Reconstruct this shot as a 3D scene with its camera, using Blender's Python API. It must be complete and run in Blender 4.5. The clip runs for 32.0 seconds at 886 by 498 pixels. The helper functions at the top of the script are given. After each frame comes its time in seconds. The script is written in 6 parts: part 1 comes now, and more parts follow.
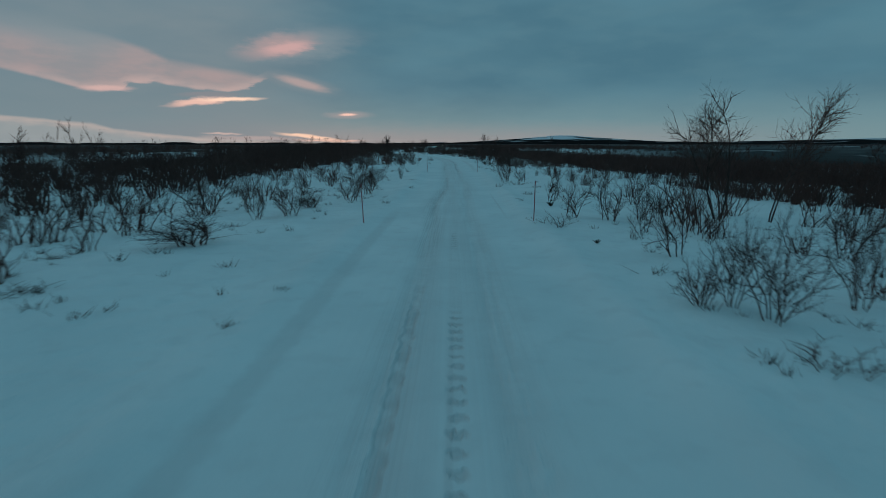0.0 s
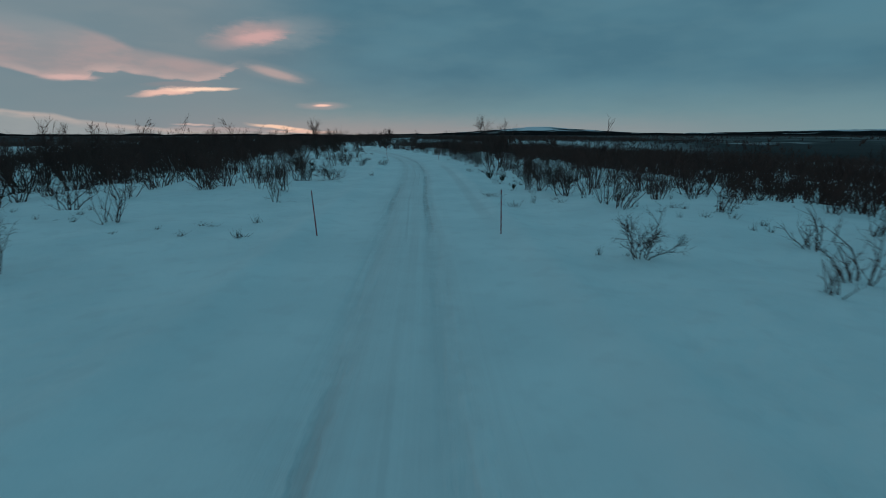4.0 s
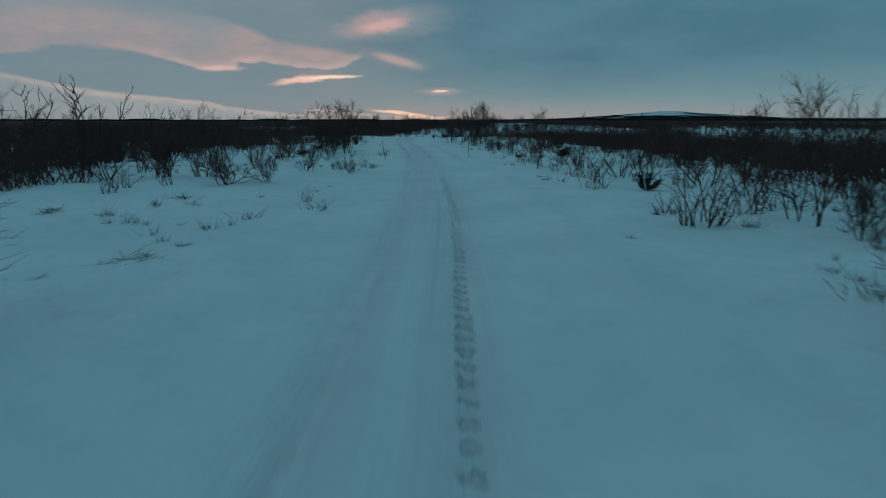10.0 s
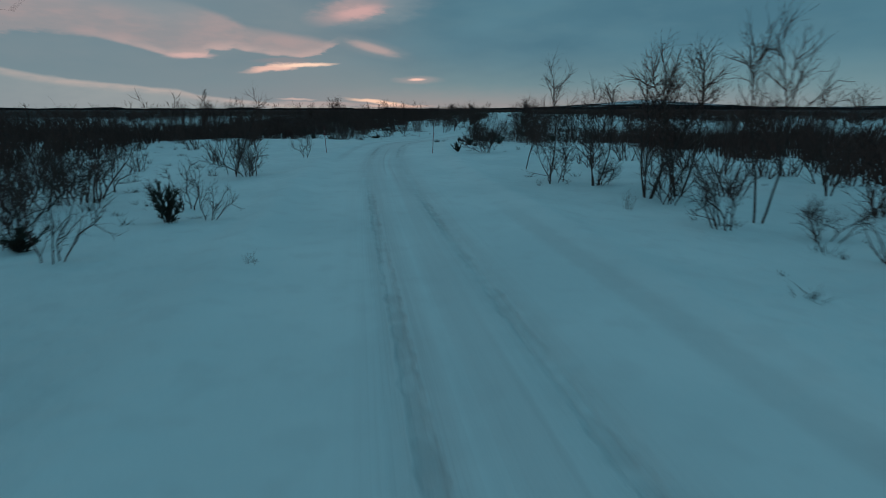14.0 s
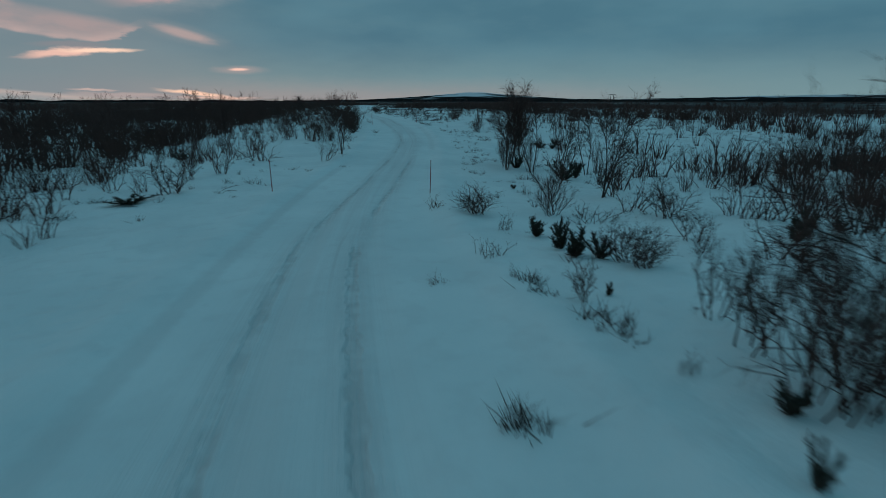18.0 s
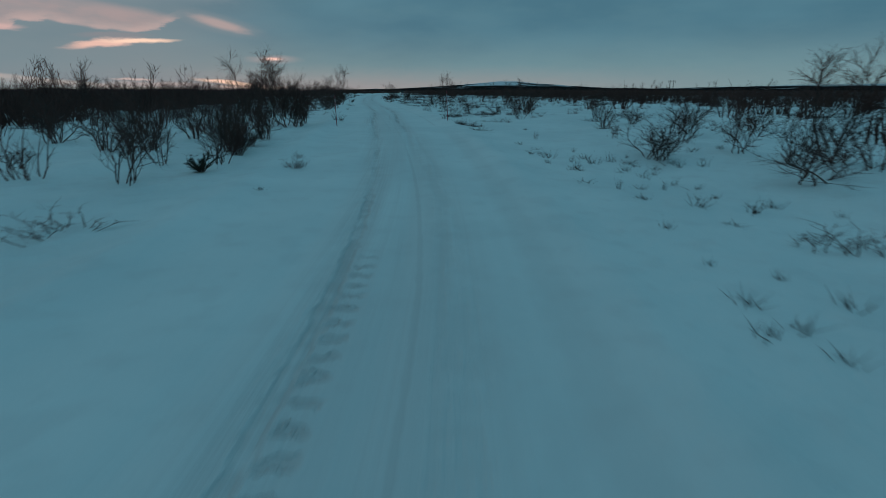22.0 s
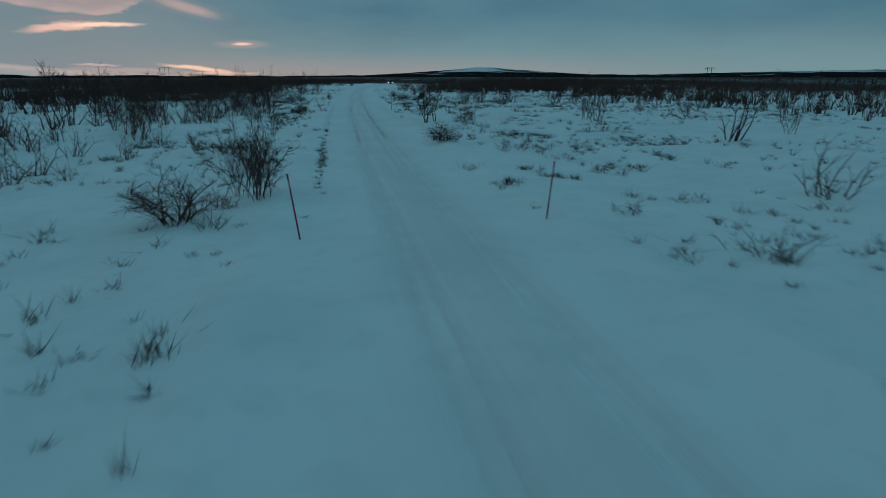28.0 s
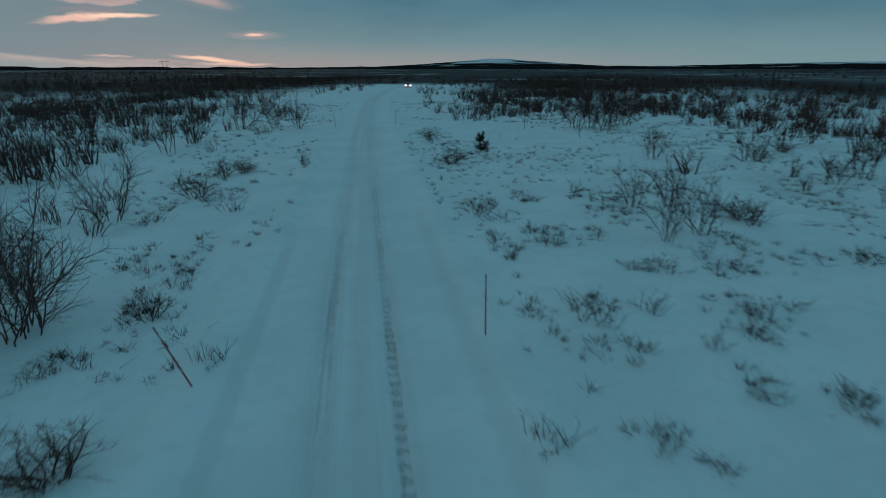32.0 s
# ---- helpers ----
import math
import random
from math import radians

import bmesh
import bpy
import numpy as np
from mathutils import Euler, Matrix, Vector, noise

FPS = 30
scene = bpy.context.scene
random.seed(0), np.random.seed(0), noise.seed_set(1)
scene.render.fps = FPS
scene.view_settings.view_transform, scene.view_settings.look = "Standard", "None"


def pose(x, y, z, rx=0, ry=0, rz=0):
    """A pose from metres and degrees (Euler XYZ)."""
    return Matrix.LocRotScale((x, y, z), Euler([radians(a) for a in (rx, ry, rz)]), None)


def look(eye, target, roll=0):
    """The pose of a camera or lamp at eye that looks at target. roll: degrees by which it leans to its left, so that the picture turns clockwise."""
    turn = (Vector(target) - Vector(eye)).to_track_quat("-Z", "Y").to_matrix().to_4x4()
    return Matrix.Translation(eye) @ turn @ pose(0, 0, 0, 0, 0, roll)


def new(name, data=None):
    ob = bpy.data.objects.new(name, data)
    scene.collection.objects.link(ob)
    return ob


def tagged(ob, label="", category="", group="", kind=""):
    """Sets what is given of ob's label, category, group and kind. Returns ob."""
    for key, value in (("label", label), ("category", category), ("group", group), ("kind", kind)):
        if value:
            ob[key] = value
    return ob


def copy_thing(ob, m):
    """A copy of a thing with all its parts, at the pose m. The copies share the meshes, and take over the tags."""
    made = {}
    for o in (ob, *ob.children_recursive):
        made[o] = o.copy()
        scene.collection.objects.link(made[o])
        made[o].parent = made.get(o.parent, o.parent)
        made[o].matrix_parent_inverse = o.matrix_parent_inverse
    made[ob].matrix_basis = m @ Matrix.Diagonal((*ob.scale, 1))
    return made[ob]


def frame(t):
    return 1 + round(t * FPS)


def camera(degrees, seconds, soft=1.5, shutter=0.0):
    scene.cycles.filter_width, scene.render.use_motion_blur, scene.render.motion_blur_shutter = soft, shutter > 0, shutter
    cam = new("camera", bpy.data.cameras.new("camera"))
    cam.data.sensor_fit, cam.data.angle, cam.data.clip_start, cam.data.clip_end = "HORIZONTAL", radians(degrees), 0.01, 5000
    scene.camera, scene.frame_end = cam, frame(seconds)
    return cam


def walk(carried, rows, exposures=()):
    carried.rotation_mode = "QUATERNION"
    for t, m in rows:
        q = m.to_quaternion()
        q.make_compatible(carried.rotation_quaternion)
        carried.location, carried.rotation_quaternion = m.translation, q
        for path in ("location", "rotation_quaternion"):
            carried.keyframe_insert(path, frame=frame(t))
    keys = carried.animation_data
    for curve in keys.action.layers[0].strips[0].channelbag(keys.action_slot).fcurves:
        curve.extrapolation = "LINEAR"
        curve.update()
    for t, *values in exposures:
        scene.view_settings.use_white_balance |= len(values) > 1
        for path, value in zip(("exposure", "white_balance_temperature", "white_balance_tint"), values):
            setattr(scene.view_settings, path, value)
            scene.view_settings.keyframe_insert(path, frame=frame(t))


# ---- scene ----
cam = camera(80.6, 32.0, 0.9, 0.26)
PATH = [
    (0, (0.0, 0.0, 3.052), (0.0, 1.961, 2.656), 0.0),
    (0.5, (0.149, 5.486, 2.995), (0.215, 7.445, 2.596), 0.0),
    (1, (0.321, 11.041, 2.889), (0.44, 12.997, 2.487), 0.0),
    (1.5, (0.552, 16.185, 2.761), (0.628, 18.142, 2.355), 0.0),
    (2, (0.855, 21.324, 2.596), (0.9, 23.281, 2.184), -0.0),
    (2.5, (0.992, 26.425, 2.351), (1.03, 28.381, 1.935), -0.0),
    (3, (1.177, 31.664, 2.452), (1.233, 33.619, 2.033), 0.0),
    (3.5, (1.344, 36.978, 2.769), (1.434, 38.931, 2.347), 0.0),
    (4.5, (1.355, 47.517, 2.927), (1.44, 49.467, 2.494), 0.0),
    (5.5, (0.793, 58.239, 2.881), (0.88, 60.187, 2.435), 0.0),
    (6, (0.351, 64.214, 2.67), (0.489, 66.157, 2.217), 0.0),
    (6.5, (0.05, 70.103, 2.568), (0.268, 72.038, 2.11), 0.0),
    (7, (0.042, 75.505, 2.643), (0.291, 77.435, 2.183), -0.0),
    (7.5, (-0.048, 80.918, 2.712), (0.234, 82.844, 2.249), 0.0),
    (8, (0.108, 86.405, 2.737), (0.401, 88.328, 2.271), 0.0),
    (8.5, (0.357, 91.821, 2.698), (0.543, 93.756, 2.226), -0.0),
    (9, (0.498, 97.51, 2.6), (0.518, 99.452, 2.123), 0.0),
    (9.5, (0.374, 103.18, 2.537), (0.194, 105.114, 2.061), -0.0),
    (10, (0.035, 108.43, 2.486), (-0.293, 110.344, 2.007), -0.0),
    (10.5, (-0.582, 113.909, 2.473), (-0.988, 115.806, 1.988), 0.0),
    (11, (-1.504, 119.244, 2.351), (-2.066, 121.101, 1.866), 0.0),
    (11.5, (-2.619, 124.622, 2.403), (-3.161, 126.483, 1.91), 0.0),
    (12, (-4.079, 129.804, 2.327), (-4.545, 131.685, 1.831), 0.0),
    (12.5, (-5.615, 134.972, 2.344), (-6.03, 136.863, 1.841), 0.0),
    (13, (-7.201, 140.256, 2.353), (-7.498, 142.168, 1.846), 0.0),
    (13.5, (-8.881, 145.527, 2.365), (-9.17, 147.439, 1.855), 0.0),
    (14, (-10.643, 150.545, 2.439), (-10.888, 152.462, 1.921), -0.0),
    (14.5, (-12.271, 155.736, 2.498), (-12.481, 157.656, 1.979), -0.0),
    (15.5, (-15.11, 166.221, 2.894), (-15.11, 168.151, 2.37), 0.0),
    (16.5, (-17.209, 176.76, 3.123), (-16.976, 178.674, 2.592), 0.0),
    (17, (-18.051, 182.144, 3.08), (-17.818, 184.058, 2.548), 0.0),
    (17.5, (-18.583, 187.62, 3.046), (-18.333, 189.531, 2.511), 0.0),
    (18, (-18.786, 192.988, 2.995), (-18.442, 194.881, 2.45), 0.0),
    (18.5, (-19.056, 198.13, 2.9), (-18.636, 200.005, 2.347), 0.0),
    (19, (-19.015, 203.249, 2.693), (-18.475, 205.093, 2.14), 0.0),
    (19.5, (-18.661, 208.448, 2.559), (-18.057, 210.27, 2.0), 0.0),
    (20, (-17.858, 213.649, 2.411), (-17.252, 215.469, 1.845), -0.0),
    (20.5, (-16.898, 218.793, 2.301), (-16.323, 220.623, 1.733), 0.0),
    (21, (-15.841, 224.114, 2.271), (-15.378, 225.973, 1.697), 0.0),
    (21.5, (-14.681, 229.505, 2.241), (-14.318, 231.386, 1.667), -0.0),
    (22, (-13.356, 234.723, 2.438), (-13.121, 236.622, 1.857), 0.0),
    (22.5, (-12.289, 240.162, 2.527), (-12.2, 242.073, 1.942), -0.0),
    (23, (-11.56, 245.588, 2.563), (-11.635, 247.497, 1.972), 0.0),
    (23.5, (-11.139, 250.902, 2.525), (-11.381, 252.797, 1.933), 0.0),
    (24, (-11.142, 256.139, 2.583), (-11.448, 258.023, 1.986), 0.0),
    (24.5, (-11.544, 261.357, 2.537), (-11.795, 263.249, 1.938), 0.0),
    (25, (-12.145, 266.468, 2.568), (-12.288, 268.37, 1.965), 0.0),
    (25.5, (-12.853, 271.821, 2.516), (-12.808, 273.726, 1.908), 0.0),
    (26, (-13.674, 276.976, 2.457), (-13.449, 278.868, 1.848), -0.0),
    (26.5, (-14.403, 282.312, 2.373), (-14.121, 284.194, 1.759), -0.0),
    (27.5, (-15.456, 292.831, 2.819), (-15.142, 294.705, 2.198), -0.0),
    (28.5, (-15.79, 303.248, 3.485), (-15.457, 305.116, 2.852), 0.0),
    (29, (-15.754, 308.219, 3.931), (-15.394, 310.081, 3.295), 0.0),
    (29.5, (-15.533, 313.265, 4.392), (-15.147, 315.121, 3.753), 0.0),
    (30, (-15.329, 318.297, 4.864), (-14.902, 320.142, 4.221), 0.0),
    (30.5, (-15.119, 323.213, 5.326), (-14.657, 325.048, 4.679), 0.0),
    (31, (-14.903, 328.099, 5.654), (-14.469, 329.94, 5.005), -0.0),
    (31.5, (-14.716, 333.023, 5.934), (-14.299, 334.866, 5.282), -0.0),
    (32, (-14.599, 338.019, 6.222), (-14.32, 339.888, 5.565), 0.0),
]


def dip(y):
    """How far the land sinks behind the low crest that the road crosses."""
    y = np.asarray(y, float)
    down, back = np.clip((y - 184) / 30, 0, 1), np.clip((y - 220) / 55, 0, 1)
    return -0.95 * (down * down * (3 - 2 * down)) * (1 - back * back * (3 - 2 * back))


def lowered(point, y):
    return (point[0], point[1], point[2] + float(dip(y)))


walk(cam, [(t, look(lowered(eye, eye[1]), lowered(target, eye[1]), roll)) for t, eye, target, roll in PATH])

# ---- world and light ----
world = bpy.data.worlds.new("dusk_sky")
scene.world = world
world.use_nodes = True
WT = world.node_tree
for node in list(WT.nodes):
    WT.nodes.remove(node)


def wmath(op, a, b=None, c=None, clamp=False):
    node = WT.nodes.new("ShaderNodeMath")
    node.operation, node.use_clamp = op, clamp
    for k, v in enumerate((a, b, c)):
        if v is None:
            continue
        if isinstance(v, (int, float)):
            node.inputs[k].default_value = v
        else:
            WT.links.new(v, node.inputs[k])
    return node.outputs[0]


def wsmooth(v, lo, hi):
    node = WT.nodes.new("ShaderNodeMapRange")
    node.interpolation_type = "SMOOTHSTEP"
    WT.links.new(v, node.inputs[0])
    node.inputs[1].default_value, node.inputs[2].default_value = lo, hi
    return node.outputs[0]


def wmix(fac, a, b):
    node = WT.nodes.new("ShaderNodeMix")
    node.data_type = "RGBA"
    for sock, v in ((node.inputs[0], fac), (node.inputs[6], a), (node.inputs[7], b)):
        if isinstance(v, tuple):
            sock.default_value = (*v, 1)
        elif isinstance(v, (int, float)):
            sock.default_value = v
        else:
            WT.links.new(v, sock)
    return node.outputs[2]


def wnoise(vec, scale, detail):
    node = WT.nodes.new("ShaderNodeTexNoise")
    node.inputs["Scale"].default_value, node.inputs["Detail"].default_value = scale, detail
    WT.links.new(vec, node.inputs["Vector"])
    return node.outputs["Fac"]


def profile(v, stops, top):
    """A height over the azimuth, as straight pieces between the stops."""
    node = WT.nodes.new("ShaderNodeValToRGB")
    WT.links.new(wmath("DIVIDE", v, 60.0), node.inputs[0])
    els = node.color_ramp.elements
    while len(els) < len(stops):
        els.new(0.5)
    for e, (a, h) in zip(els, stops):
        e.position = a / 60.0
        e.color = (h / top, h / top, h / top, 1)
    return wmath("MULTIPLY", node.outputs[0], top)


coord = WT.nodes.new("ShaderNodeTexCoord")
sep = WT.nodes.new("ShaderNodeSeparateXYZ")
WT.links.new(coord.outputs["Generated"], sep.inputs[0])
sx, sy, sz = sep.outputs
el0 = wmath("MULTIPLY", wmath("ARCSINE", sz), 57.2958)
az0 = wmath("MULTIPLY", wmath("ARCTAN2", wmath("MULTIPLY", sx, -1.0), sy), 57.2958)
comb = WT.nodes.new("ShaderNodeCombineXYZ")
WT.links.new(az0, comb.inputs[0])
WT.links.new(wmath("MULTIPLY", el0, 3.2), comb.inputs[1])
plane = comb.outputs[0]
n_big, n_mid, n_fine, n_wisp = wnoise(plane, 0.055, 3), wnoise(plane, 0.16, 5), wnoise(plane, 0.5, 6), wnoise(plane, 1.6, 5)
el = wmath("ADD", el0, wmath("ADD", wmath("MULTIPLY", wmath("SUBTRACT", n_mid, 0.5), 0.35), wmath("MULTIPLY", wmath("SUBTRACT", wmath("MULTIPLY_ADD", n_wisp, 0.2, wmath("MULTIPLY", n_fine, 0.8)), 0.5), 0.7)))
az = wmath("ADD", az0, wmath("ADD", wmath("MULTIPLY", wmath("SUBTRACT", n_mid, 0.5), 1.6), wmath("MULTIPLY", wmath("SUBTRACT", wmath("MULTIPLY_ADD", n_wisp, 0.25, wmath("MULTIPLY", n_fine, 0.75)), 0.5), 2.4)))

# teal overcast, darker in a broad cloud deck, paler towards the horizon
deck = wmix(wsmooth(n_big, 0.35, 0.68), (0.063, 0.164, 0.224), (0.085, 0.204, 0.266))
deck = wmix(wmath("MULTIPLY", wsmooth(n_mid, 0.42, 0.66), 0.35), deck, (0.094, 0.205, 0.258))
deck = wmix(wsmooth(el0, 14, 50), deck, (0.078, 0.213, 0.282))
low = wmath("SUBTRACT", 1.0, wsmooth(el, 0.0, 6.5))
deck = wmix(wmath("MULTIPLY", low, 0.85), deck, (0.185, 0.292, 0.312))
warm_side = wmath("MULTIPLY", wsmooth(az0, -46, -6), wmath("SUBTRACT", 1.0, wsmooth(el, -0.3, 2.8)))
deck = wmix(wmath("MULTIPLY", warm_side, 0.72), deck, (0.330, 0.285, 0.285))
left_side = wmath("MULTIPLY", wsmooth(az0, 6, 24), wmath("SUBTRACT", 1.0, wsmooth(az0, 70, 110)))
deck = wmix(wmath("MULTIPLY", left_side, wmath("MULTIPLY_ADD", n_mid, 0.5, 0.55, clamp=True)), deck, (0.183, 0.243, 0.275))

# the sunlit cloud layer: its upper edge lies against the dark deck, its ragged lower edge is lit
up = profile(az, ((0, 5.0), (12, 5.2), (18, 6.5), (20.6, 7.0), (26.5, 7.7), (28.2, 8.5), (30.8, 9.3), (34.8, 9.9), (38.4, 10.3), (46, 10.9), (60, 11.2)), 16.0)
down = profile(az, ((0, 7.0), (12, 7.0), (16, 6.9), (18, 6.2), (19.7, 5.3), (21.8, 4.9), (24.3, 5.0), (26.7, 5.3), (28, 5.6), (30.1, 5.4), (30.8, 4.85), (33.4, 4.6), (35, 5.05), (36.8, 5.5), (39, 5.95), (43, 6.2), (47, 5.4), (50, 4.4), (60, 4.2)), 16.0)
below_up, above_down = wmath("SUBTRACT", up, el), wmath("SUBTRACT", el, down)
soft_up = wmix(wsmooth(az0, 28, 38), (0, 0, 0), (1, 1, 1))
mass = wmath("MULTIPLY", wmath("ADD", wmath("MULTIPLY", wsmooth(below_up, -0.2, 0.6), wmath("SUBTRACT", 1.0, soft_up)), wmath("MULTIPLY", wsmooth(below_up, -0.9, 2.2), soft_up)), wsmooth(above_down, -0.10, 0.30))
mottle = wmath("MULTIPLY_ADD", n_fine, 0.35, wmath("MULTIPLY", n_mid, 0.65))
mass = wmath("MULTIPLY", mass, wmath("MULTIPLY_ADD", mottle, 0.8, 0.58, clamp=True))
veil = wmix(wsmooth(mottle, 0.36, 0.66), (0.285, 0.275, 0.290), (0.365, 0.295, 0.300))
veil = wmix(wmath("MULTIPLY", wsmooth(above_down, 1.6, 4.6), wsmooth(az0, 24, 36)), veil, (0.235, 0.280, 0.305))
sky = wmix(wmath("MULTIPLY", mass, wmath("SUBTRACT", 0.95, wmath("MULTIPLY", wsmooth(az0, 42, 62), 0.35))), deck, veil)
rim = wmath("MULTIPLY", wsmooth(above_down, -0.05, 0.18), wmath("SUBTRACT", 1.0, wsmooth(above_down, 0.18, 0.95)))
rim = wmath("MULTIPLY", rim, wmath("MULTIPLY", wsmooth(az, 17, 20), wmath("SUBTRACT", 1.0, wsmooth(az, 32, 42))))
sky = wmix(wmath("MULTIPLY", rim, wmath("MULTIPLY_ADD", n_fine, 0.9, 0.0, clamp=True)), sky, (0.56, 0.41, 0.385))
band_top = profile(az, ((0, -0.1), (12, 0.05), (18.4, 0.3), (22.6, 0.5), (27.1, 0.85), (31.6, 1.35), (33.3, 1.85), (35.7, 2.05), (39.4, 2.35), (43, 2.7), (47, 3.5), (50, 4.1), (60, 4.4)), 8.0)
below_band = wmath("SUBTRACT", band_top, el)
band = wsmooth(below_band, -0.10, 0.25)
sky = wmix(wmath("MULTIPLY", wmath("MULTIPLY", band, wmath("SUBTRACT", 1.0, wmath("MULTIPLY", wsmooth(az0, 37, 52), 0.6))), wmath("MULTIPLY_ADD", n_fine, 0.6, 0.5, clamp=True)), sky, (0.295, 0.330, 0.338))
edge = wmath("MULTIPLY", band, wmath("SUBTRACT", 1.0, wsmooth(below_band, 0.12, 0.85)))
edge = wmath("MULTIPLY", edge, wmath("SUBTRACT", 1.0, wmath("MULTIPLY", wsmooth(az0, 42, 56), 0.7)))
sky = wmix(wmath("MULTIPLY", edge, wmath("MULTIPLY_ADD", n_fine, 1.3, -0.05, clamp=True)), sky, (0.48, 0.395, 0.365))


def puff(base, a, e, wa, we, colour, amount, tilt=0.0, warp=0.35):
    """One lit cloud: a ragged oval, wa by we degrees."""
    da = wmath("SUBTRACT", wmath("MULTIPLY_ADD", wmath("SUBTRACT", az, az0), warp, az0), a)
    de = wmath("SUBTRACT", wmath("MULTIPLY_ADD", wmath("SUBTRACT", el, el0), warp, el0), e)
    de = wmath("ADD", de, wmath("MULTIPLY", da, tilt))
    r = wmath("SQRT", wmath("ADD", wmath("POWER", wmath("DIVIDE", wmath("ABSOLUTE", da), wa), 2.0), wmath("POWER", wmath("DIVIDE", wmath("ABSOLUTE", de), we), 2.0)))
    return wmix(wmath("MULTIPLY", wmath("SUBTRACT", 1.0, wsmooth(r, 0.25, 1.0)), amount), base, colour)


sky = puff(sky, 14.2, 9.6, 7.5, 2.2, (0.200, 0.262, 0.297), 0.7, 0.15, 1.3)
sky = puff(sky, 16.8, 9.4, 5.2, 1.5, (0.36, 0.29, 0.30), 0.95, 0.19, 1.1)
sky = puff(sky, 15.8, 9.3, 3.3, 0.8, (0.60, 0.37, 0.36), 0.85, 0.16, 0.9)
sky = puff(sky, 14.6, 6.0, 5.0, 1.1, (0.205, 0.250, 0.280), 0.6, -0.20, 1.0)
sky = puff(sky, 14.4, 5.95, 3.2, 0.6, (0.42, 0.33, 0.325), 0.85, -0.24, 0.8)
sky = puff(sky, 23.2, 4.65, 3.8, 0.35, (0.225, 0.235, 0.262), 0.8, 0.04, 0.7)
sky = puff(sky, 24.3, 3.95, 3.8, 0.48, (0.85, 0.52, 0.43), 0.9, 0.14, 0.8)
sky = puff(sky, 21.4, 4.28, 4.0, 0.26, (1.0, 0.68, 0.52), 0.95, 0.05, 0.5)
sky = puff(sky, 31.8, 4.85, 2.7, 0.38, (0.66, 0.43, 0.40), 0.8, 0.04, 0.6)
sky = puff(sky, 10.0, 2.93, 3.4, 0.55, (0.32, 0.30, 0.31), 0.7, 0.0, 0.6)
sky = puff(sky, 10.0, 2.95, 1.3, 0.20, (0.95, 0.58, 0.48), 0.9, 0.0, 0.3)
sky = puff(sky, 14.2, 0.72, 4.2, 0.26, (0.95, 0.62, 0.46), 0.9, -0.10, 0.9)
sky = puff(sky, 12.0, 0.30, 4.5, 0.22, (0.80, 0.52, 0.42), 0.8, 0.0, 0.8)
sky = puff(sky, 22.5, 1.0, 2.2, 0.16, (0.55, 0.42, 0.39), 0.8, 0.0, 0.8)
sky = puff(sky, 20.0, 0.55, 6.0, 0.35, (0.46, 0.37, 0.355), 0.6, -0.02, 0.8)

nishita = WT.nodes.new("ShaderNodeTexSky")
nishita.sky_type = "NISHITA"
nishita.sun_disc = False
nishita.sun_elevation, nishita.sun_rotation = radians(1.0), radians(-14)
glow = WT.nodes.new("ShaderNodeMix")
glow.data_type, glow.blend_type = "RGBA", "ADD"
glow.inputs[0].default_value = 0.002
WT.links.new(sky, glow.inputs[6])
WT.links.new(nishita.outputs[0], glow.inputs[7])
back, wout = WT.nodes.new("ShaderNodeBackground"), WT.nodes.new("ShaderNodeOutputWorld")
back.inputs["Strength"].default_value = 1.02
WT.links.new(glow.outputs[2], back.inputs["Color"])
WT.links.new(back.outputs[0], wout.inputs["Surface"])

sun = bpy.data.lights.new("veiled_sun", "SUN")
sun.energy, sun.angle, sun.color = 0.06, radians(20), (1.0, 0.78, 0.66)
sun_ob = new("veiled_sun", sun)
sun_ob.matrix_world = look((-60, 240, 30), (0, 0, 0))


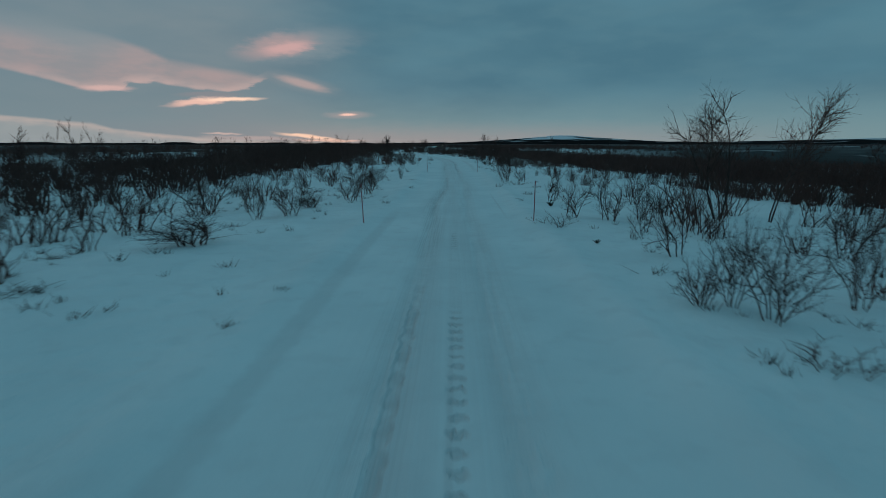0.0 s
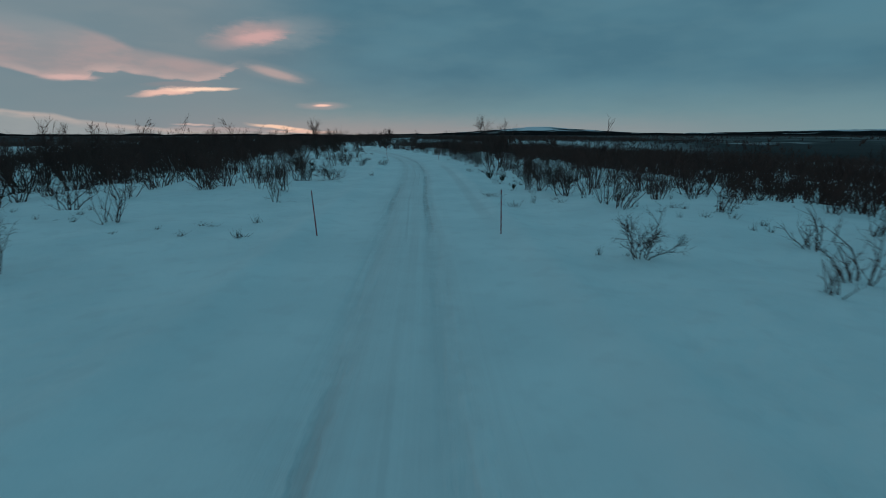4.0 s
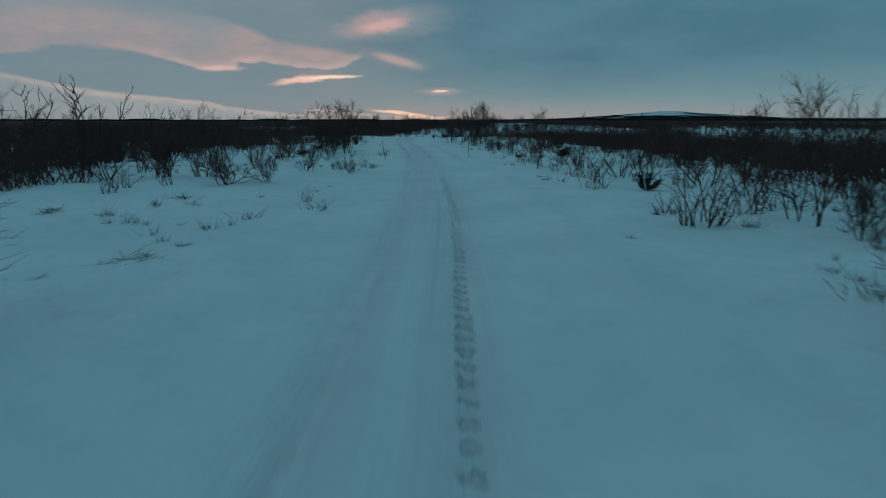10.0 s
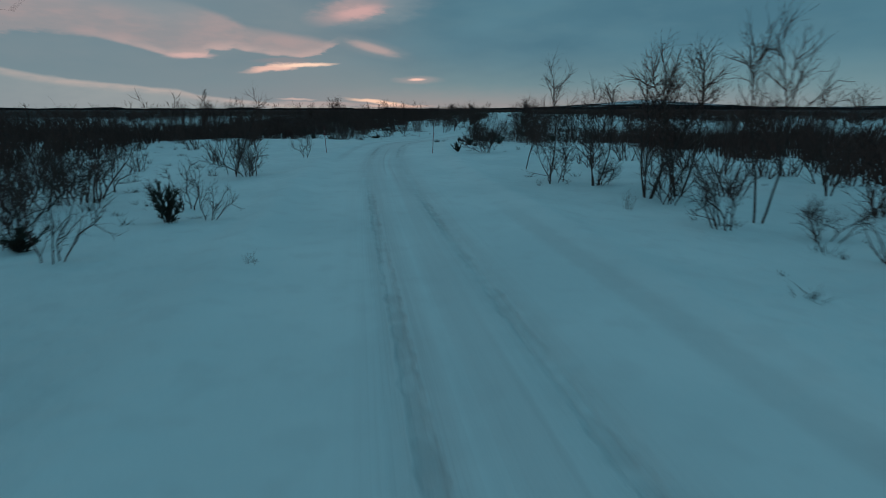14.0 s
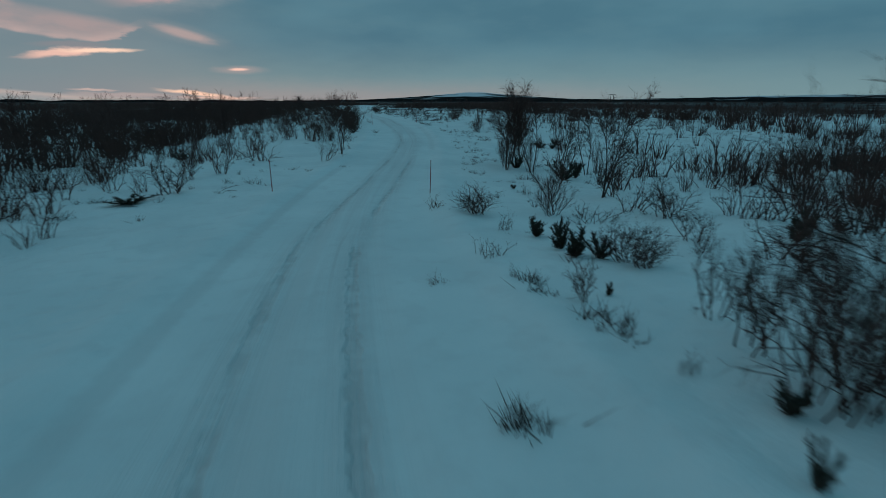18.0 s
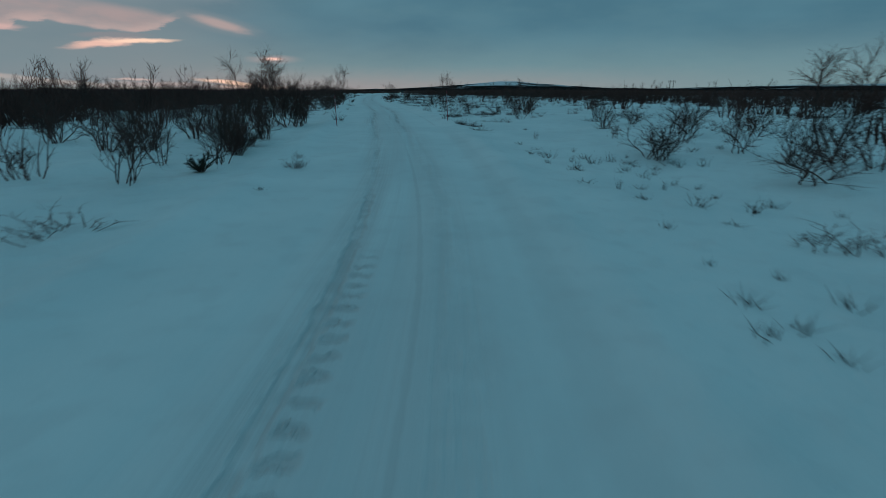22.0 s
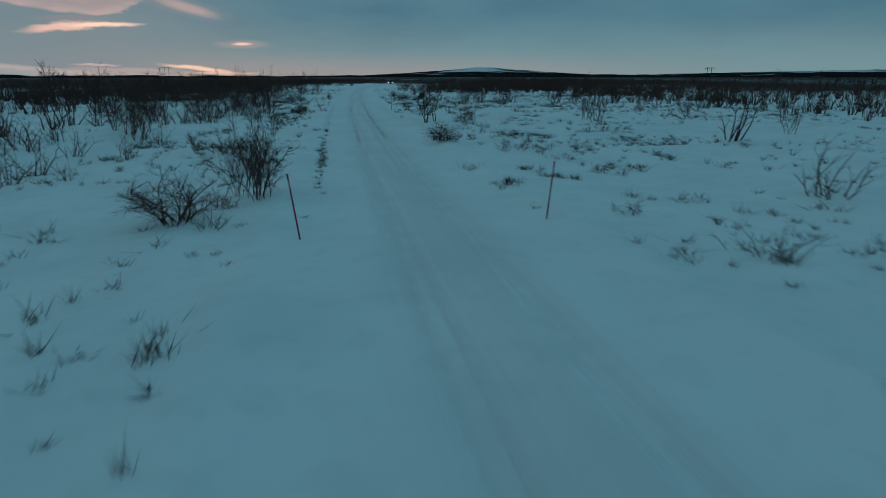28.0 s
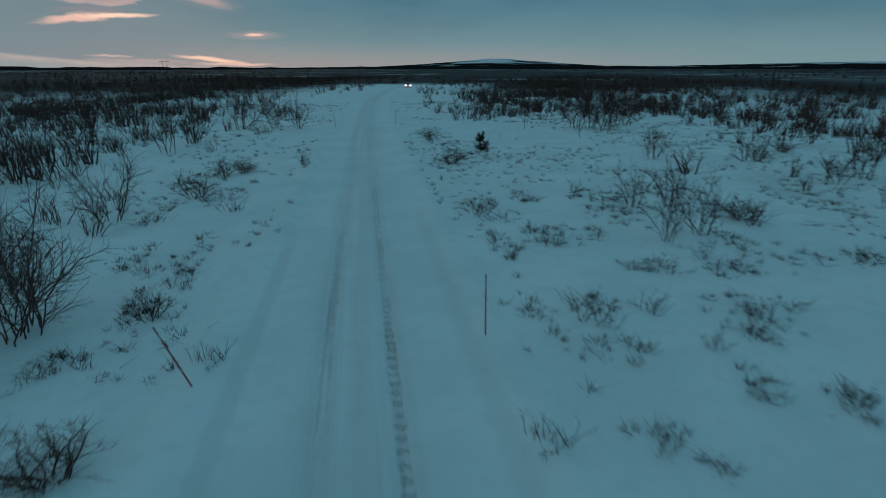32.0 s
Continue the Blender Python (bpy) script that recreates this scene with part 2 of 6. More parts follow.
# ---- materials ----
def material(name, colour, rough=0.7, vary=0.25, scale=6.0, bump=0.0, bump_scale=40.0, metal=0.0, spec=0.3, second=None):
    """A plain surface with coarse and fine variation; second: a stain colour that the coarse noise mixes in."""
    mat = bpy.data.materials.new(name)
    mat.use_nodes = True
    t = mat.node_tree
    b = t.nodes["Principled BSDF"]
    b.inputs["Roughness"].default_value, b.inputs["Metallic"].default_value = rough, metal
    b.inputs["Specular IOR Level"].default_value = spec
    tc = t.nodes.new("ShaderNodeNewGeometry")
    coarse, fine = t.nodes.new("ShaderNodeTexNoise"), t.nodes.new("ShaderNodeTexNoise")
    coarse.inputs["Scale"].default_value, coarse.inputs["Detail"].default_value = scale, 4
    fine.inputs["Scale"].default_value, fine.inputs["Detail"].default_value = bump_scale, 3
    for n in (coarse, fine):
        t.links.new(tc.outputs["Position"], n.inputs["Vector"])
    mix = t.nodes.new("ShaderNodeMix")
    mix.data_type = "RGBA"
    other = second or tuple(c * (1 - vary) for c in colour)
    mix.inputs[6].default_value, mix.inputs[7].default_value = (*colour, 1), (*other, 1)
    ramp = t.nodes.new("ShaderNodeMapRange")
    ramp.inputs[1].default_value, ramp.inputs[2].default_value = 0.36, 0.64
    t.links.new(coarse.outputs["Fac"], ramp.inputs[0])
    t.links.new(ramp.outputs[0], mix.inputs[0])
    info = t.nodes.new("ShaderNodeObjectInfo")
    tint = t.nodes.new("ShaderNodeHueSaturation")
    val = t.nodes.new("ShaderNodeMath")
    val.operation = "MULTIPLY_ADD"
    val.inputs[1].default_value, val.inputs[2].default_value = vary, 1 - vary / 2
    t.links.new(info.outputs["Random"], val.inputs[0])
    t.links.new(val.outputs[0], tint.inputs["Value"])
    t.links.new(mix.outputs[2], tint.inputs["Color"])
    t.links.new(tint.outputs[0], b.inputs["Base Color"])
    if bump:
        bn = t.nodes.new("ShaderNodeBump")
        bn.inputs["Strength"].default_value, bn.inputs["Distance"].default_value = bump, 0.02
        t.links.new(fine.outputs["Fac"], bn.inputs["Height"])
        t.links.new(bn.outputs[0], b.inputs["Normal"])
    return mat


def glowing(name, colour, strength):
    mat = bpy.data.materials.new(name)
    mat.use_nodes = True
    b = mat.node_tree.nodes["Principled BSDF"]
    b.inputs["Base Color"].default_value = (*colour, 1)
    b.inputs["Emission Color"].default_value, b.inputs["Emission Strength"].default_value = (*colour, 1), strength
    return mat


BARK = material("birch_bark", (0.098, 0.056, 0.047), 0.85, 0.5, 9, 0.4, 70, second=(0.045, 0.029, 0.026))
TWIG = material("birch_twig", (0.104, 0.046, 0.037), 0.8, 0.45, 5, 0.0, second=(0.060, 0.029, 0.025))
HEATH = material("dry_heath", (0.072, 0.046, 0.038), 0.9, 0.4, 5, 0.0, second=(0.042, 0.030, 0.027))
NEEDLE = material("juniper_needles", (0.050, 0.040, 0.028), 0.8, 0.4, 8, 0.0, second=(0.026, 0.026, 0.019))
POLE_RED = material("red_pole_plastic", (0.36, 0.060, 0.075), 0.55, 0.2, 12, 0.1, 90, spec=0.3, second=(0.25, 0.045, 0.055))
POLE_BAND = material("reflective_tape", (0.42, 0.40, 0.40), 0.3, 0.15, 20, spec=0.6)
WOOD = material("tarred_wood", (0.06, 0.05, 0.045), 0.85, 0.3, 3, 0.3, 30)
STEEL = material("galvanised_steel", (0.22, 0.23, 0.24), 0.5, 0.2, 5, metal=0.6)
CAR_PAINT = material("dark_car_paint", (0.03, 0.033, 0.04), 0.3, 0.2, 2, spec=0.6, second=(0.06, 0.06, 0.065))
CAR_GLASS = material("car_glass", (0.015, 0.018, 0.02), 0.08, 0.1, 2, spec=0.8)
RUBBER = material("tyre_rubber", (0.02, 0.02, 0.02), 0.85, 0.2, 20)
PLASTIC = material("black_plastic", (0.025, 0.025, 0.027), 0.6, 0.2, 20)
HEADLIGHT = glowing("headlight_lens", (1.0, 0.95, 0.86), 50.0)


def snow_material():
    """Wind-packed snow: white, with the wheel-polished and tyre-marked lane laid along the road by the sheet's own map (across, along)."""
    mat = bpy.data.materials.new("snow")
    mat.use_nodes = True
    t = mat.node_tree
    b = t.nodes["Principled BSDF"]
    b.inputs["Roughness"].default_value, b.inputs["Specular IOR Level"].default_value = 0.8, 0.06

    def m(op, a, bb=None, c=None, clamp=False):
        n = t.nodes.new("ShaderNodeMath")
        n.operation, n.use_clamp = op, clamp
        for k, v in enumerate((a, bb, c)):
            if isinstance(v, (int, float)):
                n.inputs[k].default_value = v
            elif v is not None:
                t.links.new(v, n.inputs[k])
        return n.outputs[0]

    def smooth(v, lo, hi):
        n = t.nodes.new("ShaderNodeMapRange")
        n.interpolation_type = "SMOOTHSTEP"
        t.links.new(v, n.inputs[0])
        n.inputs[1].default_value, n.inputs[2].default_value = lo, hi
        return n.outputs[0]

    def nz(vec, scale, detail=3):
        n = t.nodes.new("ShaderNodeTexNoise")
        n.inputs["Scale"].default_value, n.inputs["Detail"].default_value = scale, detail
        t.links.new(vec, n.inputs["Vector"])
        return n.outputs["Fac"]

    def mix(f, a, c):
        n = t.nodes.new("ShaderNodeMix")
        n.data_type = "RGBA"
        for sock, v in ((n.inputs[0], f), (n.inputs[6], a), (n.inputs[7], c)):
            if isinstance(v, tuple):
                sock.default_value = (*v, 1)
            elif isinstance(v, (int, float)):
                sock.default_value = v
            else:
                t.links.new(v, sock)
        return n.outputs[2]

    def vec(x, y):
        n = t.nodes.new("ShaderNodeCombineXYZ")
        t.links.new(x, n.inputs[0])
        t.links.new(y, n.inputs[1])
        return n.outputs[0]

    geo, uv, s2 = t.nodes.new("ShaderNodeNewGeometry"), t.nodes.new("ShaderNodeUVMap"), t.nodes.new("ShaderNodeSeparateXYZ")
    uv.uv_map = "across_along"
    t.links.new(uv.outputs[0], s2.inputs[0])
    u, v = s2.outputs[0], s2.outputs[1]
    pos = geo.outputs["Position"]
    patch, grain = nz(pos, 0.35, 4), nz(pos, 9.0, 4)
    colour = mix(smooth(patch, 0.3, 0.7), (0.735, 0.85, 0.87), (0.815, 0.925, 0.94))
    colour = mix(m("MULTIPLY", smooth(nz(pos, 1.6, 5), 0.50, 0.68), 0.22), colour, (0.64, 0.70, 0.72))
    curve = t.nodes.new("ShaderNodeValToRGB")
    t.links.new(m("DIVIDE", v, 400.0), curve.inputs[0])
    stops = ((0, -0.70), (18, -0.62), (27, -0.95), (37, -0.45), (66, -1.0), (80, -0.85), (104, -0.92), (123, -0.70), (150, -0.66), (182, -1.08), (206, -1.15), (217, -0.24), (240, -0.02), (256, -0.60), (266, -1.0), (274, -0.62), (281, -0.46), (310, -0.78), (345, -0.72), (400, -0.7))
    els = curve.color_ramp.elements
    while len(els) < len(stops):
        els.new(0.5)
    for e, (at, c) in zip(els, stops):
        e.position = at / 400.0
        e.color = (c + 2, c + 2, c + 2, 1)
    left = m("SUBTRACT", curve.outputs[0], 2.0)
    along = vec(m("MULTIPLY", u, 0.0), v)
    streaks = m("MULTIPLY_ADD", nz(vec(m("MULTIPLY", u, 5.0), m("MULTIPLY", v, 0.35)), 1.0, 5), 0.6, m("MULTIPLY", nz(pos, 3.0, 5), 0.4))
    streaks2 = nz(vec(m("MULTIPLY", u, 2.2), m("MULTIPLY", v, 0.05)), 1.0, 3)
    ragged = m("MULTIPLY", m("SUBTRACT", nz(pos, 3.2, 5), 0.5), 0.26)

    def lane(off, half, rag=1.0, base=left):
        d = m("ABSOLUTE", m("SUBTRACT", m("SUBTRACT", u, base), off))
        d = m("ADD", d, m("MULTIPLY", ragged, rag))
        return m("SUBTRACT", 1.0, smooth(d, half * 0.3, half))

    def stretch(lo, hi, blend=1.2):
        return m("MULTIPLY", smooth(v, lo, lo + blend), m("SUBTRACT", 1.0, smooth(v, hi - blend, hi)))

    def some(seed, lo, hi, scale=0.09):
        return smooth(nz(vec(m("ADD", m("MULTIPLY", u, 0.0), seed), v), scale, 2), lo, hi)

    nought = m("MULTIPLY", u, 0.0)
    cart = lane(0.8, 1.7)
    comb = nz(vec(m("MULTIPLY", u, 9.0), m("MULTIPLY", v, 0.10)), 1.0, 4)
    comb_fine = nz(vec(m("MULTIPLY", u, 26.0), m("MULTIPLY", v, 0.22)), 1.0, 3)
    ridge = m("MULTIPLY_ADD", comb, 0.65, m("MULTIPLY", comb_fine, 0.35))
    lane_all = m("MULTIPLY", lane(0.75, 2.1), m("MULTIPLY_ADD", nz(vec(m("MULTIPLY", u, 0.9), m("MULTIPLY", v, 0.07)), 1.0, 3), 1.6, -0.35, clamp=True))
    colour = mix(m("MULTIPLY", m("MULTIPLY", lane_all, smooth(ridge, 0.42, 0.68)), 0.26), colour, (0.54, 0.58, 0.60))
    colour = mix(m("MULTIPLY", m("MULTIPLY", cart, smooth(streaks2, 0.22, 0.60)), 0.40), colour, (0.66, 0.68, 0.69))
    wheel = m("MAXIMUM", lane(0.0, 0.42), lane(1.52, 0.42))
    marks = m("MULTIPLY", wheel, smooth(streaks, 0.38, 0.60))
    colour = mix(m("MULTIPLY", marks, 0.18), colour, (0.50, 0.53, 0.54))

    def on(*spans):
        total = stretch(*spans[0], 5.0)
        for span in spans[1:]:
            total = m("MAXIMUM", total, stretch(*span, 5.0))
        return total

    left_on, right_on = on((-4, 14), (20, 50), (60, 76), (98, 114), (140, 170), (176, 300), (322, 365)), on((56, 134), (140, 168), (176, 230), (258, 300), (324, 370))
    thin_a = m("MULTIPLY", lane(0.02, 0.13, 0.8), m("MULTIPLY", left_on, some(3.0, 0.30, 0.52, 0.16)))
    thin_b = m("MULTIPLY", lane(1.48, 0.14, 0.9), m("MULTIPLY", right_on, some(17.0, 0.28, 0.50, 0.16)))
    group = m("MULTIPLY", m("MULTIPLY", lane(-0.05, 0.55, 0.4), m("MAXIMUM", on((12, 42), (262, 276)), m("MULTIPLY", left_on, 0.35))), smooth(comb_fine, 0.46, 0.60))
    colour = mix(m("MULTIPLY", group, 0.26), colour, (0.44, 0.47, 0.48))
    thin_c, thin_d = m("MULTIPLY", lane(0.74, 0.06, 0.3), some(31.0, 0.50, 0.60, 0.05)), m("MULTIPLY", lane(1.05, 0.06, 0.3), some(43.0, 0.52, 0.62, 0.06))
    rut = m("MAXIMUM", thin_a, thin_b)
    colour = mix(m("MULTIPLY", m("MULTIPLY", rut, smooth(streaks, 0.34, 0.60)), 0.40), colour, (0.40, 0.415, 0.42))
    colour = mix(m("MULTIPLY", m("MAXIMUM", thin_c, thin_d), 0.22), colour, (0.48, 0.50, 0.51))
    side = m("MAXIMUM", m("MULTIPLY", lane(-2.55, 0.30, 1.2, nought), on((-6, 26), (94, 112), (174, 228), (330, 360))), m("MULTIPLY", lane(2.65, 0.36, 1.2, nought), m("MAXIMUM", on((58, 96), (138, 166)), m("MULTIPLY", on((230, 262), (336, 362)), 0.6))))
    line = m("MULTIPLY", lane(2.32, 0.07, 0.5, nought), on((260, 296), (20, 34)))
    colour = mix(m("MULTIPLY", m("MAXIMUM", side, line), 0.24), colour, (0.52, 0.54, 0.55))
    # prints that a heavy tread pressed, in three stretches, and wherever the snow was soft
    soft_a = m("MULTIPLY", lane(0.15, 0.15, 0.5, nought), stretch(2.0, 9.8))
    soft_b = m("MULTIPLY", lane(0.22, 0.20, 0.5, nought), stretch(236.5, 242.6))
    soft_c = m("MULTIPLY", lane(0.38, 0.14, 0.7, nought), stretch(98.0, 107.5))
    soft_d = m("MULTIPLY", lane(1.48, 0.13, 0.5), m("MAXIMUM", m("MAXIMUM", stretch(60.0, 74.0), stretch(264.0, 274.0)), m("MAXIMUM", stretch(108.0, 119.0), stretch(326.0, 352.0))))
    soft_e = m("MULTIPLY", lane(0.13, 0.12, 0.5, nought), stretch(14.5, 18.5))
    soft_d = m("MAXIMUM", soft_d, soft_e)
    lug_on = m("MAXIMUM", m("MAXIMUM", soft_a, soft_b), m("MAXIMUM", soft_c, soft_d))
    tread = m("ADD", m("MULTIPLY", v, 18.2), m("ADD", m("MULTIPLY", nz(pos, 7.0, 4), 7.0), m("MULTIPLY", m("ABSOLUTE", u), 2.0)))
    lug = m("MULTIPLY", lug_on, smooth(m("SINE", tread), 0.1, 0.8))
    # grey bars paint the shade inside the pressed tread hollows
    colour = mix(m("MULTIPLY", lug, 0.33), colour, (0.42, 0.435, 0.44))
    # a line of footprints on the verge
    sway = m("MULTIPLY", m("SUBTRACT", nz(vec(nought, v), 0.9, 2), 0.5), 1.1)
    stride = m("ADD", v, m("MULTIPLY", nz(vec(nought, v), 0.6, 2), 0.9))
    foot_u = m("ABSOLUTE", m("SUBTRACT", m("ADD", m("ADD", u, sway), 2.30), m("MULTIPLY", m("GREATER_THAN", m("FRACT", m("DIVIDE", stride, 1.3)), 0.5), 0.22)))
    foot_v = m("MULTIPLY", m("SUBTRACT", m("FRACT", m("DIVIDE", stride, 0.65)), 0.5), 0.65)
    foot = m("SQRT", m("ADD", m("POWER", m("DIVIDE", foot_u, 0.06), 2.0), m("POWER", m("DIVIDE", m("ABSOLUTE", foot_v), 0.12), 2.0)))
    foot = m("MULTIPLY", m("SUBTRACT", 1.0, smooth(m("ADD", foot, m("MULTIPLY", ragged, 3.0)), 0.4, 1.1)), stretch(278.5, 285.0))
    # each footprint's hollow gets its shade as grey colour
    colour = mix(m("MULTIPLY", foot, 0.30), colour, (0.45, 0.47, 0.48))
    # right of the road: dark heath, with the thicket's shade painted into the ground
    under = m("MULTIPLY", smooth(u, 24.0, 60.0), m("SUBTRACT", 1.0, smooth(v, 190.0, 230.0)))
    colour = mix(m("MULTIPLY", under, 0.7), colour, (0.06, 0.055, 0.055))
    # far heath shows through thin snow
    thin = m("MULTIPLY", smooth(m("ABSOLUTE", u), 9.0, 30.0), smooth(nz(pos, 0.16, 6), 0.56, 0.72))
    colour = mix(m("MULTIPLY", thin, 0.35), colour, (0.30, 0.28, 0.27))
    wide = m("MAXIMUM", smooth(m("ABSOLUTE", u), 62.0, 130.0), m("MAXIMUM", smooth(v, 530.0, 580.0), m("MULTIPLY", smooth(v, 430.0, 520.0), smooth(m("ABSOLUTE", u), 14.0, 40.0))))
    clearing = smooth(m("ADD", m("MULTIPLY", nz(pos, 0.009, 5), 0.8), m("MULTIPLY", nz(pos, 0.05, 4), 0.35)), 0.64, 0.74)
    mire = m("MULTIPLY", m("SUBTRACT", 1.0, m("MULTIPLY", smooth(v, 150.0, 260.0), 0.8)), m("MULTIPLY", m("MULTIPLY", smooth(u, 170.0, 230.0), m("SUBTRACT", 1.0, smooth(u, 400.0, 560.0))), smooth(m("ADD", m("MULTIPLY", nz(pos, 0.007, 4), 0.6), m("MULTIPLY", nz(pos, 0.04, 5), 0.5)), 0.50, 0.60)))
    scrub = m("MULTIPLY", wide, m("SUBTRACT", 1.0, m("MAXIMUM", m("MULTIPLY", clearing, 0.5), m("MULTIPLY", mire, 0.5))))
    colour = mix(m("MULTIPLY", scrub, 0.96), colour, (0.022, 0.017, 0.016))
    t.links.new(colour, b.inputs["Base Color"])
    rough_side = smooth(m("ABSOLUTE", u), 2.2, 4.2)
    height = m("ADD", m("MULTIPLY", grain, 0.35), m("MULTIPLY", nz(pos, 2.2, 5), m("MULTIPLY_ADD", rough_side, 2.2, 0.9)))
    height = m("ADD", height, m("MULTIPLY", nz(pos, 0.8, 3), m("MULTIPLY", rough_side, 3.0)))
    height = m("SUBTRACT", height, m("ADD", m("MULTIPLY", m("ADD", lug, foot), 1.3), m("ADD", m("MULTIPLY", marks, 0.5), m("MULTIPLY_ADD", rut, 1.1, m("MULTIPLY", lane_all, m("MULTIPLY", ridge, 0.8))))))
    bn = t.nodes.new("ShaderNodeBump")
    bn.inputs["Strength"].default_value, bn.inputs["Distance"].default_value = 0.8, 0.035
    t.links.new(height, bn.inputs["Height"])
    t.links.new(bn.outputs[0], b.inputs["Normal"])
    return mat


SNOW = snow_material()


def fell_material():
    """Far fells: dark heath and birch scrub below, wind-swept snow above and in streaks."""
    mat = bpy.data.materials.new("fell")
    mat.use_nodes = True
    t = mat.node_tree
    b = t.nodes["Principled BSDF"]
    b.inputs["Roughness"].default_value, b.inputs["Specular IOR Level"].default_value = 1.0, 0.0
    geo, sp = t.nodes.new("ShaderNodeNewGeometry"), t.nodes.new("ShaderNodeSeparateXYZ")
    t.links.new(geo.outputs["Position"], sp.inputs[0])
    scl = t.nodes.new("ShaderNodeMapping")
    scl.inputs["Scale"].default_value = (0.0035, 0.0035, 0.05)
    t.links.new(geo.outputs["Position"], scl.inputs[0])
    n1 = t.nodes.new("ShaderNodeTexNoise")
    n1.inputs["Scale"].default_value, n1.inputs["Detail"].default_value = 1.0, 7
    t.links.new(scl.outputs[0], n1.inputs["Vector"])
    add = t.nodes.new("ShaderNodeMath")
    add.operation = "MULTIPLY_ADD"
    add.inputs[1].default_value = 0.0078
    t.links.new(sp.outputs[2], add.inputs[0])
    t.links.new(n1.outputs["Fac"], add.inputs[2])
    r = t.nodes.new("ShaderNodeMapRange")
    r.inputs[1].default_value, r.inputs[2].default_value = 0.70, 0.84
    t.links.new(add.outputs[0], r.inputs[0])
    mx = t.nodes.new("ShaderNodeMix")
    mx.data_type = "RGBA"
    mx.inputs[6].default_value, mx.inputs[7].default_value = (0.020, 0.018, 0.019, 1), (0.75, 0.78, 0.82, 1)
    t.links.new(r.outputs[0], mx.inputs[0])
    t.links.new(mx.outputs[2], b.inputs["Base Color"])
    return mat


FELL = fell_material()


# ---- shape of the land ----
def hash2(ix, iy, seed):
    h = np.sin(ix * 127.1 + iy * 311.7 + seed * 74.7) * 43758.5453
    return h - np.floor(h)


def vnoise(x, y, seed=0):
    """Smooth value noise from 0 to 1."""
    x, y = np.asarray(x, float), np.asarray(y, float)
    ix, iy = np.floor(x), np.floor(y)
    fx, fy = x - ix, y - iy
    fx, fy = fx * fx * (3 - 2 * fx), fy * fy * (3 - 2 * fy)
    a, b = hash2(ix, iy, seed), hash2(ix + 1, iy, seed)
    c, d = hash2(ix, iy + 1, seed), hash2(ix + 1, iy + 1, seed)
    return (a * (1 - fx) + b * fx) * (1 - fy) + (c * (1 - fx) + d * fx) * fy


ROAD_Y = np.array([-60, 0, 20, 40, 60, 85, 103, 124, 144, 160, 175, 188, 200, 214, 228, 245, 263, 285, 309, 328, 348, 380, 414, 440, 470, 500, 540, 600, 700])
ROAD_X = np.array([-0.6, -0.1, 0.3, 0.8, 1.1, 1.2, 0.5, -3.0, -7.6, -12.3, -16.6, -18.8, -19.4, -18.6, -15.8, -13.2, -12.5, -13.2, -14.2, -14.7, -15.0, -14.9, -14.2, -13.2, -10.8, -6.5, 2, 20, 55])
_fine_y = np.arange(-60, 701, 1.0)
_fine_x = np.interp(_fine_y, ROAD_Y, ROAD_X)
_kernel = np.exp(-0.5 * (np.arange(-15, 16) / 5.0) ** 2)
_fine_x = np.convolve(np.pad(_fine_x, 15, mode="edge"), _kernel / _kernel.sum(), mode="valid")


def road_x(y):
    """The middle of the road at y."""
    return np.interp(y, _fine_y, _fine_x)


def ramp(v, lo, hi):
    k = np.clip((v - lo) / (hi - lo), 0, 1)
    return k * k * (3 - 2 * k)


def ground_z(x, y):
    """The snow's height: a flat road with shallow ruts and low ploughed rims, rolling tussocky snow beside it."""
    x, y = np.asarray(x, float), np.asarray(y, float)
    u = x - road_x(y)
    a = np.abs(u)
    rim = 0.11 * np.exp(-(((a - 3.35) / 0.55) ** 2)) * (0.5 + vnoise(x * 0.5, y * 0.22, 3))
    crumbs = 0.05 * (vnoise(x * 2.4, y * 2.0, 9) - 0.5) * ramp(a, 2.7, 3.6)
    off = ramp(a, 3.4, 9.0)
    rolling = off * (0.55 * (vnoise(x / 7.0, y / 9.0, 5) - 0.55) + 0.20 * (vnoise(x / 2.1, y / 2.4, 6) - 0.5) + 0.08 * (vnoise(x / 0.7, y / 0.7, 7) - 0.5))
    rut = -0.03 * np.exp(-(((u + 0.78) / 0.22) ** 2)) - 0.03 * np.exp(-(((u - 0.75) / 0.22) ** 2))
    swell = 0.05 * (vnoise(x / 3.0, y / 5.0, 8) - 0.5)
    fall = -0.036 * np.clip(u - 13, 0, 190) * (1 - ramp(y, 185, 245)) * ramp(u, 13, 22)
    far = ramp(-u, 60, 400) * (-2.0 + 3.0 * (vnoise(x / 140, y / 140, 11) - 0.3)) * ramp(a, 40, 500)
    return rim + crumbs + rolling + rut + swell + far + fall + dip(y)


def mesh_object(name, verts, faces, mat, uv=None, smooth=True):
    me = bpy.data.meshes.new(name)
    me.from_pydata(verts, [], faces)
    me.materials.append(mat)
    if smooth:
        me.polygons.foreach_set("use_smooth", np.ones(len(me.polygons), bool))
    if uv is not None:
        layer = me.uv_layers.new(name="across_along")
        idx = np.empty(len(me.loops), np.int32)
        me.loops.foreach_get("vertex_index", idx)
        layer.data.foreach_set("uv", uv[idx].astype(np.float32).ravel())
    me.update()
    return new(name, me)


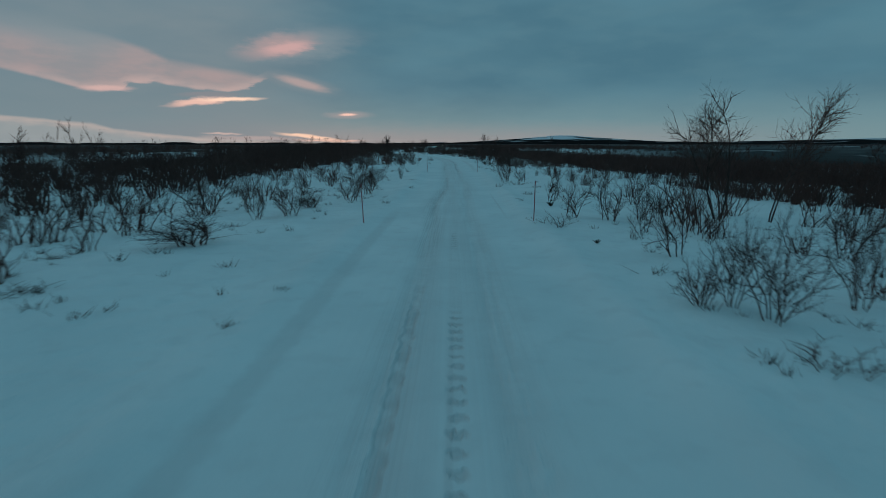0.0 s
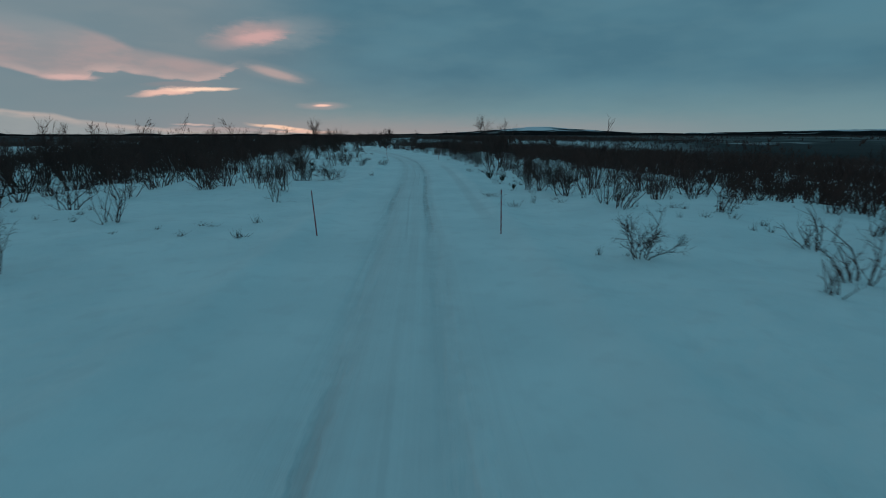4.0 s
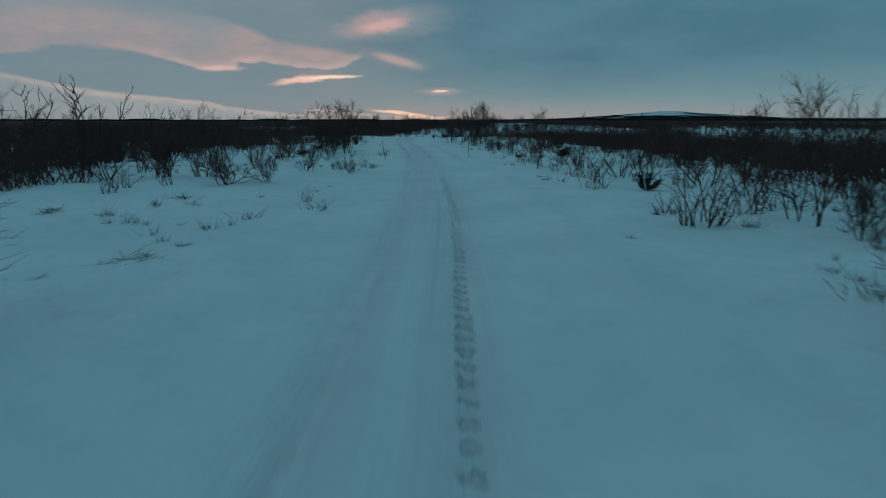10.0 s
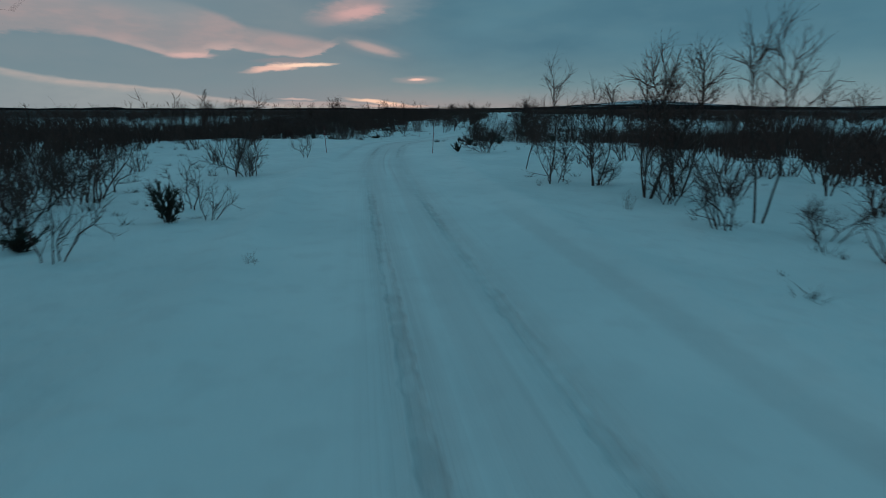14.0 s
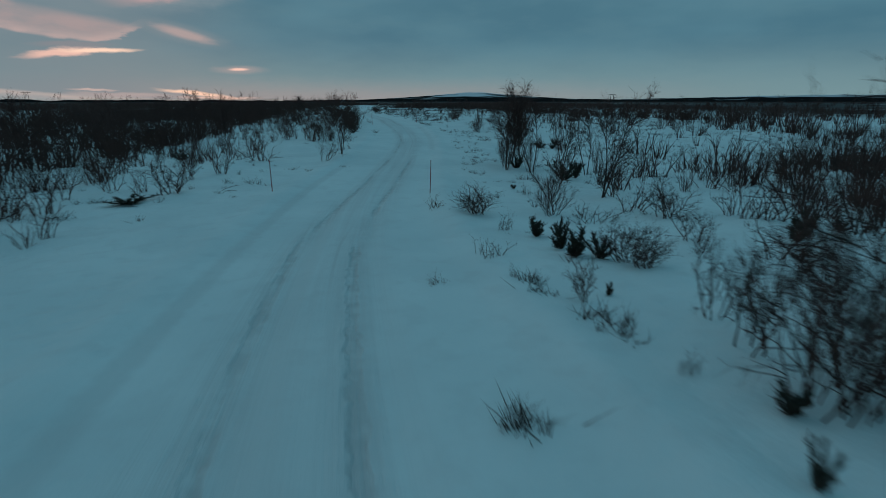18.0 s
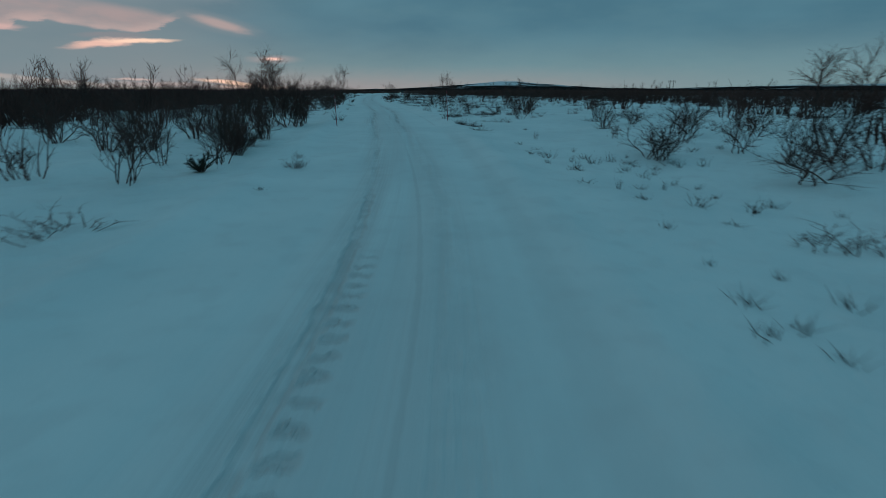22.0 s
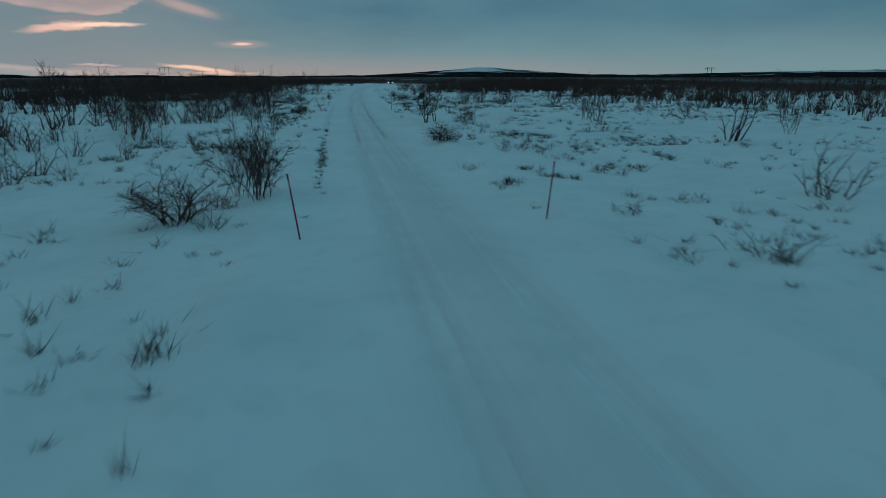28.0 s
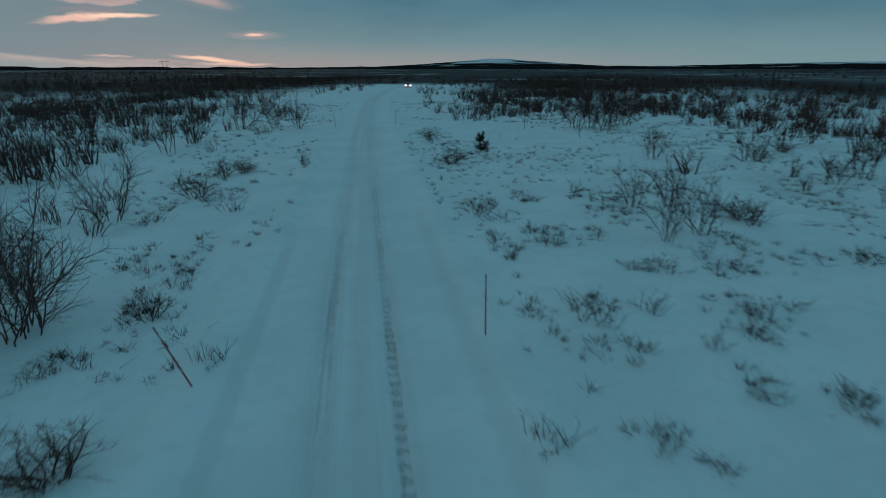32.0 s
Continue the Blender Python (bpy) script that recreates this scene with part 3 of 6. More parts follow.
def sheet(name, xs, ys, mat):
    """The ground as one grid that follows the road: xs across from its middle, ys along."""
    U, Y = np.meshgrid(xs, ys)
    X = U + road_x(Y)
    Z = ground_z(X, Y)
    nx, ny = len(xs), len(ys)
    verts = np.stack([X, Y, Z], -1).reshape(-1, 3)
    k = np.arange(nx * ny).reshape(ny, nx)
    faces = np.stack([k[:-1, :-1], k[:-1, 1:], k[1:, 1:], k[1:, :-1]], -1).reshape(-1, 4)
    return mesh_object(name, verts.tolist(), faces.tolist(), mat, np.stack([U, Y], -1).reshape(-1, 2))


half = np.concatenate([np.arange(0, 4.4, 0.12), np.arange(4.4, 12, 0.35), np.arange(12, 30, 1.0), np.arange(30, 80, 3.0), [84, 95, 110, 130, 160, 200, 260, 340, 450, 600, 850, 1200, 1700, 2400, 3200, 4300]])
xs = np.concatenate([-half[:0:-1], half])
ys = np.concatenate([[-400, -150, -60, -30], np.arange(-12, 366, 0.6), np.arange(366, 430, 1.2), np.arange(430, 560, 3), [570, 590, 620, 660, 700, 760, 850, 1000, 1200, 1500, 2000, 2700, 3500, 4500]])
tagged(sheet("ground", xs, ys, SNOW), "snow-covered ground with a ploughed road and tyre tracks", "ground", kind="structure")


def fells():
    """The ring of low fells on the skyline, with one snowy dome."""
    az_deg = np.arange(-110, 110.1, 0.5)
    crest = np.interp(az_deg, [-110, -58, -50, -45, -40, -35, -28, -24, -20, -16.5, -14.5, -12.5, -10, -7, -4, 0, 8, 20, 45, 56, 70, 110],
                      [0.1, 0.3, 0.5, 0.52, 0.42, 0.30, 0.16, 0.22, 0.40, 0.66, 0.86, 0.88, 0.62, 0.42, 0.22, 0.08, 0.0, -0.02, 0.0, 0.12, 0.1, 0.05])
    crest = crest + 0.05 * (vnoise(az_deg * 0.8, 0 * az_deg, 21) - 0.5) + 0.03 * (vnoise(az_deg * 2.7, 0 * az_deg, 22) - 0.5)
    rad = np.array([1500, 1900, 2300, 2700, 3100, 3500, 3900, 4300.0])
    rise = np.array([-0.16, -0.10, -0.02, 0.12, 0.38, 0.74, 1.0, 0.9])
    A, Rr = np.meshgrid(np.radians(az_deg), rad)
    C = np.broadcast_to(crest, A.shape)
    K = np.broadcast_to(rise[:, None], A.shape)
    Z = 3.0 + np.tan(np.radians(C.clip(0.02) * K.clip(-1, 1))) * Rr - 22 * (K < 0.0) * np.abs(K) / 0.16 + (14 * (vnoise(A * 40, Rr / 300, 23) - 0.5)) * (K > 0) * (K < 0.9)
    V = np.stack([-10 - np.sin(A) * Rr, 180 + np.cos(A) * Rr, Z], -1).reshape(-1, 3)
    ny, nx = A.shape
    k = np.arange(nx * ny).reshape(ny, nx)
    f = np.stack([k[:-1, 1:], k[:-1, :-1], k[1:, :-1], k[1:, 1:]], -1).reshape(-1, 4)
    return mesh_object("backdrop_fells", V.tolist(), f.tolist(), FELL)


tagged(fells(), "low dark fells on the horizon with one snowy dome", "hills", kind="structure")


# ---- plants ----
def part(name, me, parent, label=""):
    """Links a mesh as one part under a thing."""
    ob = new(name, me)
    ob.parent = parent
    return tagged(ob, label)


class Wood:
    """Collects tapered three-sided limbs into one mesh."""

    def __init__(self):
        self.v, self.f = [], []

    def limb(self, pts, radii, sides=3):
        base = len(self.v)
        n = len(pts)
        for k, (p, r) in enumerate(zip(pts, radii)):
            d = (pts[min(k + 1, n - 1)] - pts[max(k - 1, 0)]).normalized()
            a = d.cross(Vector((0.31, 0.95, 0.07))).normalized()
            b = d.cross(a)
            if k == n - 1:
                self.v.append(p)
                break
            for j in range(sides):
                w = 2 * math.pi * j / sides
                self.v.append(p + a * (r * math.cos(w)) + b * (r * math.sin(w)))
        for k in range(n - 1):
            for j in range(sides):
                p0, p1 = base + k * sides + j, base + k * sides + (j + 1) % sides
                if k == n - 2:
                    self.f.append((p0, p1, base + (n - 1) * sides))
                else:
                    self.f.append((p0, p1, p1 + sides, p0 + sides))

    def mesh(self, name, mat):
        me = bpy.data.meshes.new(name)
        me.from_pydata([tuple(p) for p in self.v], [], self.f)
        me.materials.append(mat)
        return me


def grow(start, way, length, bend, steps, rng, lift=0.0):
    """Points of a crooked limb."""
    pts, d = [start.copy()], way.normalized()
    for _ in range(steps):
        d = (d + Vector((rng.gauss(0, bend), rng.gauss(0, bend), rng.gauss(0, bend * 0.6) + lift))).normalized()
        pts.append(pts[-1] + d * (length / steps))
    return pts


def thin(r0, r1, n):
    return [r0 + (r1 - r0) * k / (n - 1) for k in range(n)]


def side_way(d, spread, rng):
    w = Vector((rng.gauss(0, 1), rng.gauss(0, 1), rng.gauss(0, 0.5)))
    w = (w - d * w.dot(d)).normalized()
    return (d + w * spread).normalized()


def twigs_on(wood, pts, count, length, r, rng, lift=0.06, spread=0.9, from_k=0.25):
    for _ in range(count):
        k = from_k + (1 - from_k) * rng.random() ** 0.8
        i = min(int(k * (len(pts) - 1)), len(pts) - 2)
        p = pts[i].lerp(pts[i + 1], rng.random())
        d = (pts[i + 1] - pts[i]).normalized()
        q = grow(p, side_way(d, spread * rng.uniform(0.6, 1.3), rng), length * rng.uniform(0.5, 1.3), 0.22, 2, rng, lift)
        wood.limb(q, [r, r * 0.75, r * 0.3]) if rng.random() < 0.4 else wood.limb([q[0], q[2]], [r, r * 0.3])
        for j in (0, 1):
            if rng.random() < 0.7:
                e = (q[j + 1] - q[j]).normalized()
                st = q[j].lerp(q[j + 1], rng.random())
                wood.limb([st, st + side_way(e, 0.8, rng) * length * rng.uniform(0.25, 0.6)], [r * 0.7, r * 0.3])


def fit_unit(meshes):
    """Scales the meshes of one plant together to height 1 and width 1 about its foot."""
    co = []
    for me in meshes:
        c = np.empty(len(me.vertices) * 3, np.float32)
        me.vertices.foreach_get("co", c)
        co.append(c.reshape(-1, 3))
    every = np.concatenate(co)
    width = np.percentile(np.abs(every[:, :2]), 96) * 2
    top = np.percentile(every[:, 2], 99.7)
    for me, c in zip(meshes, co):
        c = c / np.array([width, width, top], np.float32)
        me.vertices.foreach_set("co", c.astype(np.float32).ravel())
        me.update()


def shrub_stem(seed, k, count, dense, r):
    """One stem of a shrub of height 1 and width about 1, with its branches and twigs."""
    rng = random.Random(seed * 101 + k)
    wood = Wood()
    turn = 2 * math.pi * (k + rng.random() * 0.9) / count
    lean = rng.uniform(0.02, 0.50)
    out = Vector((math.cos(turn), math.sin(turn), 0))
    main = grow(out * rng.uniform(0.02, 0.17) + Vector((0, 0, -0.06)), out * lean + Vector((0, 0, 1)), rng.uniform(0.62, 1.04), 0.25, 7, rng, 0.05)
    wood.limb(main, thin(0.0122 * r, 0.0032 * r, 8))
    for _ in range(rng.randint(7, 10)):
        i = rng.randint(1, 5)
        d = (main[i + 1] - main[i]).normalized()
        br = grow(main[i].lerp(main[i + 1], rng.random()), side_way(d, rng.uniform(0.6, 1.25), rng), rng.uniform(0.20, 0.46) * (1.15 - i * 0.09), 0.25, 4, rng, 0.06)
        wood.limb(br, thin(0.0052 * r, 0.0024 * r, 5))
        twigs_on(wood, br, dense + 2, 0.15, 0.0025 * r, rng, 0.04, 1.0)
    twigs_on(wood, main, dense + 6, 0.17, 0.0025 * r, rng, 0.04, 1.0, from_k=0.25)
    return wood.mesh("stem", BARK if k % 2 else TWIG)


def shrub_kind(seed, count, dense, label, r=1.0):
    base = tagged(new("birch_shrub"), label, "shrub", "birch shrubs along the road")
    meshes = [shrub_stem(seed, k, count, dense, r) for k in range(count)]
    fit_unit(meshes)
    for me in meshes:
        part("stem", me, base)
    return base


def tree_kind(seed, trunks, label, rich=1.0):
    """A mountain birch of height 1 and width about 1: crooked trunks and a crown of fine rising twigs."""
    rng = random.Random(seed)
    base = tagged(new("birch_tree"), label, "tree", "mountain birches")
    crown, meshes = Wood(), []
    for k in range(trunks):
        wood = Wood()
        turn = 2 * math.pi * (k + rng.random()) / trunks
        lean = rng.uniform(0.10, 0.42) if trunks > 1 else 0.10
        main = grow(Vector((math.cos(turn) * 0.02, math.sin(turn) * 0.02, -0.03)), Vector((math.cos(turn) * lean, math.sin(turn) * lean, 1)), rng.uniform(0.82, 1.02), 0.085, 10, rng, 0.03)
        wood.limb(main, thin(0.0085, 0.0020, 11), 5)
        for _ in range(int(rng.randint(13, 17) * rich)):
            i = rng.randint(2, 9)
            d = (main[i + 1] - main[i]).normalized()
            br = grow(main[i].lerp(main[i + 1], rng.random()), side_way(d, rng.uniform(0.6, 1.15), rng), rng.uniform(0.18, 0.44) * (1.25 - i * 0.085), 0.13, 5, rng, 0.075)
            wood.limb(br, thin(0.0038, 0.0017, 6))
            twigs_on(crown, br, 6 if rich > 0.9 else 4, 0.13, 0.0015, rng, 0.05)
            for _ in range(2 if rich > 0.9 else 1):
                j = rng.randint(1, 3)
                sub = grow(br[j], side_way((br[j + 1] - br[j]).normalized(), 0.8, rng), rng.uniform(0.08, 0.2), 0.14, 3, rng, 0.06)
                crown.limb(sub, thin(0.0022, 0.0013, 4))
                twigs_on(crown, sub, 3, 0.10, 0.0013, rng, 0.05)
        twigs_on(crown, main, 14 if rich > 0.9 else 5, 0.15, 0.0016, rng, 0.05, from_k=0.5)
        meshes.append(wood.mesh("trunk", BARK))
    meshes.append(crown.mesh("crown", TWIG))
    fit_unit(meshes)
    for me in meshes[:-1]:
        part("trunk", me, base)
    part("crown", meshes[-1], base, "bare crown of fine dark twigs")
    return base


def low_kind(seed, label):
    """A patch of dwarf birch or willow sprigs, half buried, of height 1 and width 1."""
    rng = random.Random(seed)
    wood = Wood()
    for k in range(rng.randint(16, 20)):
        r, a = 0.48 * rng.random() ** 0.7, rng.uniform(0, 6.283)
        p = Vector((r * math.cos(a), r * math.sin(a) * 0.7, -0.12))
        way = Vector((math.cos(a) * rng.uniform(0, 0.4), math.sin(a) * rng.uniform(0, 0.4), 1)) + Vector((rng.gauss(0, 0.2), rng.gauss(0, 0.2), 0))
        main = grow(p, way, rng.uniform(0.4, 1.15) * (1.1 - 0.5 * r), 0.16, 4, rng, 0.02)
        wood.limb(main, thin(0.0095, 0.0045, 5))
        twigs_on(wood, main, 5, 0.24, 0.0048, rng, from_k=0.15)
    me = wood.mesh("low_shrub", TWIG)
    return tagged(new("low_shrub", me), label, "shrub", "low shrubs in the snow")


def tuft_kind(seed, label):
    """Heath and dry grass that pokes out of the snow."""
    rng = random.Random(seed)
    wood = Wood()
    for k in range(32):
        x, y = rng.gauss(0, 0.24), rng.gauss(0, 0.16)
        p = Vector((x, y, -0.2))
        main = grow(p, Vector((rng.gauss(0, 0.5), rng.gauss(0, 0.5), 1)), rng.uniform(0.5, 1.25), 0.25, 3, rng)
        wood.limb(main, thin(0.011, 0.005, 4))
        if rng.random() < 0.6:
            wood.limb(grow(main[1], side_way((main[2] - main[1]).normalized(), 1.0, rng), 0.4, 0.2, 2, rng), thin(0.008, 0.004, 3))
    ob = new("heath_tuft", wood.mesh("heath_tuft", HEATH))
    return tagged(ob, label, "heath", "heath tufts in the snow")


def juniper_kind(seed, label):
    """A dense dark juniper: stems inside, needled sprays outside."""
    rng = random.Random(seed)
    base = tagged(new("juniper"), label, "juniper", "junipers")
    meshes = []
    for k in range(9):
        stem, sprays = Wood(), Wood()
        a, lean = 2 * math.pi * (k + rng.random()) / 9, rng.uniform(0.10, 0.75)
        main = grow(Vector((0, 0, -0.1)), Vector((math.cos(a) * lean, math.sin(a) * lean, 0.9)), rng.uniform(0.6, 1.0), 0.13, 5, rng, 0.05)
        stem.limb(main, thin(0.022, 0.008, 6))
        for _ in range(32):
            i = rng.randint(1, 4)
            d = (main[i + 1] - main[i]).normalized()
            sp = grow(main[i].lerp(main[i + 1], rng.random()), side_way(d, rng.uniform(0.5, 1.0), rng), rng.uniform(0.10, 0.28), 0.2, 3, rng, 0.06)
            sprays.limb([sp[0], sp[1], sp[3]], [0.012, 0.016, 0.004])
            for _ in range(4):
                j = rng.randint(0, 2)
                sprays.limb([sp[j], sp[j] + side_way((sp[j + 1] - sp[j]).normalized(), 0.9, rng) * rng.uniform(0.05, 0.10)], [0.010, 0.003])
        meshes.append((stem.mesh("branch", BARK), sprays.mesh("foliage", NEEDLE)))
    for stem_me, spray_me in meshes:
        branch = part("branch", stem_me, base)
        part("foliage", spray_me, branch, "dark green-brown needled sprays")
    return base


def fallen_kind(seed, label):
    """A bent, broken branch that lies in the snow."""
    rng = random.Random(seed)
    wood = Wood()
    for k in range(3):
        main = grow(Vector((rng.uniform(-0.4, 0.3), rng.uniform(-0.2, 0.2), -0.05)), Vector((rng.uniform(0.3, 1), rng.gauss(0, 0.4), rng.uniform(0.35, 1.0))), rng.uniform(0.8, 1.2), 0.14, 6, rng, -0.16)
        wood.limb(main, thin(0.012, 0.004, 7), 4)
        twigs_on(wood, main, 6, 0.30, 0.005, rng, -0.02)
    ob = new("fallen_branch", wood.mesh("fallen_branch", BARK))
    return tagged(ob, label, "branch")


SHRUBS = [shrub_kind(11, 6, 5, "bare multi-stemmed birch shrub standing in snow"),
          shrub_kind(12, 8, 4, "dense bare birch shrub with many dark stems"),
          shrub_kind(13, 5, 6, "bare dark-brown birch shrub with fine twigs"),
          shrub_kind(14, 7, 5, "wide fan-shaped bare birch shrub in snow"),
          shrub_kind(15, 4, 4, "thin bare birch shrub with few stems"),
          shrub_kind(16, 7, 6, "bushy bare birch shrub beside the road"),
          shrub_kind(17, 6, 4, "open bare birch shrub with crooked stems")]
TALL = [shrub_kind(18, 6, 5, "tall bare birch shrub with slender crooked stems", 0.68),
        shrub_kind(19, 8, 4, "tall many-stemmed bare birch shrub", 0.66),
        shrub_kind(20, 7, 5, "tall spreading birch shrub without leaves", 0.70)]
SPARSE = [shrub_kind(21, 6, 2, "bare birch shrub standing back in the thicket", 1.0),
          shrub_kind(22, 7, 2, "bare dark birch shrub among the scrub", 0.9),
          shrub_kind(23, 5, 3, "bare brown birch shrub away from the road", 1.0)]
BUSHY = [shrub_kind(24, 12, 3, "low bushy bare shrub with many fine twigs", 0.9),
         shrub_kind(25, 14, 2, "rounded bare bush half buried in snow", 0.9)]
TREES = [tree_kind(31, 3, "bare mountain birch with three crooked trunks"),
         tree_kind(32, 4, "bare mountain birch with several thin trunks"),
         tree_kind(33, 1, "bare slender birch with one crooked trunk"),
         tree_kind(34, 2, "leafless birch with a wide twiggy crown")]
SAPLINGS = [tree_kind(35, 1, "slender young birch with a thin bare crown", 0.42),
            tree_kind(37, 2, "young two-stemmed birch standing alone in snow", 0.42)]
LOWS = [low_kind(s, "low bare twiggy shrub half buried in snow") for s in (51, 52, 53, 54)]
TUFTS = [tuft_kind(s, "brown heath tuft poking out of the snow") for s in (61, 62, 63)]
JUNIPERS = [juniper_kind(s, "low dark evergreen juniper bush in snow") for s in (71, 72, 73)]
FALLEN = [fallen_kind(s, "broken bent birch branch lying in the snow") for s in (81, 82)]
USED = {}
PLACES = []
pick = random.Random(5)


def plant(kinds, x, y, h, w, lean=0.05):
    """Sets the next of these plants at x, y with height h and width w."""
    src = kinds[pick.randrange(len(kinds))]
    z = float(ground_z(x, y))
    m = pose(x, y, z - 0.01, math.degrees(pick.gauss(0, lean)), math.degrees(pick.gauss(0, lean)), pick.uniform(0, 360)) @ Matrix.Diagonal((w, w, h, 1))
    PLACES.append((x, y, w))
    if src.name not in USED:
        USED[src.name] = src
        src.matrix_basis = m
        return src
    made = copy_thing(src, pose(0, 0, 0))
    made.matrix_basis = m
    return made


def birch_shrub(x, y, h, w):
    return plant(SPARSE if abs(x - road_x(y)) > 13 else SHRUBS[4:5] if w < 0.35 * h else TALL if h > 1.8 else SHRUBS, x, y, h * 1.15, max(w, 0.5 * h) * 1.12)


def birch_tree(x, y, h, w):
    return plant(SAPLINGS if h < 2.6 else TREES[2:3] if w < 0.22 * h else TREES, x, y, h, max(w, 0.45 * h) * 1.15)


def low_shrub(x, y, h, w):
    if h > 0.8 and w > 0.7:
        return plant(BUSHY, x, y, h * 1.1, w * 1.1)
    return plant(LOWS, x, y, h, max(w, 0.4 * h))


def heath_tuft(x, y, h, w):
    return plant(TUFTS, x, y, h, max(w, 0.2))


def juniper(x, y, h, w):
    return plant(JUNIPERS, x, y, h, max(w, 0.25))


def fallen_branch(x, y, h, w):
    return plant(FALLEN, x, y, h, w)


birch_shrub(-15.0, 147.1, 1.79, 0.90)
birch_shrub(-16.0, 148.9, 1.90, 1.00)
birch_shrub(-16.0, 150.9, 1.96, 1.31)
birch_shrub(-16.7, 153.7, 1.90, 1.32)
birch_shrub(-17.0, 148.7, 2.00, 1.00)
birch_shrub(-15.6, 148.1, 1.83, 0.83)
birch_shrub(-17.8, 157.7, 1.45, 1.11)
birch_shrub(-2.0, 253.4, 1.48, 1.23)
birch_shrub(-1.2, 248.7, 1.55, 1.29)
birch_shrub(-20.7, 240.6, 1.85, 1.46)
birch_shrub(-22.3, 242.4, 1.90, 1.43)
birch_shrub(-20.0, 241.0, 1.61, 1.21)
low_shrub(-19.0, 241.0, 0.45, 0.92)
birch_shrub(-19.3, 247.9, 2.03, 1.72)
birch_shrub(-17.9, 250.7, 2.13, 1.96)
birch_shrub(-24.2, 242.8, 1.90, 1.43)
birch_shrub(-25.2, 247.6, 1.94, 1.60)
birch_shrub(-23.4, 351.7, 3.81, 3.21)
birch_shrub(-24.5, 352.3, 3.35, 2.38)
birch_shrub(-25.7, 348.6, 2.26, 2.35)
birch_shrub(-25.4, 349.5, 2.47, 2.09)
low_shrub(-18.1, 254.9, 0.91, 1.29)
low_shrub(-18.2, 253.3, 1.09, 1.09)
low_shrub(-17.8, 252.3, 0.88, 0.88)
birch_shrub(-18.6, 256.3, 1.50, 1.22)
low_shrub(-9.9, 134.4, 0.87, 0.61)
low_shrub(-9.6, 134.5, 0.81, 0.47)
low_shrub(-9.1, 134.3, 0.87, 0.45)
low_shrub(-8.6, 134.7, 0.91, 0.34)
low_shrub(-8.3, 135.0, 0.42, 0.42)
low_shrub(-9.9, 133.9, 0.93, 0.37)
fallen_branch(-9.1, 133.4, 0.08, 0.50)
birch_shrub(-16.4, 142.3, 1.50, 1.65)
birch_shrub(-16.0, 143.7, 1.61, 1.45)
birch_shrub(-20.1, 159.4, 1.72, 1.11)
birch_shrub(-21.5, 170.3, 2.16, 2.05)
juniper(-18.8, 158.1, 0.55, 0.76)
birch_shrub(-6.2, 165.8, 1.62, 1.59)
birch_shrub(-9.1, 169.0, 1.64, 1.43)
birch_shrub(-18.6, 162.5, 1.05, 1.28)
birch_shrub(9.5, 77.5, 1.46, 1.39)
birch_shrub(-18.5, 312.9, 2.26, 0.96)
birch_shrub(-18.3, 312.9, 1.41, 0.60)
birch_shrub(-18.9, 313.0, 1.81, 0.70)
birch_shrub(-27.7, 329.9, 2.65, 2.27)
low_shrub(-20.9, 321.9, 0.63, 1.97)
birch_shrub(7.2, 127.1, 2.21, 1.87)
birch_shrub(6.8, 132.1, 1.96, 1.96)
birch_shrub(-19.4, 127.6, 1.96, 2.39)
birch_shrub(-15.4, 128.3, 1.74, 1.96)
birch_shrub(-12.8, 128.7, 1.63, 1.74)
low_shrub(-2.0, 242.2, 1.26, 1.20)
birch_shrub(-3.2, 234.7, 1.05, 0.83)
birch_shrub(-1.8, 261.0, 1.34, 1.20)
birch_shrub(-2.7, 272.0, 1.49, 1.44)
birch_shrub(-1.6, 234.7, 1.51, 1.46)
juniper(-2.9, 235.2, 0.72, 1.34)
birch_shrub(-5.0, 204.6, 3.28, 2.58)
birch_shrub(-10.0, 199.1, 2.83, 2.12)
juniper(-12.2, 197.4, 1.22, 1.04)
birch_shrub(-8.9, 194.6, 2.99, 2.04)
birch_shrub(-9.0, 192.3, 2.52, 1.37)
juniper(-13.6, 189.0, 0.60, 0.77)
juniper(-11.5, 190.3, 0.61, 0.92)
low_shrub(-13.6, 188.2, 0.62, 0.77)
birch_shrub(-9.9, 190.1, 2.40, 1.11)
birch_shrub(7.0, 108.1, 1.94, 1.18)
birch_shrub(8.5, 108.1, 1.94, 1.18)
birch_shrub(7.0, 110.5, 1.96, 1.18)
low_shrub(5.8, 7.0, 0.57, 1.21)
birch_shrub(6.0, 9.0, 2.04, 1.85)
birch_shrub(5.6, 9.7, 1.88, 1.19)
low_shrub(5.0, 9.7, 0.98, 0.76)
heath_tuft(-10.0, 13.1, 0.23, 0.87)
birch_shrub(6.5, 14.4, 1.74, 1.88)
birch_shrub(11.4, 14.4, 1.59, 1.30)
low_shrub(-7.4, 15.2, 1.09, 1.84)
juniper(4.8, 16.0, 0.15, 0.22)
birch_shrub(-13.3, 17.7, 1.85, 2.11)
birch_shrub(7.2, 18.5, 0.90, 0.90)
low_shrub(4.1, 19.2, 0.43, 1.34)
birch_shrub(8.9, 21.4, 1.49, 0.77)
birch_shrub(-7.8, 21.7, 1.14, 0.93)
birch_shrub(7.0, 21.7, 1.63, 1.46)
low_shrub(-12.8, 21.9, 0.60, 2.14)
birch_shrub(-6.6, 22.3, 1.27, 1.21)
birch_shrub(5.6, 22.3, 1.52, 1.29)
birch_shrub(8.7, 22.7, 1.53, 1.10)
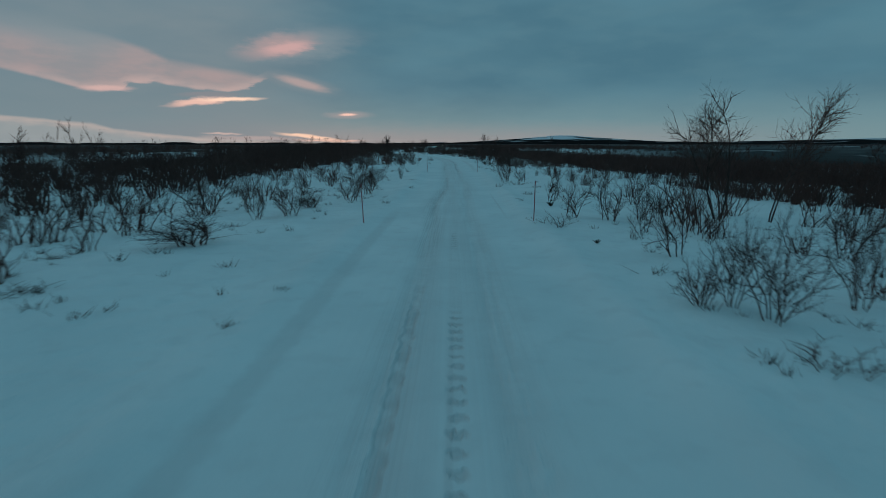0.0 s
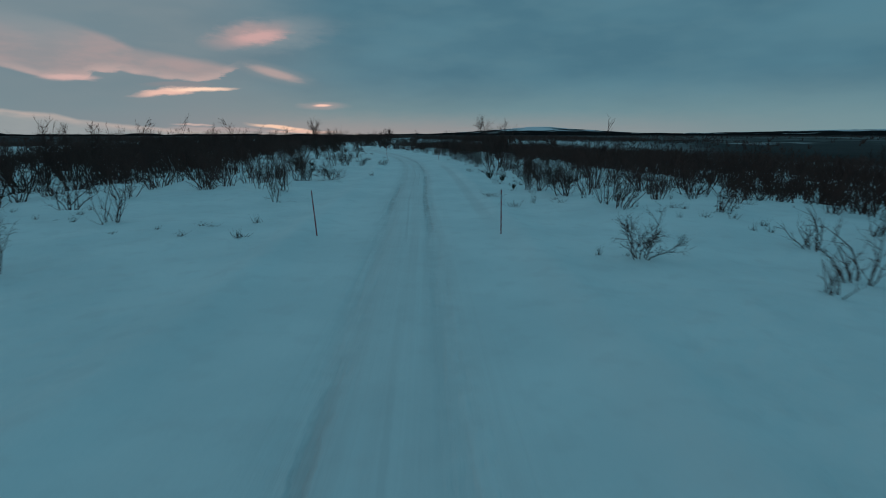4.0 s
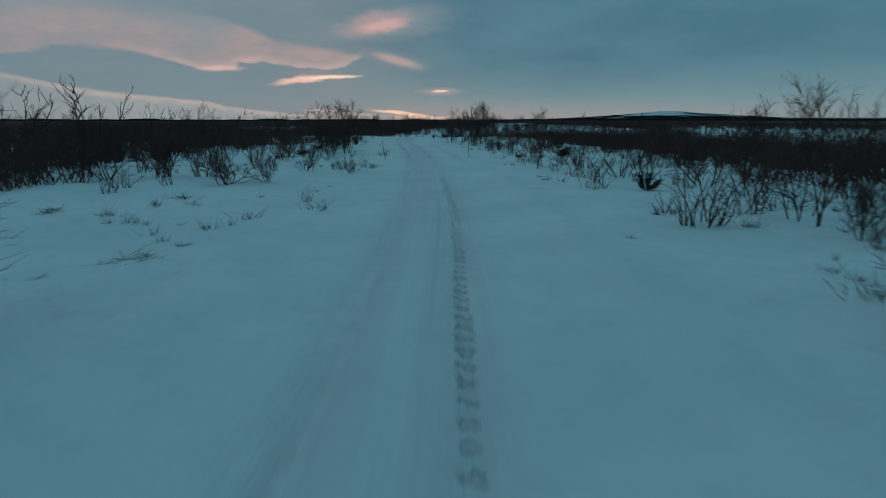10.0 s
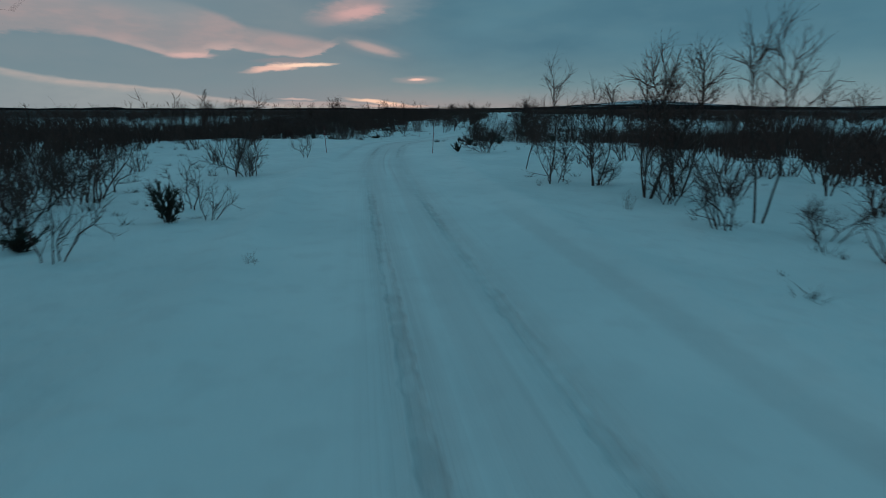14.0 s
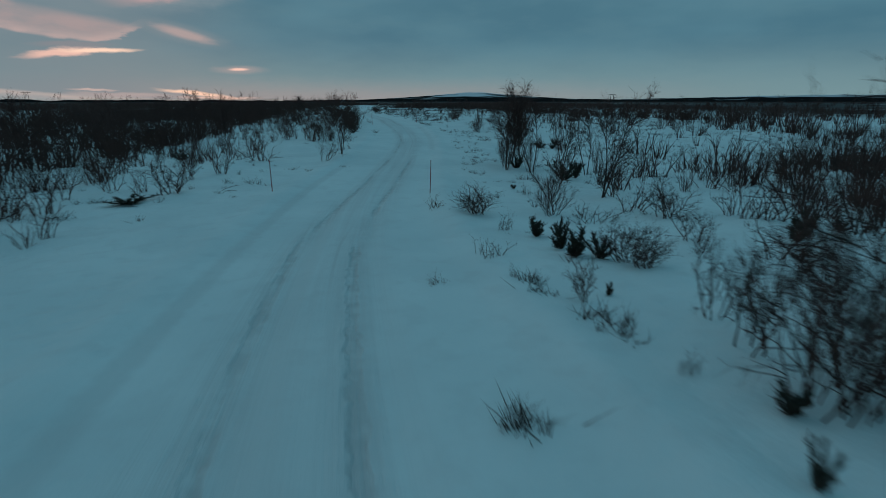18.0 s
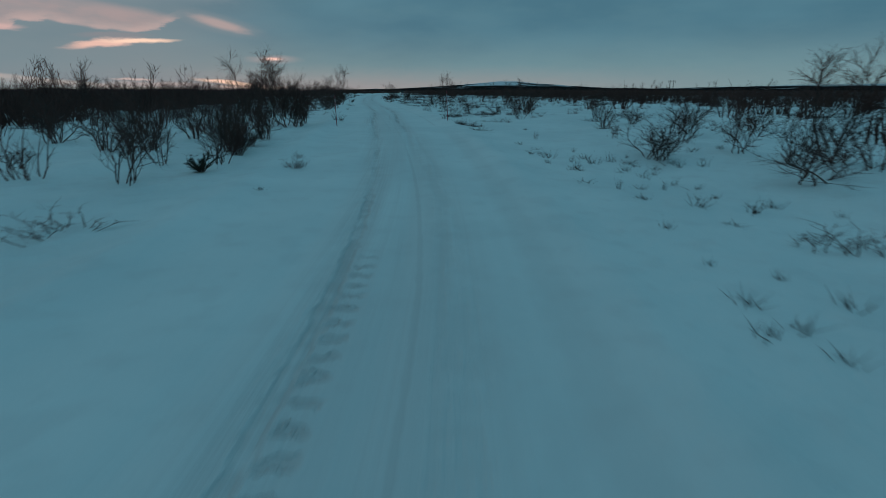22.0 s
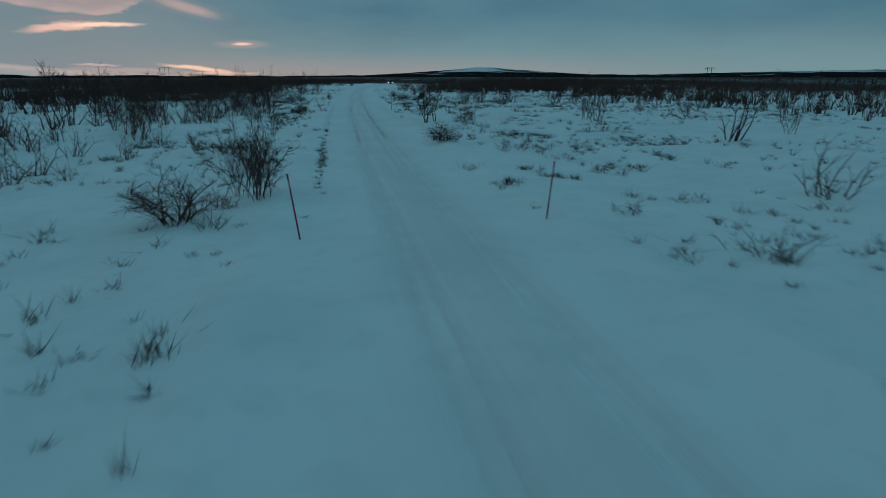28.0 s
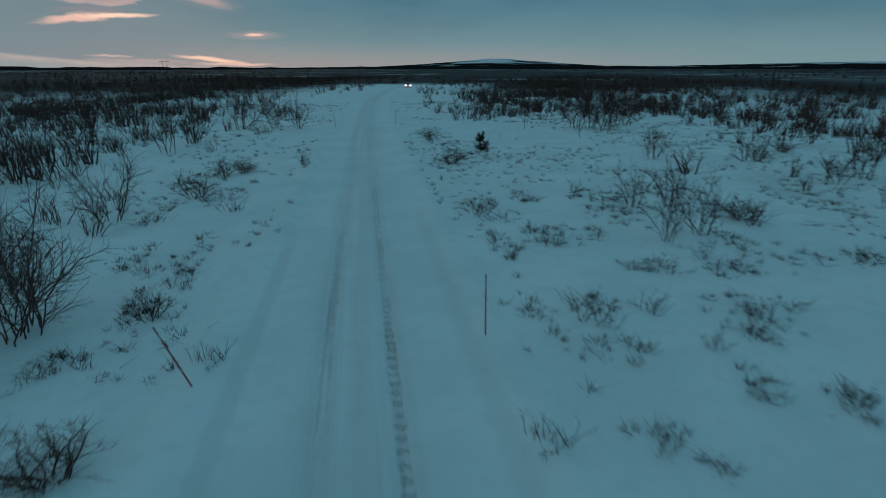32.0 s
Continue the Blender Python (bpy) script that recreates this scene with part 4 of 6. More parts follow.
low_shrub(-6.4, 25.3, 0.84, 1.37)
birch_shrub(-16.1, 25.9, 1.66, 2.05)
low_shrub(-2.9, 26.7, 0.25, 0.59)
heath_tuft(4.1, 27.3, 0.09, 0.42)
birch_shrub(5.7, 27.7, 1.38, 1.14)
heath_tuft(4.1, 28.0, 0.12, 0.46)
birch_shrub(-5.0, 28.3, 1.35, 1.52)
birch_shrub(-8.0, 29.7, 1.35, 1.08)
heath_tuft(-5.2, 30.6, 0.15, 0.41)
low_shrub(5.2, 31.9, 0.24, 1.07)
birch_shrub(-4.6, 32.1, 1.73, 1.73)
low_shrub(-8.0, 33.0, 0.38, 1.27)
birch_shrub(-4.8, 34.3, 1.36, 1.58)
low_shrub(-2.2, 35.7, 0.14, 0.33)
low_shrub(-2.2, 36.6, 0.14, 0.34)
low_shrub(3.9, 36.8, 0.27, 0.55)
low_shrub(10.3, 36.9, 0.35, 0.86)
birch_shrub(-5.1, 37.8, 0.81, 0.97)
low_shrub(5.5, 39.6, 0.36, 1.63)
birch_shrub(10.3, 42.1, 1.24, 1.29)
birch_shrub(6.3, 42.4, 0.99, 1.21)
birch_shrub(5.1, 43.1, 1.62, 1.50)
heath_tuft(-2.5, 43.3, 0.10, 0.64)
birch_shrub(9.7, 44.7, 1.39, 0.93)
birch_shrub(-5.3, 44.7, 1.29, 1.16)
birch_shrub(-3.7, 46.6, 1.00, 0.37)
juniper(-8.5, 47.0, 0.16, 0.66)
birch_shrub(-8.4, 48.7, 1.50, 1.50)
birch_shrub(-11.4, 49.5, 1.12, 1.38)
low_shrub(5.1, 63.3, 0.31, 0.75)
low_shrub(6.2, 64.3, 0.69, 0.22)
birch_shrub(-5.0, 65.4, 1.16, 0.65)
fallen_branch(-4.4, 65.9, 0.21, 0.43)
low_shrub(4.8, 66.6, 0.34, 0.87)
birch_shrub(8.2, 66.6, 1.79, 1.70)
birch_shrub(-5.5, 69.1, 1.72, 0.64)
birch_shrub(-6.1, 69.3, 1.26, 0.55)
birch_shrub(-6.8, 69.3, 1.92, 0.99)
birch_shrub(7.7, 69.7, 1.73, 1.31)
birch_shrub(7.3, 70.6, 1.40, 1.02)
juniper(6.6, 71.3, 0.32, 0.29)
birch_shrub(-6.2, 75.4, 1.67, 1.84)
birch_shrub(-4.4, 76.5, 1.07, 1.43)
birch_shrub(-5.8, 76.5, 1.43, 1.25)
juniper(6.8, 76.6, 0.47, 0.51)
juniper(6.2, 78.1, 0.65, 0.65)
low_shrub(-2.0, 79.2, 0.34, 0.46)
low_shrub(7.0, 81.7, 0.48, 0.72)
low_shrub(7.8, 83.2, 0.49, 1.08)
low_shrub(6.7, 84.7, 0.50, 1.23)
low_shrub(5.4, 84.9, 0.39, 0.90)
birch_shrub(8.9, 88.0, 0.88, 1.49)
juniper(-8.0, 88.8, 0.40, 0.54)
birch_shrub(-6.3, 89.9, 1.42, 1.76)
birch_tree(8.8, 91.1, 4.30, 1.63)
birch_tree(7.9, 91.3, 4.76, 2.36)
birch_shrub(-5.5, 91.6, 1.14, 1.37)
birch_shrub(-10.4, 91.7, 0.88, 0.88)
birch_shrub(6.8, 91.9, 1.15, 1.02)
low_shrub(-2.3, 94.4, 0.36, 0.90)
birch_shrub(-4.2, 95.1, 0.56, 0.75)
low_shrub(5.7, 103.6, 0.64, 1.28)
low_shrub(-4.6, 104.2, 0.50, 0.99)
low_shrub(-4.5, 105.1, 0.34, 0.69)
birch_shrub(7.3, 107.4, 2.07, 1.31)
birch_shrub(9.7, 108.6, 1.92, 1.24)
birch_shrub(6.9, 109.2, 2.01, 1.30)
birch_shrub(6.0, 109.8, 1.99, 1.37)
low_shrub(-6.6, 109.9, 0.48, 1.09)
low_shrub(-3.1, 110.2, 0.35, 0.56)
birch_shrub(5.6, 111.7, 1.49, 1.00)
birch_tree(-6.9, 113.1, 3.25, 2.20)
birch_shrub(4.8, 114.9, 1.47, 1.38)
low_shrub(-5.9, 122.1, 0.34, 0.73)
low_shrub(-6.8, 123.4, 0.70, 0.38)
birch_shrub(-11.8, 127.3, 1.24, 1.83)
birch_shrub(-10.5, 128.0, 1.10, 1.21)
low_shrub(2.4, 129.3, 0.71, 1.04)
birch_shrub(-8.1, 131.2, 0.60, 0.67)
low_shrub(1.8, 132.3, 0.64, 0.89)
birch_shrub(-12.5, 132.5, 0.94, 0.79)
low_shrub(2.5, 132.5, 0.76, 1.27)
birch_shrub(-11.0, 133.0, 0.79, 0.94)
birch_shrub(1.1, 134.5, 0.69, 1.24)
low_shrub(-8.6, 135.8, 0.33, 0.97)
fallen_branch(-13.9, 149.7, 0.29, 0.40)
birch_shrub(-16.5, 152.1, 1.18, 0.55)
birch_shrub(-16.5, 152.9, 2.20, 1.03)
birch_tree(-16.4, 153.3, 4.29, 1.97)
low_shrub(-3.7, 153.8, 0.75, 0.92)
birch_tree(-16.7, 155.4, 4.34, 1.45)
low_shrub(-14.7, 158.1, 0.25, 0.17)
juniper(-3.2, 158.6, 0.69, 0.79)
juniper(-18.1, 161.0, 1.03, 0.82)
birch_shrub(-3.1, 161.3, 0.73, 0.87)
birch_shrub(-17.3, 161.4, 0.84, 0.84)
birch_shrub(-4.1, 162.0, 0.95, 1.23)
birch_shrub(-6.0, 162.5, 1.53, 1.45)
low_shrub(-15.7, 202.2, 0.34, 0.23)
low_shrub(-17.2, 202.4, 0.26, 0.34)
low_shrub(-12.6, 202.8, 0.85, 0.85)
low_shrub(-12.7, 203.4, 0.92, 1.15)
juniper(-13.1, 203.9, 0.72, 0.72)
juniper(-13.6, 204.1, 0.77, 0.90)
low_shrub(-15.7, 204.1, 0.50, 0.70)
juniper(-13.6, 204.9, 0.72, 0.72)
birch_shrub(-10.0, 204.9, 1.00, 1.07)
juniper(-13.1, 206.3, 0.65, 0.42)
juniper(-13.7, 206.4, 0.65, 0.74)
fallen_branch(-14.3, 206.8, 0.32, 0.43)
low_shrub(-14.3, 207.4, 0.68, 0.57)
birch_shrub(-8.5, 208.3, 1.33, 1.35)
low_shrub(-10.8, 208.9, 0.75, 1.51)
low_shrub(-11.9, 209.8, 1.08, 1.15)
low_shrub(-14.5, 210.0, 1.00, 1.39)
low_shrub(-15.8, 211.0, 0.52, 0.74)
birch_shrub(-8.3, 212.4, 1.69, 1.13)
birch_tree(-8.7, 212.5, 4.08, 1.60)
juniper(-27.1, 214.6, 0.41, 1.74)
birch_shrub(-26.1, 216.4, 1.53, 1.94)
fallen_branch(-24.1, 216.6, 0.70, 1.11)
low_shrub(-10.3, 218.1, 0.38, 0.53)
birch_shrub(-6.4, 221.1, 1.51, 0.97)
birch_tree(-8.5, 221.4, 4.21, 1.72)
birch_shrub(-8.6, 221.4, 1.95, 0.94)
juniper(-5.6, 221.5, 0.62, 0.75)
birch_tree(-9.8, 221.8, 4.44, 1.37)
low_shrub(-20.9, 222.4, 0.23, 0.38)
birch_shrub(-9.6, 222.8, 1.59, 0.91)
juniper(-8.8, 223.1, 0.93, 1.04)
heath_tuft(-19.0, 224.2, 0.15, 0.54)
birch_shrub(-20.1, 227.5, 1.27, 1.87)
low_shrub(-7.9, 227.9, 0.68, 0.90)
birch_tree(-19.2, 230.7, 4.13, 0.92)
low_shrub(-5.8, 242.2, 0.52, 1.70)
low_shrub(-18.6, 243.6, 0.46, 1.39)
birch_shrub(-2.6, 246.6, 1.15, 2.61)
juniper(-18.0, 249.3, 0.58, 0.76)
low_shrub(-4.6, 250.4, 1.11, 2.16)
birch_shrub(-19.5, 250.5, 1.29, 1.18)
low_shrub(-15.8, 251.5, 0.25, 0.35)
birch_shrub(-0.1, 256.7, 1.41, 2.05)
birch_shrub(-17.8, 256.7, 1.70, 1.45)
low_shrub(-15.5, 266.2, 0.60, 0.88)
low_shrub(-9.3, 266.3, 0.39, 0.61)
low_shrub(-18.5, 268.3, 0.99, 1.06)
low_shrub(-17.9, 268.4, 0.89, 0.80)
low_shrub(-6.3, 269.4, 0.17, 0.67)
low_shrub(-8.4, 269.7, 0.38, 1.07)
low_shrub(-5.5, 270.7, 0.52, 0.48)
low_shrub(-5.9, 271.7, 0.39, 0.53)
birch_shrub(-4.7, 273.2, 0.79, 1.42)
birch_shrub(-21.6, 273.3, 1.51, 1.71)
birch_shrub(-20.5, 273.7, 1.36, 1.07)
fallen_branch(-16.9, 274.2, 0.69, 1.47)
birch_shrub(-24.2, 275.0, 1.83, 2.40)
birch_shrub(-19.0, 275.4, 1.10, 1.18)
low_shrub(-6.4, 276.4, 0.50, 0.78)
low_shrub(-9.4, 277.0, 0.45, 0.91)
low_shrub(-7.2, 280.2, 0.63, 1.37)
birch_shrub(-5.5, 280.3, 1.29, 1.06)
birch_shrub(-0.7, 280.9, 1.90, 2.64)
birch_shrub(-18.8, 281.0, 1.64, 1.80)
low_shrub(-17.8, 284.3, 1.14, 1.02)
birch_shrub(-19.0, 284.8, 0.82, 0.89)
low_shrub(-17.5, 284.9, 1.02, 0.93)
low_shrub(-17.0, 285.1, 0.66, 0.79)
low_shrub(-3.6, 287.3, 0.38, 1.51)
birch_tree(-6.6, 288.0, 3.43, 1.42)
birch_shrub(-6.7, 288.0, 2.06, 1.29)
birch_shrub(-6.8, 289.4, 2.03, 0.65)
birch_shrub(-18.8, 291.9, 2.14, 2.11)
low_shrub(-17.8, 292.0, 1.73, 1.10)
birch_tree(-17.4, 296.6, 4.32, 2.04)
birch_shrub(-17.4, 297.7, 1.67, 1.77)
birch_shrub(-26.3, 298.4, 2.26, 1.54)
low_shrub(-6.2, 302.6, 1.20, 1.95)
low_shrub(-18.7, 307.8, 0.18, 0.21)
low_shrub(-18.3, 307.8, 0.11, 0.27)
low_shrub(-9.2, 309.5, 0.35, 1.04)
low_shrub(-18.2, 309.7, 0.14, 0.36)
low_shrub(-18.9, 309.8, 0.51, 0.87)
low_shrub(-11.4, 310.0, 0.16, 0.27)
low_shrub(-19.8, 310.5, 1.13, 1.71)
low_shrub(-19.1, 311.7, 0.68, 1.00)
birch_shrub(-18.2, 312.3, 2.19, 1.72)
low_shrub(-11.4, 312.7, 0.23, 0.69)
low_shrub(-11.7, 316.1, 0.34, 0.67)
low_shrub(-11.3, 323.7, 0.90, 1.58)
birch_shrub(-26.7, 328.3, 2.28, 2.68)
birch_shrub(0.7, 332.4, 2.35, 2.14)
birch_shrub(0.8, 334.2, 1.83, 1.22)
birch_tree(-10.5, 335.6, 3.07, 2.09)
birch_tree(-9.6, 337.3, 2.28, 1.87)
birch_shrub(-22.6, 338.8, 1.54, 1.82)
low_shrub(-11.8, 339.8, 0.38, 0.38)
low_shrub(-9.9, 343.1, 0.33, 0.53)
low_shrub(-11.7, 345.1, 0.52, 0.89)
low_shrub(-19.8, 345.5, 0.89, 1.34)
birch_shrub(-23.5, 351.1, 3.43, 3.46)
birch_shrub(-3.6, 355.1, 2.13, 1.45)
birch_shrub(-1.9, 355.6, 2.25, 1.50)
low_shrub(1.1, 357.3, 0.96, 1.79)
birch_shrub(-25.7, 362.0, 2.91, 2.59)
heath_tuft(-3.6, 8.3, 0.20, 0.28)
birch_shrub(8.3, 10.0, 2.57, 1.58)
heath_tuft(-8.4, 10.0, 0.23, 1.02)
heath_tuft(-3.3, 10.4, 0.12, 0.35)
low_shrub(6.4, 17.1, 0.39, 0.59)
birch_shrub(-17.5, 21.1, 1.82, 1.15)
birch_shrub(-10.8, 23.8, 2.04, 3.10)
juniper(5.4, 26.2, 0.25, 0.41)
heath_tuft(-3.3, 29.9, 0.12, 0.38)
low_shrub(7.4, 32.9, 0.33, 0.78)
low_shrub(7.5, 35.1, 0.23, 0.61)
heath_tuft(6.5, 36.4, 0.17, 0.84)
heath_tuft(7.4, 41.6, 0.17, 0.45)
birch_shrub(-17.3, 44.2, 1.45, 1.46)
birch_shrub(9.8, 46.5, 0.99, 1.32)
birch_shrub(-18.0, 48.0, 1.67, 3.40)
birch_shrub(-18.9, 53.1, 1.33, 1.68)
birch_shrub(-7.9, 53.5, 1.39, 1.64)
birch_shrub(6.6, 54.2, 1.09, 1.47)
birch_shrub(-20.3, 59.0, 1.42, 1.73)
birch_shrub(8.3, 76.2, 1.64, 1.10)
birch_tree(10.5, 76.3, 3.27, 1.70)
birch_shrub(10.3, 77.1, 1.19, 1.34)
birch_shrub(8.6, 78.0, 1.41, 0.95)
low_shrub(-4.2, 78.1, 0.90, 0.60)
birch_shrub(8.6, 80.0, 1.07, 0.89)
birch_shrub(16.5, 83.5, 1.53, 2.66)
low_shrub(-6.2, 83.6, 0.72, 1.03)
birch_shrub(-8.3, 84.5, 1.88, 2.56)
birch_shrub(-14.2, 85.7, 1.10, 1.77)
low_shrub(10.8, 87.0, 1.13, 1.13)
birch_shrub(11.2, 89.0, 1.13, 1.30)
heath_tuft(-2.6, 92.0, 0.17, 0.18)
birch_tree(-6.0, 92.1, 3.63, 1.03)
low_shrub(-2.1, 92.4, 0.62, 0.98)
birch_shrub(8.4, 93.5, 0.86, 0.56)
low_shrub(-4.2, 93.5, 0.62, 0.89)
birch_shrub(7.4, 94.6, 1.36, 1.04)
fallen_branch(8.6, 94.8, 0.20, 1.19)
low_shrub(6.4, 95.2, 0.77, 1.19)
birch_shrub(11.1, 96.3, 1.15, 1.15)
birch_shrub(-10.6, 96.6, 1.88, 2.34)
low_shrub(-6.3, 98.0, 0.71, 0.70)
birch_shrub(-6.9, 98.1, 1.29, 0.94)
low_shrub(-2.4, 98.1, 0.38, 1.00)
birch_shrub(12.0, 98.9, 1.24, 1.09)
birch_shrub(10.8, 99.1, 1.40, 1.09)
low_shrub(-5.3, 99.1, 0.33, 0.78)
birch_shrub(9.7, 99.3, 1.70, 1.25)
low_shrub(6.1, 99.4, 0.76, 1.67)
birch_shrub(9.3, 100.3, 2.44, 1.67)
birch_shrub(7.6, 104.6, 1.44, 1.87)
birch_tree(9.3, 105.1, 3.53, 1.29)
low_shrub(-8.1, 105.6, 0.39, 1.55)
heath_tuft(-9.0, 105.7, 0.19, 0.77)
birch_shrub(-10.8, 106.7, 1.39, 1.80)
birch_tree(-10.9, 106.7, 4.74, 1.80)
low_shrub(5.5, 107.2, 0.45, 0.65)
birch_tree(8.3, 108.1, 3.49, 1.42)
heath_tuft(-7.7, 108.5, 0.19, 0.24)
birch_tree(9.9, 109.1, 3.58, 1.56)
birch_tree(7.9, 109.8, 3.15, 0.96)
birch_tree(6.6, 110.5, 3.31, 0.86)
low_shrub(-11.0, 111.5, 0.61, 0.61)
birch_tree(4.5, 114.9, 3.20, 1.52)
heath_tuft(-7.9, 115.4, 0.10, 0.28)
heath_tuft(-5.8, 116.0, 0.06, 0.19)
low_shrub(4.7, 116.2, 0.49, 0.78)
heath_tuft(-7.1, 116.6, 0.16, 0.83)
heath_tuft(5.0, 117.6, 0.14, 0.46)
heath_tuft(-7.0, 117.8, 0.14, 0.29)
birch_shrub(6.6, 119.4, 0.66, 0.65)
low_shrub(-9.5, 119.4, 0.28, 0.55)
heath_tuft(2.2, 120.1, 0.13, 0.19)
birch_shrub(6.9, 120.4, 2.30, 1.42)
heath_tuft(-12.8, 120.4, 0.19, 0.92)
birch_shrub(7.4, 121.6, 1.67, 1.17)
heath_tuft(5.3, 122.0, 0.35, 0.55)
birch_tree(6.9, 122.2, 3.52, 1.78)
heath_tuft(-10.6, 122.8, 0.26, 0.70)
birch_shrub(7.2, 123.4, 2.87, 2.24)
heath_tuft(3.5, 123.7, 0.32, 0.32)
birch_shrub(-19.8, 124.2, 1.40, 1.99)
low_shrub(3.9, 124.2, 0.65, 1.14)
low_shrub(7.0, 125.3, 0.67, 1.80)
heath_tuft(-7.4, 126.0, 0.09, 0.46)
birch_shrub(-19.2, 126.6, 1.13, 2.06)
heath_tuft(-7.3, 126.7, 0.08, 0.20)
birch_shrub(-17.8, 127.9, 1.41, 2.16)
birch_shrub(8.2, 128.7, 2.55, 2.22)
juniper(4.2, 128.8, 0.73, 1.26)
birch_shrub(-16.3, 129.2, 1.05, 0.91)
birch_shrub(6.5, 130.1, 1.72, 1.97)
low_shrub(8.8, 131.4, 1.13, 1.80)
low_shrub(-8.2, 132.6, 0.15, 0.27)
birch_tree(9.9, 135.0, 3.56, 1.06)
birch_shrub(0.3, 136.4, 1.53, 1.21)
birch_shrub(-14.9, 138.6, 1.10, 1.47)
low_shrub(0.1, 139.1, 0.74, 0.72)
birch_shrub(-14.0, 139.8, 1.19, 1.19)
low_shrub(-0.4, 140.1, 0.62, 1.32)
birch_shrub(-13.6, 140.3, 1.09, 1.09)
low_shrub(1.2, 140.5, 0.62, 0.61)
low_shrub(-0.7, 141.0, 0.45, 0.45)
low_shrub(-13.1, 141.2, 0.65, 0.72)
birch_shrub(-18.7, 142.9, 1.73, 1.24)
juniper(-1.0, 143.4, 0.41, 0.68)
juniper(2.0, 144.1, 0.68, 1.60)
low_shrub(-10.5, 145.2, 0.71, 0.81)
low_shrub(-10.8, 145.3, 0.47, 0.51)
birch_shrub(-14.7, 145.3, 1.31, 1.14)
low_shrub(-1.6, 145.4, 0.64, 0.64)
juniper(-17.0, 145.5, 0.40, 1.39)
heath_tuft(-13.0, 145.9, 0.12, 0.19)
birch_shrub(-24.4, 146.4, 1.77, 1.81)
birch_tree(-14.2, 146.9, 2.71, 1.29)
birch_shrub(3.5, 147.0, 1.84, 2.16)
birch_tree(-15.1, 147.1, 2.90, 1.35)
birch_shrub(-14.4, 147.5, 1.21, 0.65)
birch_tree(-14.0, 147.6, 3.00, 1.77)
low_shrub(1.4, 147.9, 1.05, 1.59)
birch_tree(-16.6, 148.8, 3.88, 1.43)
low_shrub(-3.0, 149.1, 0.38, 0.55)
low_shrub(-1.5, 149.5, 0.66, 0.75)
juniper(-17.7, 150.5, 0.45, 1.60)
birch_shrub(-3.7, 151.6, 1.29, 1.30)
heath_tuft(-2.2, 151.8, 0.24, 0.47)
birch_shrub(-19.7, 151.9, 2.00, 1.61)
birch_shrub(-2.0, 153.1, 1.04, 1.44)
birch_shrub(-22.1, 153.4, 2.41, 2.17)
birch_shrub(2.0, 155.7, 1.34, 1.21)
birch_shrub(-19.3, 155.7, 2.68, 1.67)
birch_shrub(-19.1, 158.2, 1.36, 0.98)
birch_shrub(2.2, 159.0, 1.10, 1.49)
birch_shrub(-21.8, 161.4, 2.08, 2.00)
birch_tree(-4.7, 163.7, 4.71, 1.89)
birch_shrub(-23.1, 163.8, 2.04, 1.93)
birch_tree(0.5, 164.1, 3.89, 0.96)
low_shrub(-7.6, 164.4, 0.66, 0.22)
birch_shrub(-22.2, 164.4, 1.31, 1.33)
birch_shrub(-24.1, 164.7, 1.35, 1.38)
birch_tree(-6.6, 166.4, 4.34, 1.50)
birch_tree(-5.7, 166.6, 4.42, 1.50)
birch_tree(-1.6, 166.6, 3.07, 1.45)
birch_shrub(-5.9, 167.7, 1.05, 1.07)
birch_tree(-7.9, 168.0, 3.34, 0.74)
birch_shrub(-7.7, 168.1, 1.09, 0.92)
birch_tree(-9.3, 168.5, 4.31, 0.67)
birch_tree(-21.1, 169.4, 3.50, 1.30)
birch_shrub(-20.5, 169.5, 1.69, 1.94)
birch_tree(-10.0, 172.8, 3.38, 1.18)
birch_shrub(-21.1, 176.6, 1.14, 1.16)
juniper(-13.7, 181.2, 0.64, 0.66)
birch_shrub(-12.1, 181.4, 1.28, 2.30)
heath_tuft(-13.9, 186.2, 0.08, 0.12)
juniper(-13.0, 186.3, 0.37, 0.35)
juniper(-13.1, 186.8, 0.32, 0.44)
birch_shrub(-13.7, 187.8, 0.70, 0.59)
low_shrub(-12.8, 187.9, 0.56, 0.75)
birch_shrub(-12.4, 188.0, 2.01, 0.84)
low_shrub(-14.6, 189.5, 0.28, 0.36)
birch_shrub(-8.9, 190.6, 2.34, 1.51)
low_shrub(-13.9, 191.1, 0.33, 0.53)
juniper(-12.1, 191.4, 0.35, 0.68)
birch_shrub(-8.4, 192.0, 2.30, 1.85)
birch_shrub(-9.9, 192.4, 2.21, 1.62)
birch_tree(-8.8, 193.3, 3.88, 0.60)
birch_shrub(-11.0, 193.5, 2.01, 1.49)
birch_shrub(-12.8, 193.8, 1.89, 1.09)
birch_shrub(-9.5, 194.7, 2.20, 1.64)
birch_shrub(-5.8, 194.9, 1.25, 1.10)
birch_shrub(-11.7, 194.9, 2.20, 1.64)
birch_shrub(-4.5, 195.6, 2.10, 1.32)
juniper(-15.1, 196.0, 0.53, 0.28)
birch_shrub(-13.7, 196.8, 1.99, 1.49)
birch_shrub(-14.0, 196.9, 2.28, 1.50)
juniper(-14.4, 197.0, 0.42, 0.50)
birch_shrub(-13.9, 197.2, 1.83, 1.29)
birch_shrub(-13.2, 197.3, 2.99, 2.23)
birch_shrub(-13.0, 197.7, 1.92, 1.35)
low_shrub(-14.8, 198.1, 0.37, 0.34)
birch_shrub(-3.6, 198.3, 2.10, 1.75)
birch_shrub(-13.7, 198.4, 1.72, 1.18)
birch_shrub(-8.4, 198.9, 1.54, 1.75)
juniper(-29.2, 199.2, 0.69, 0.86)
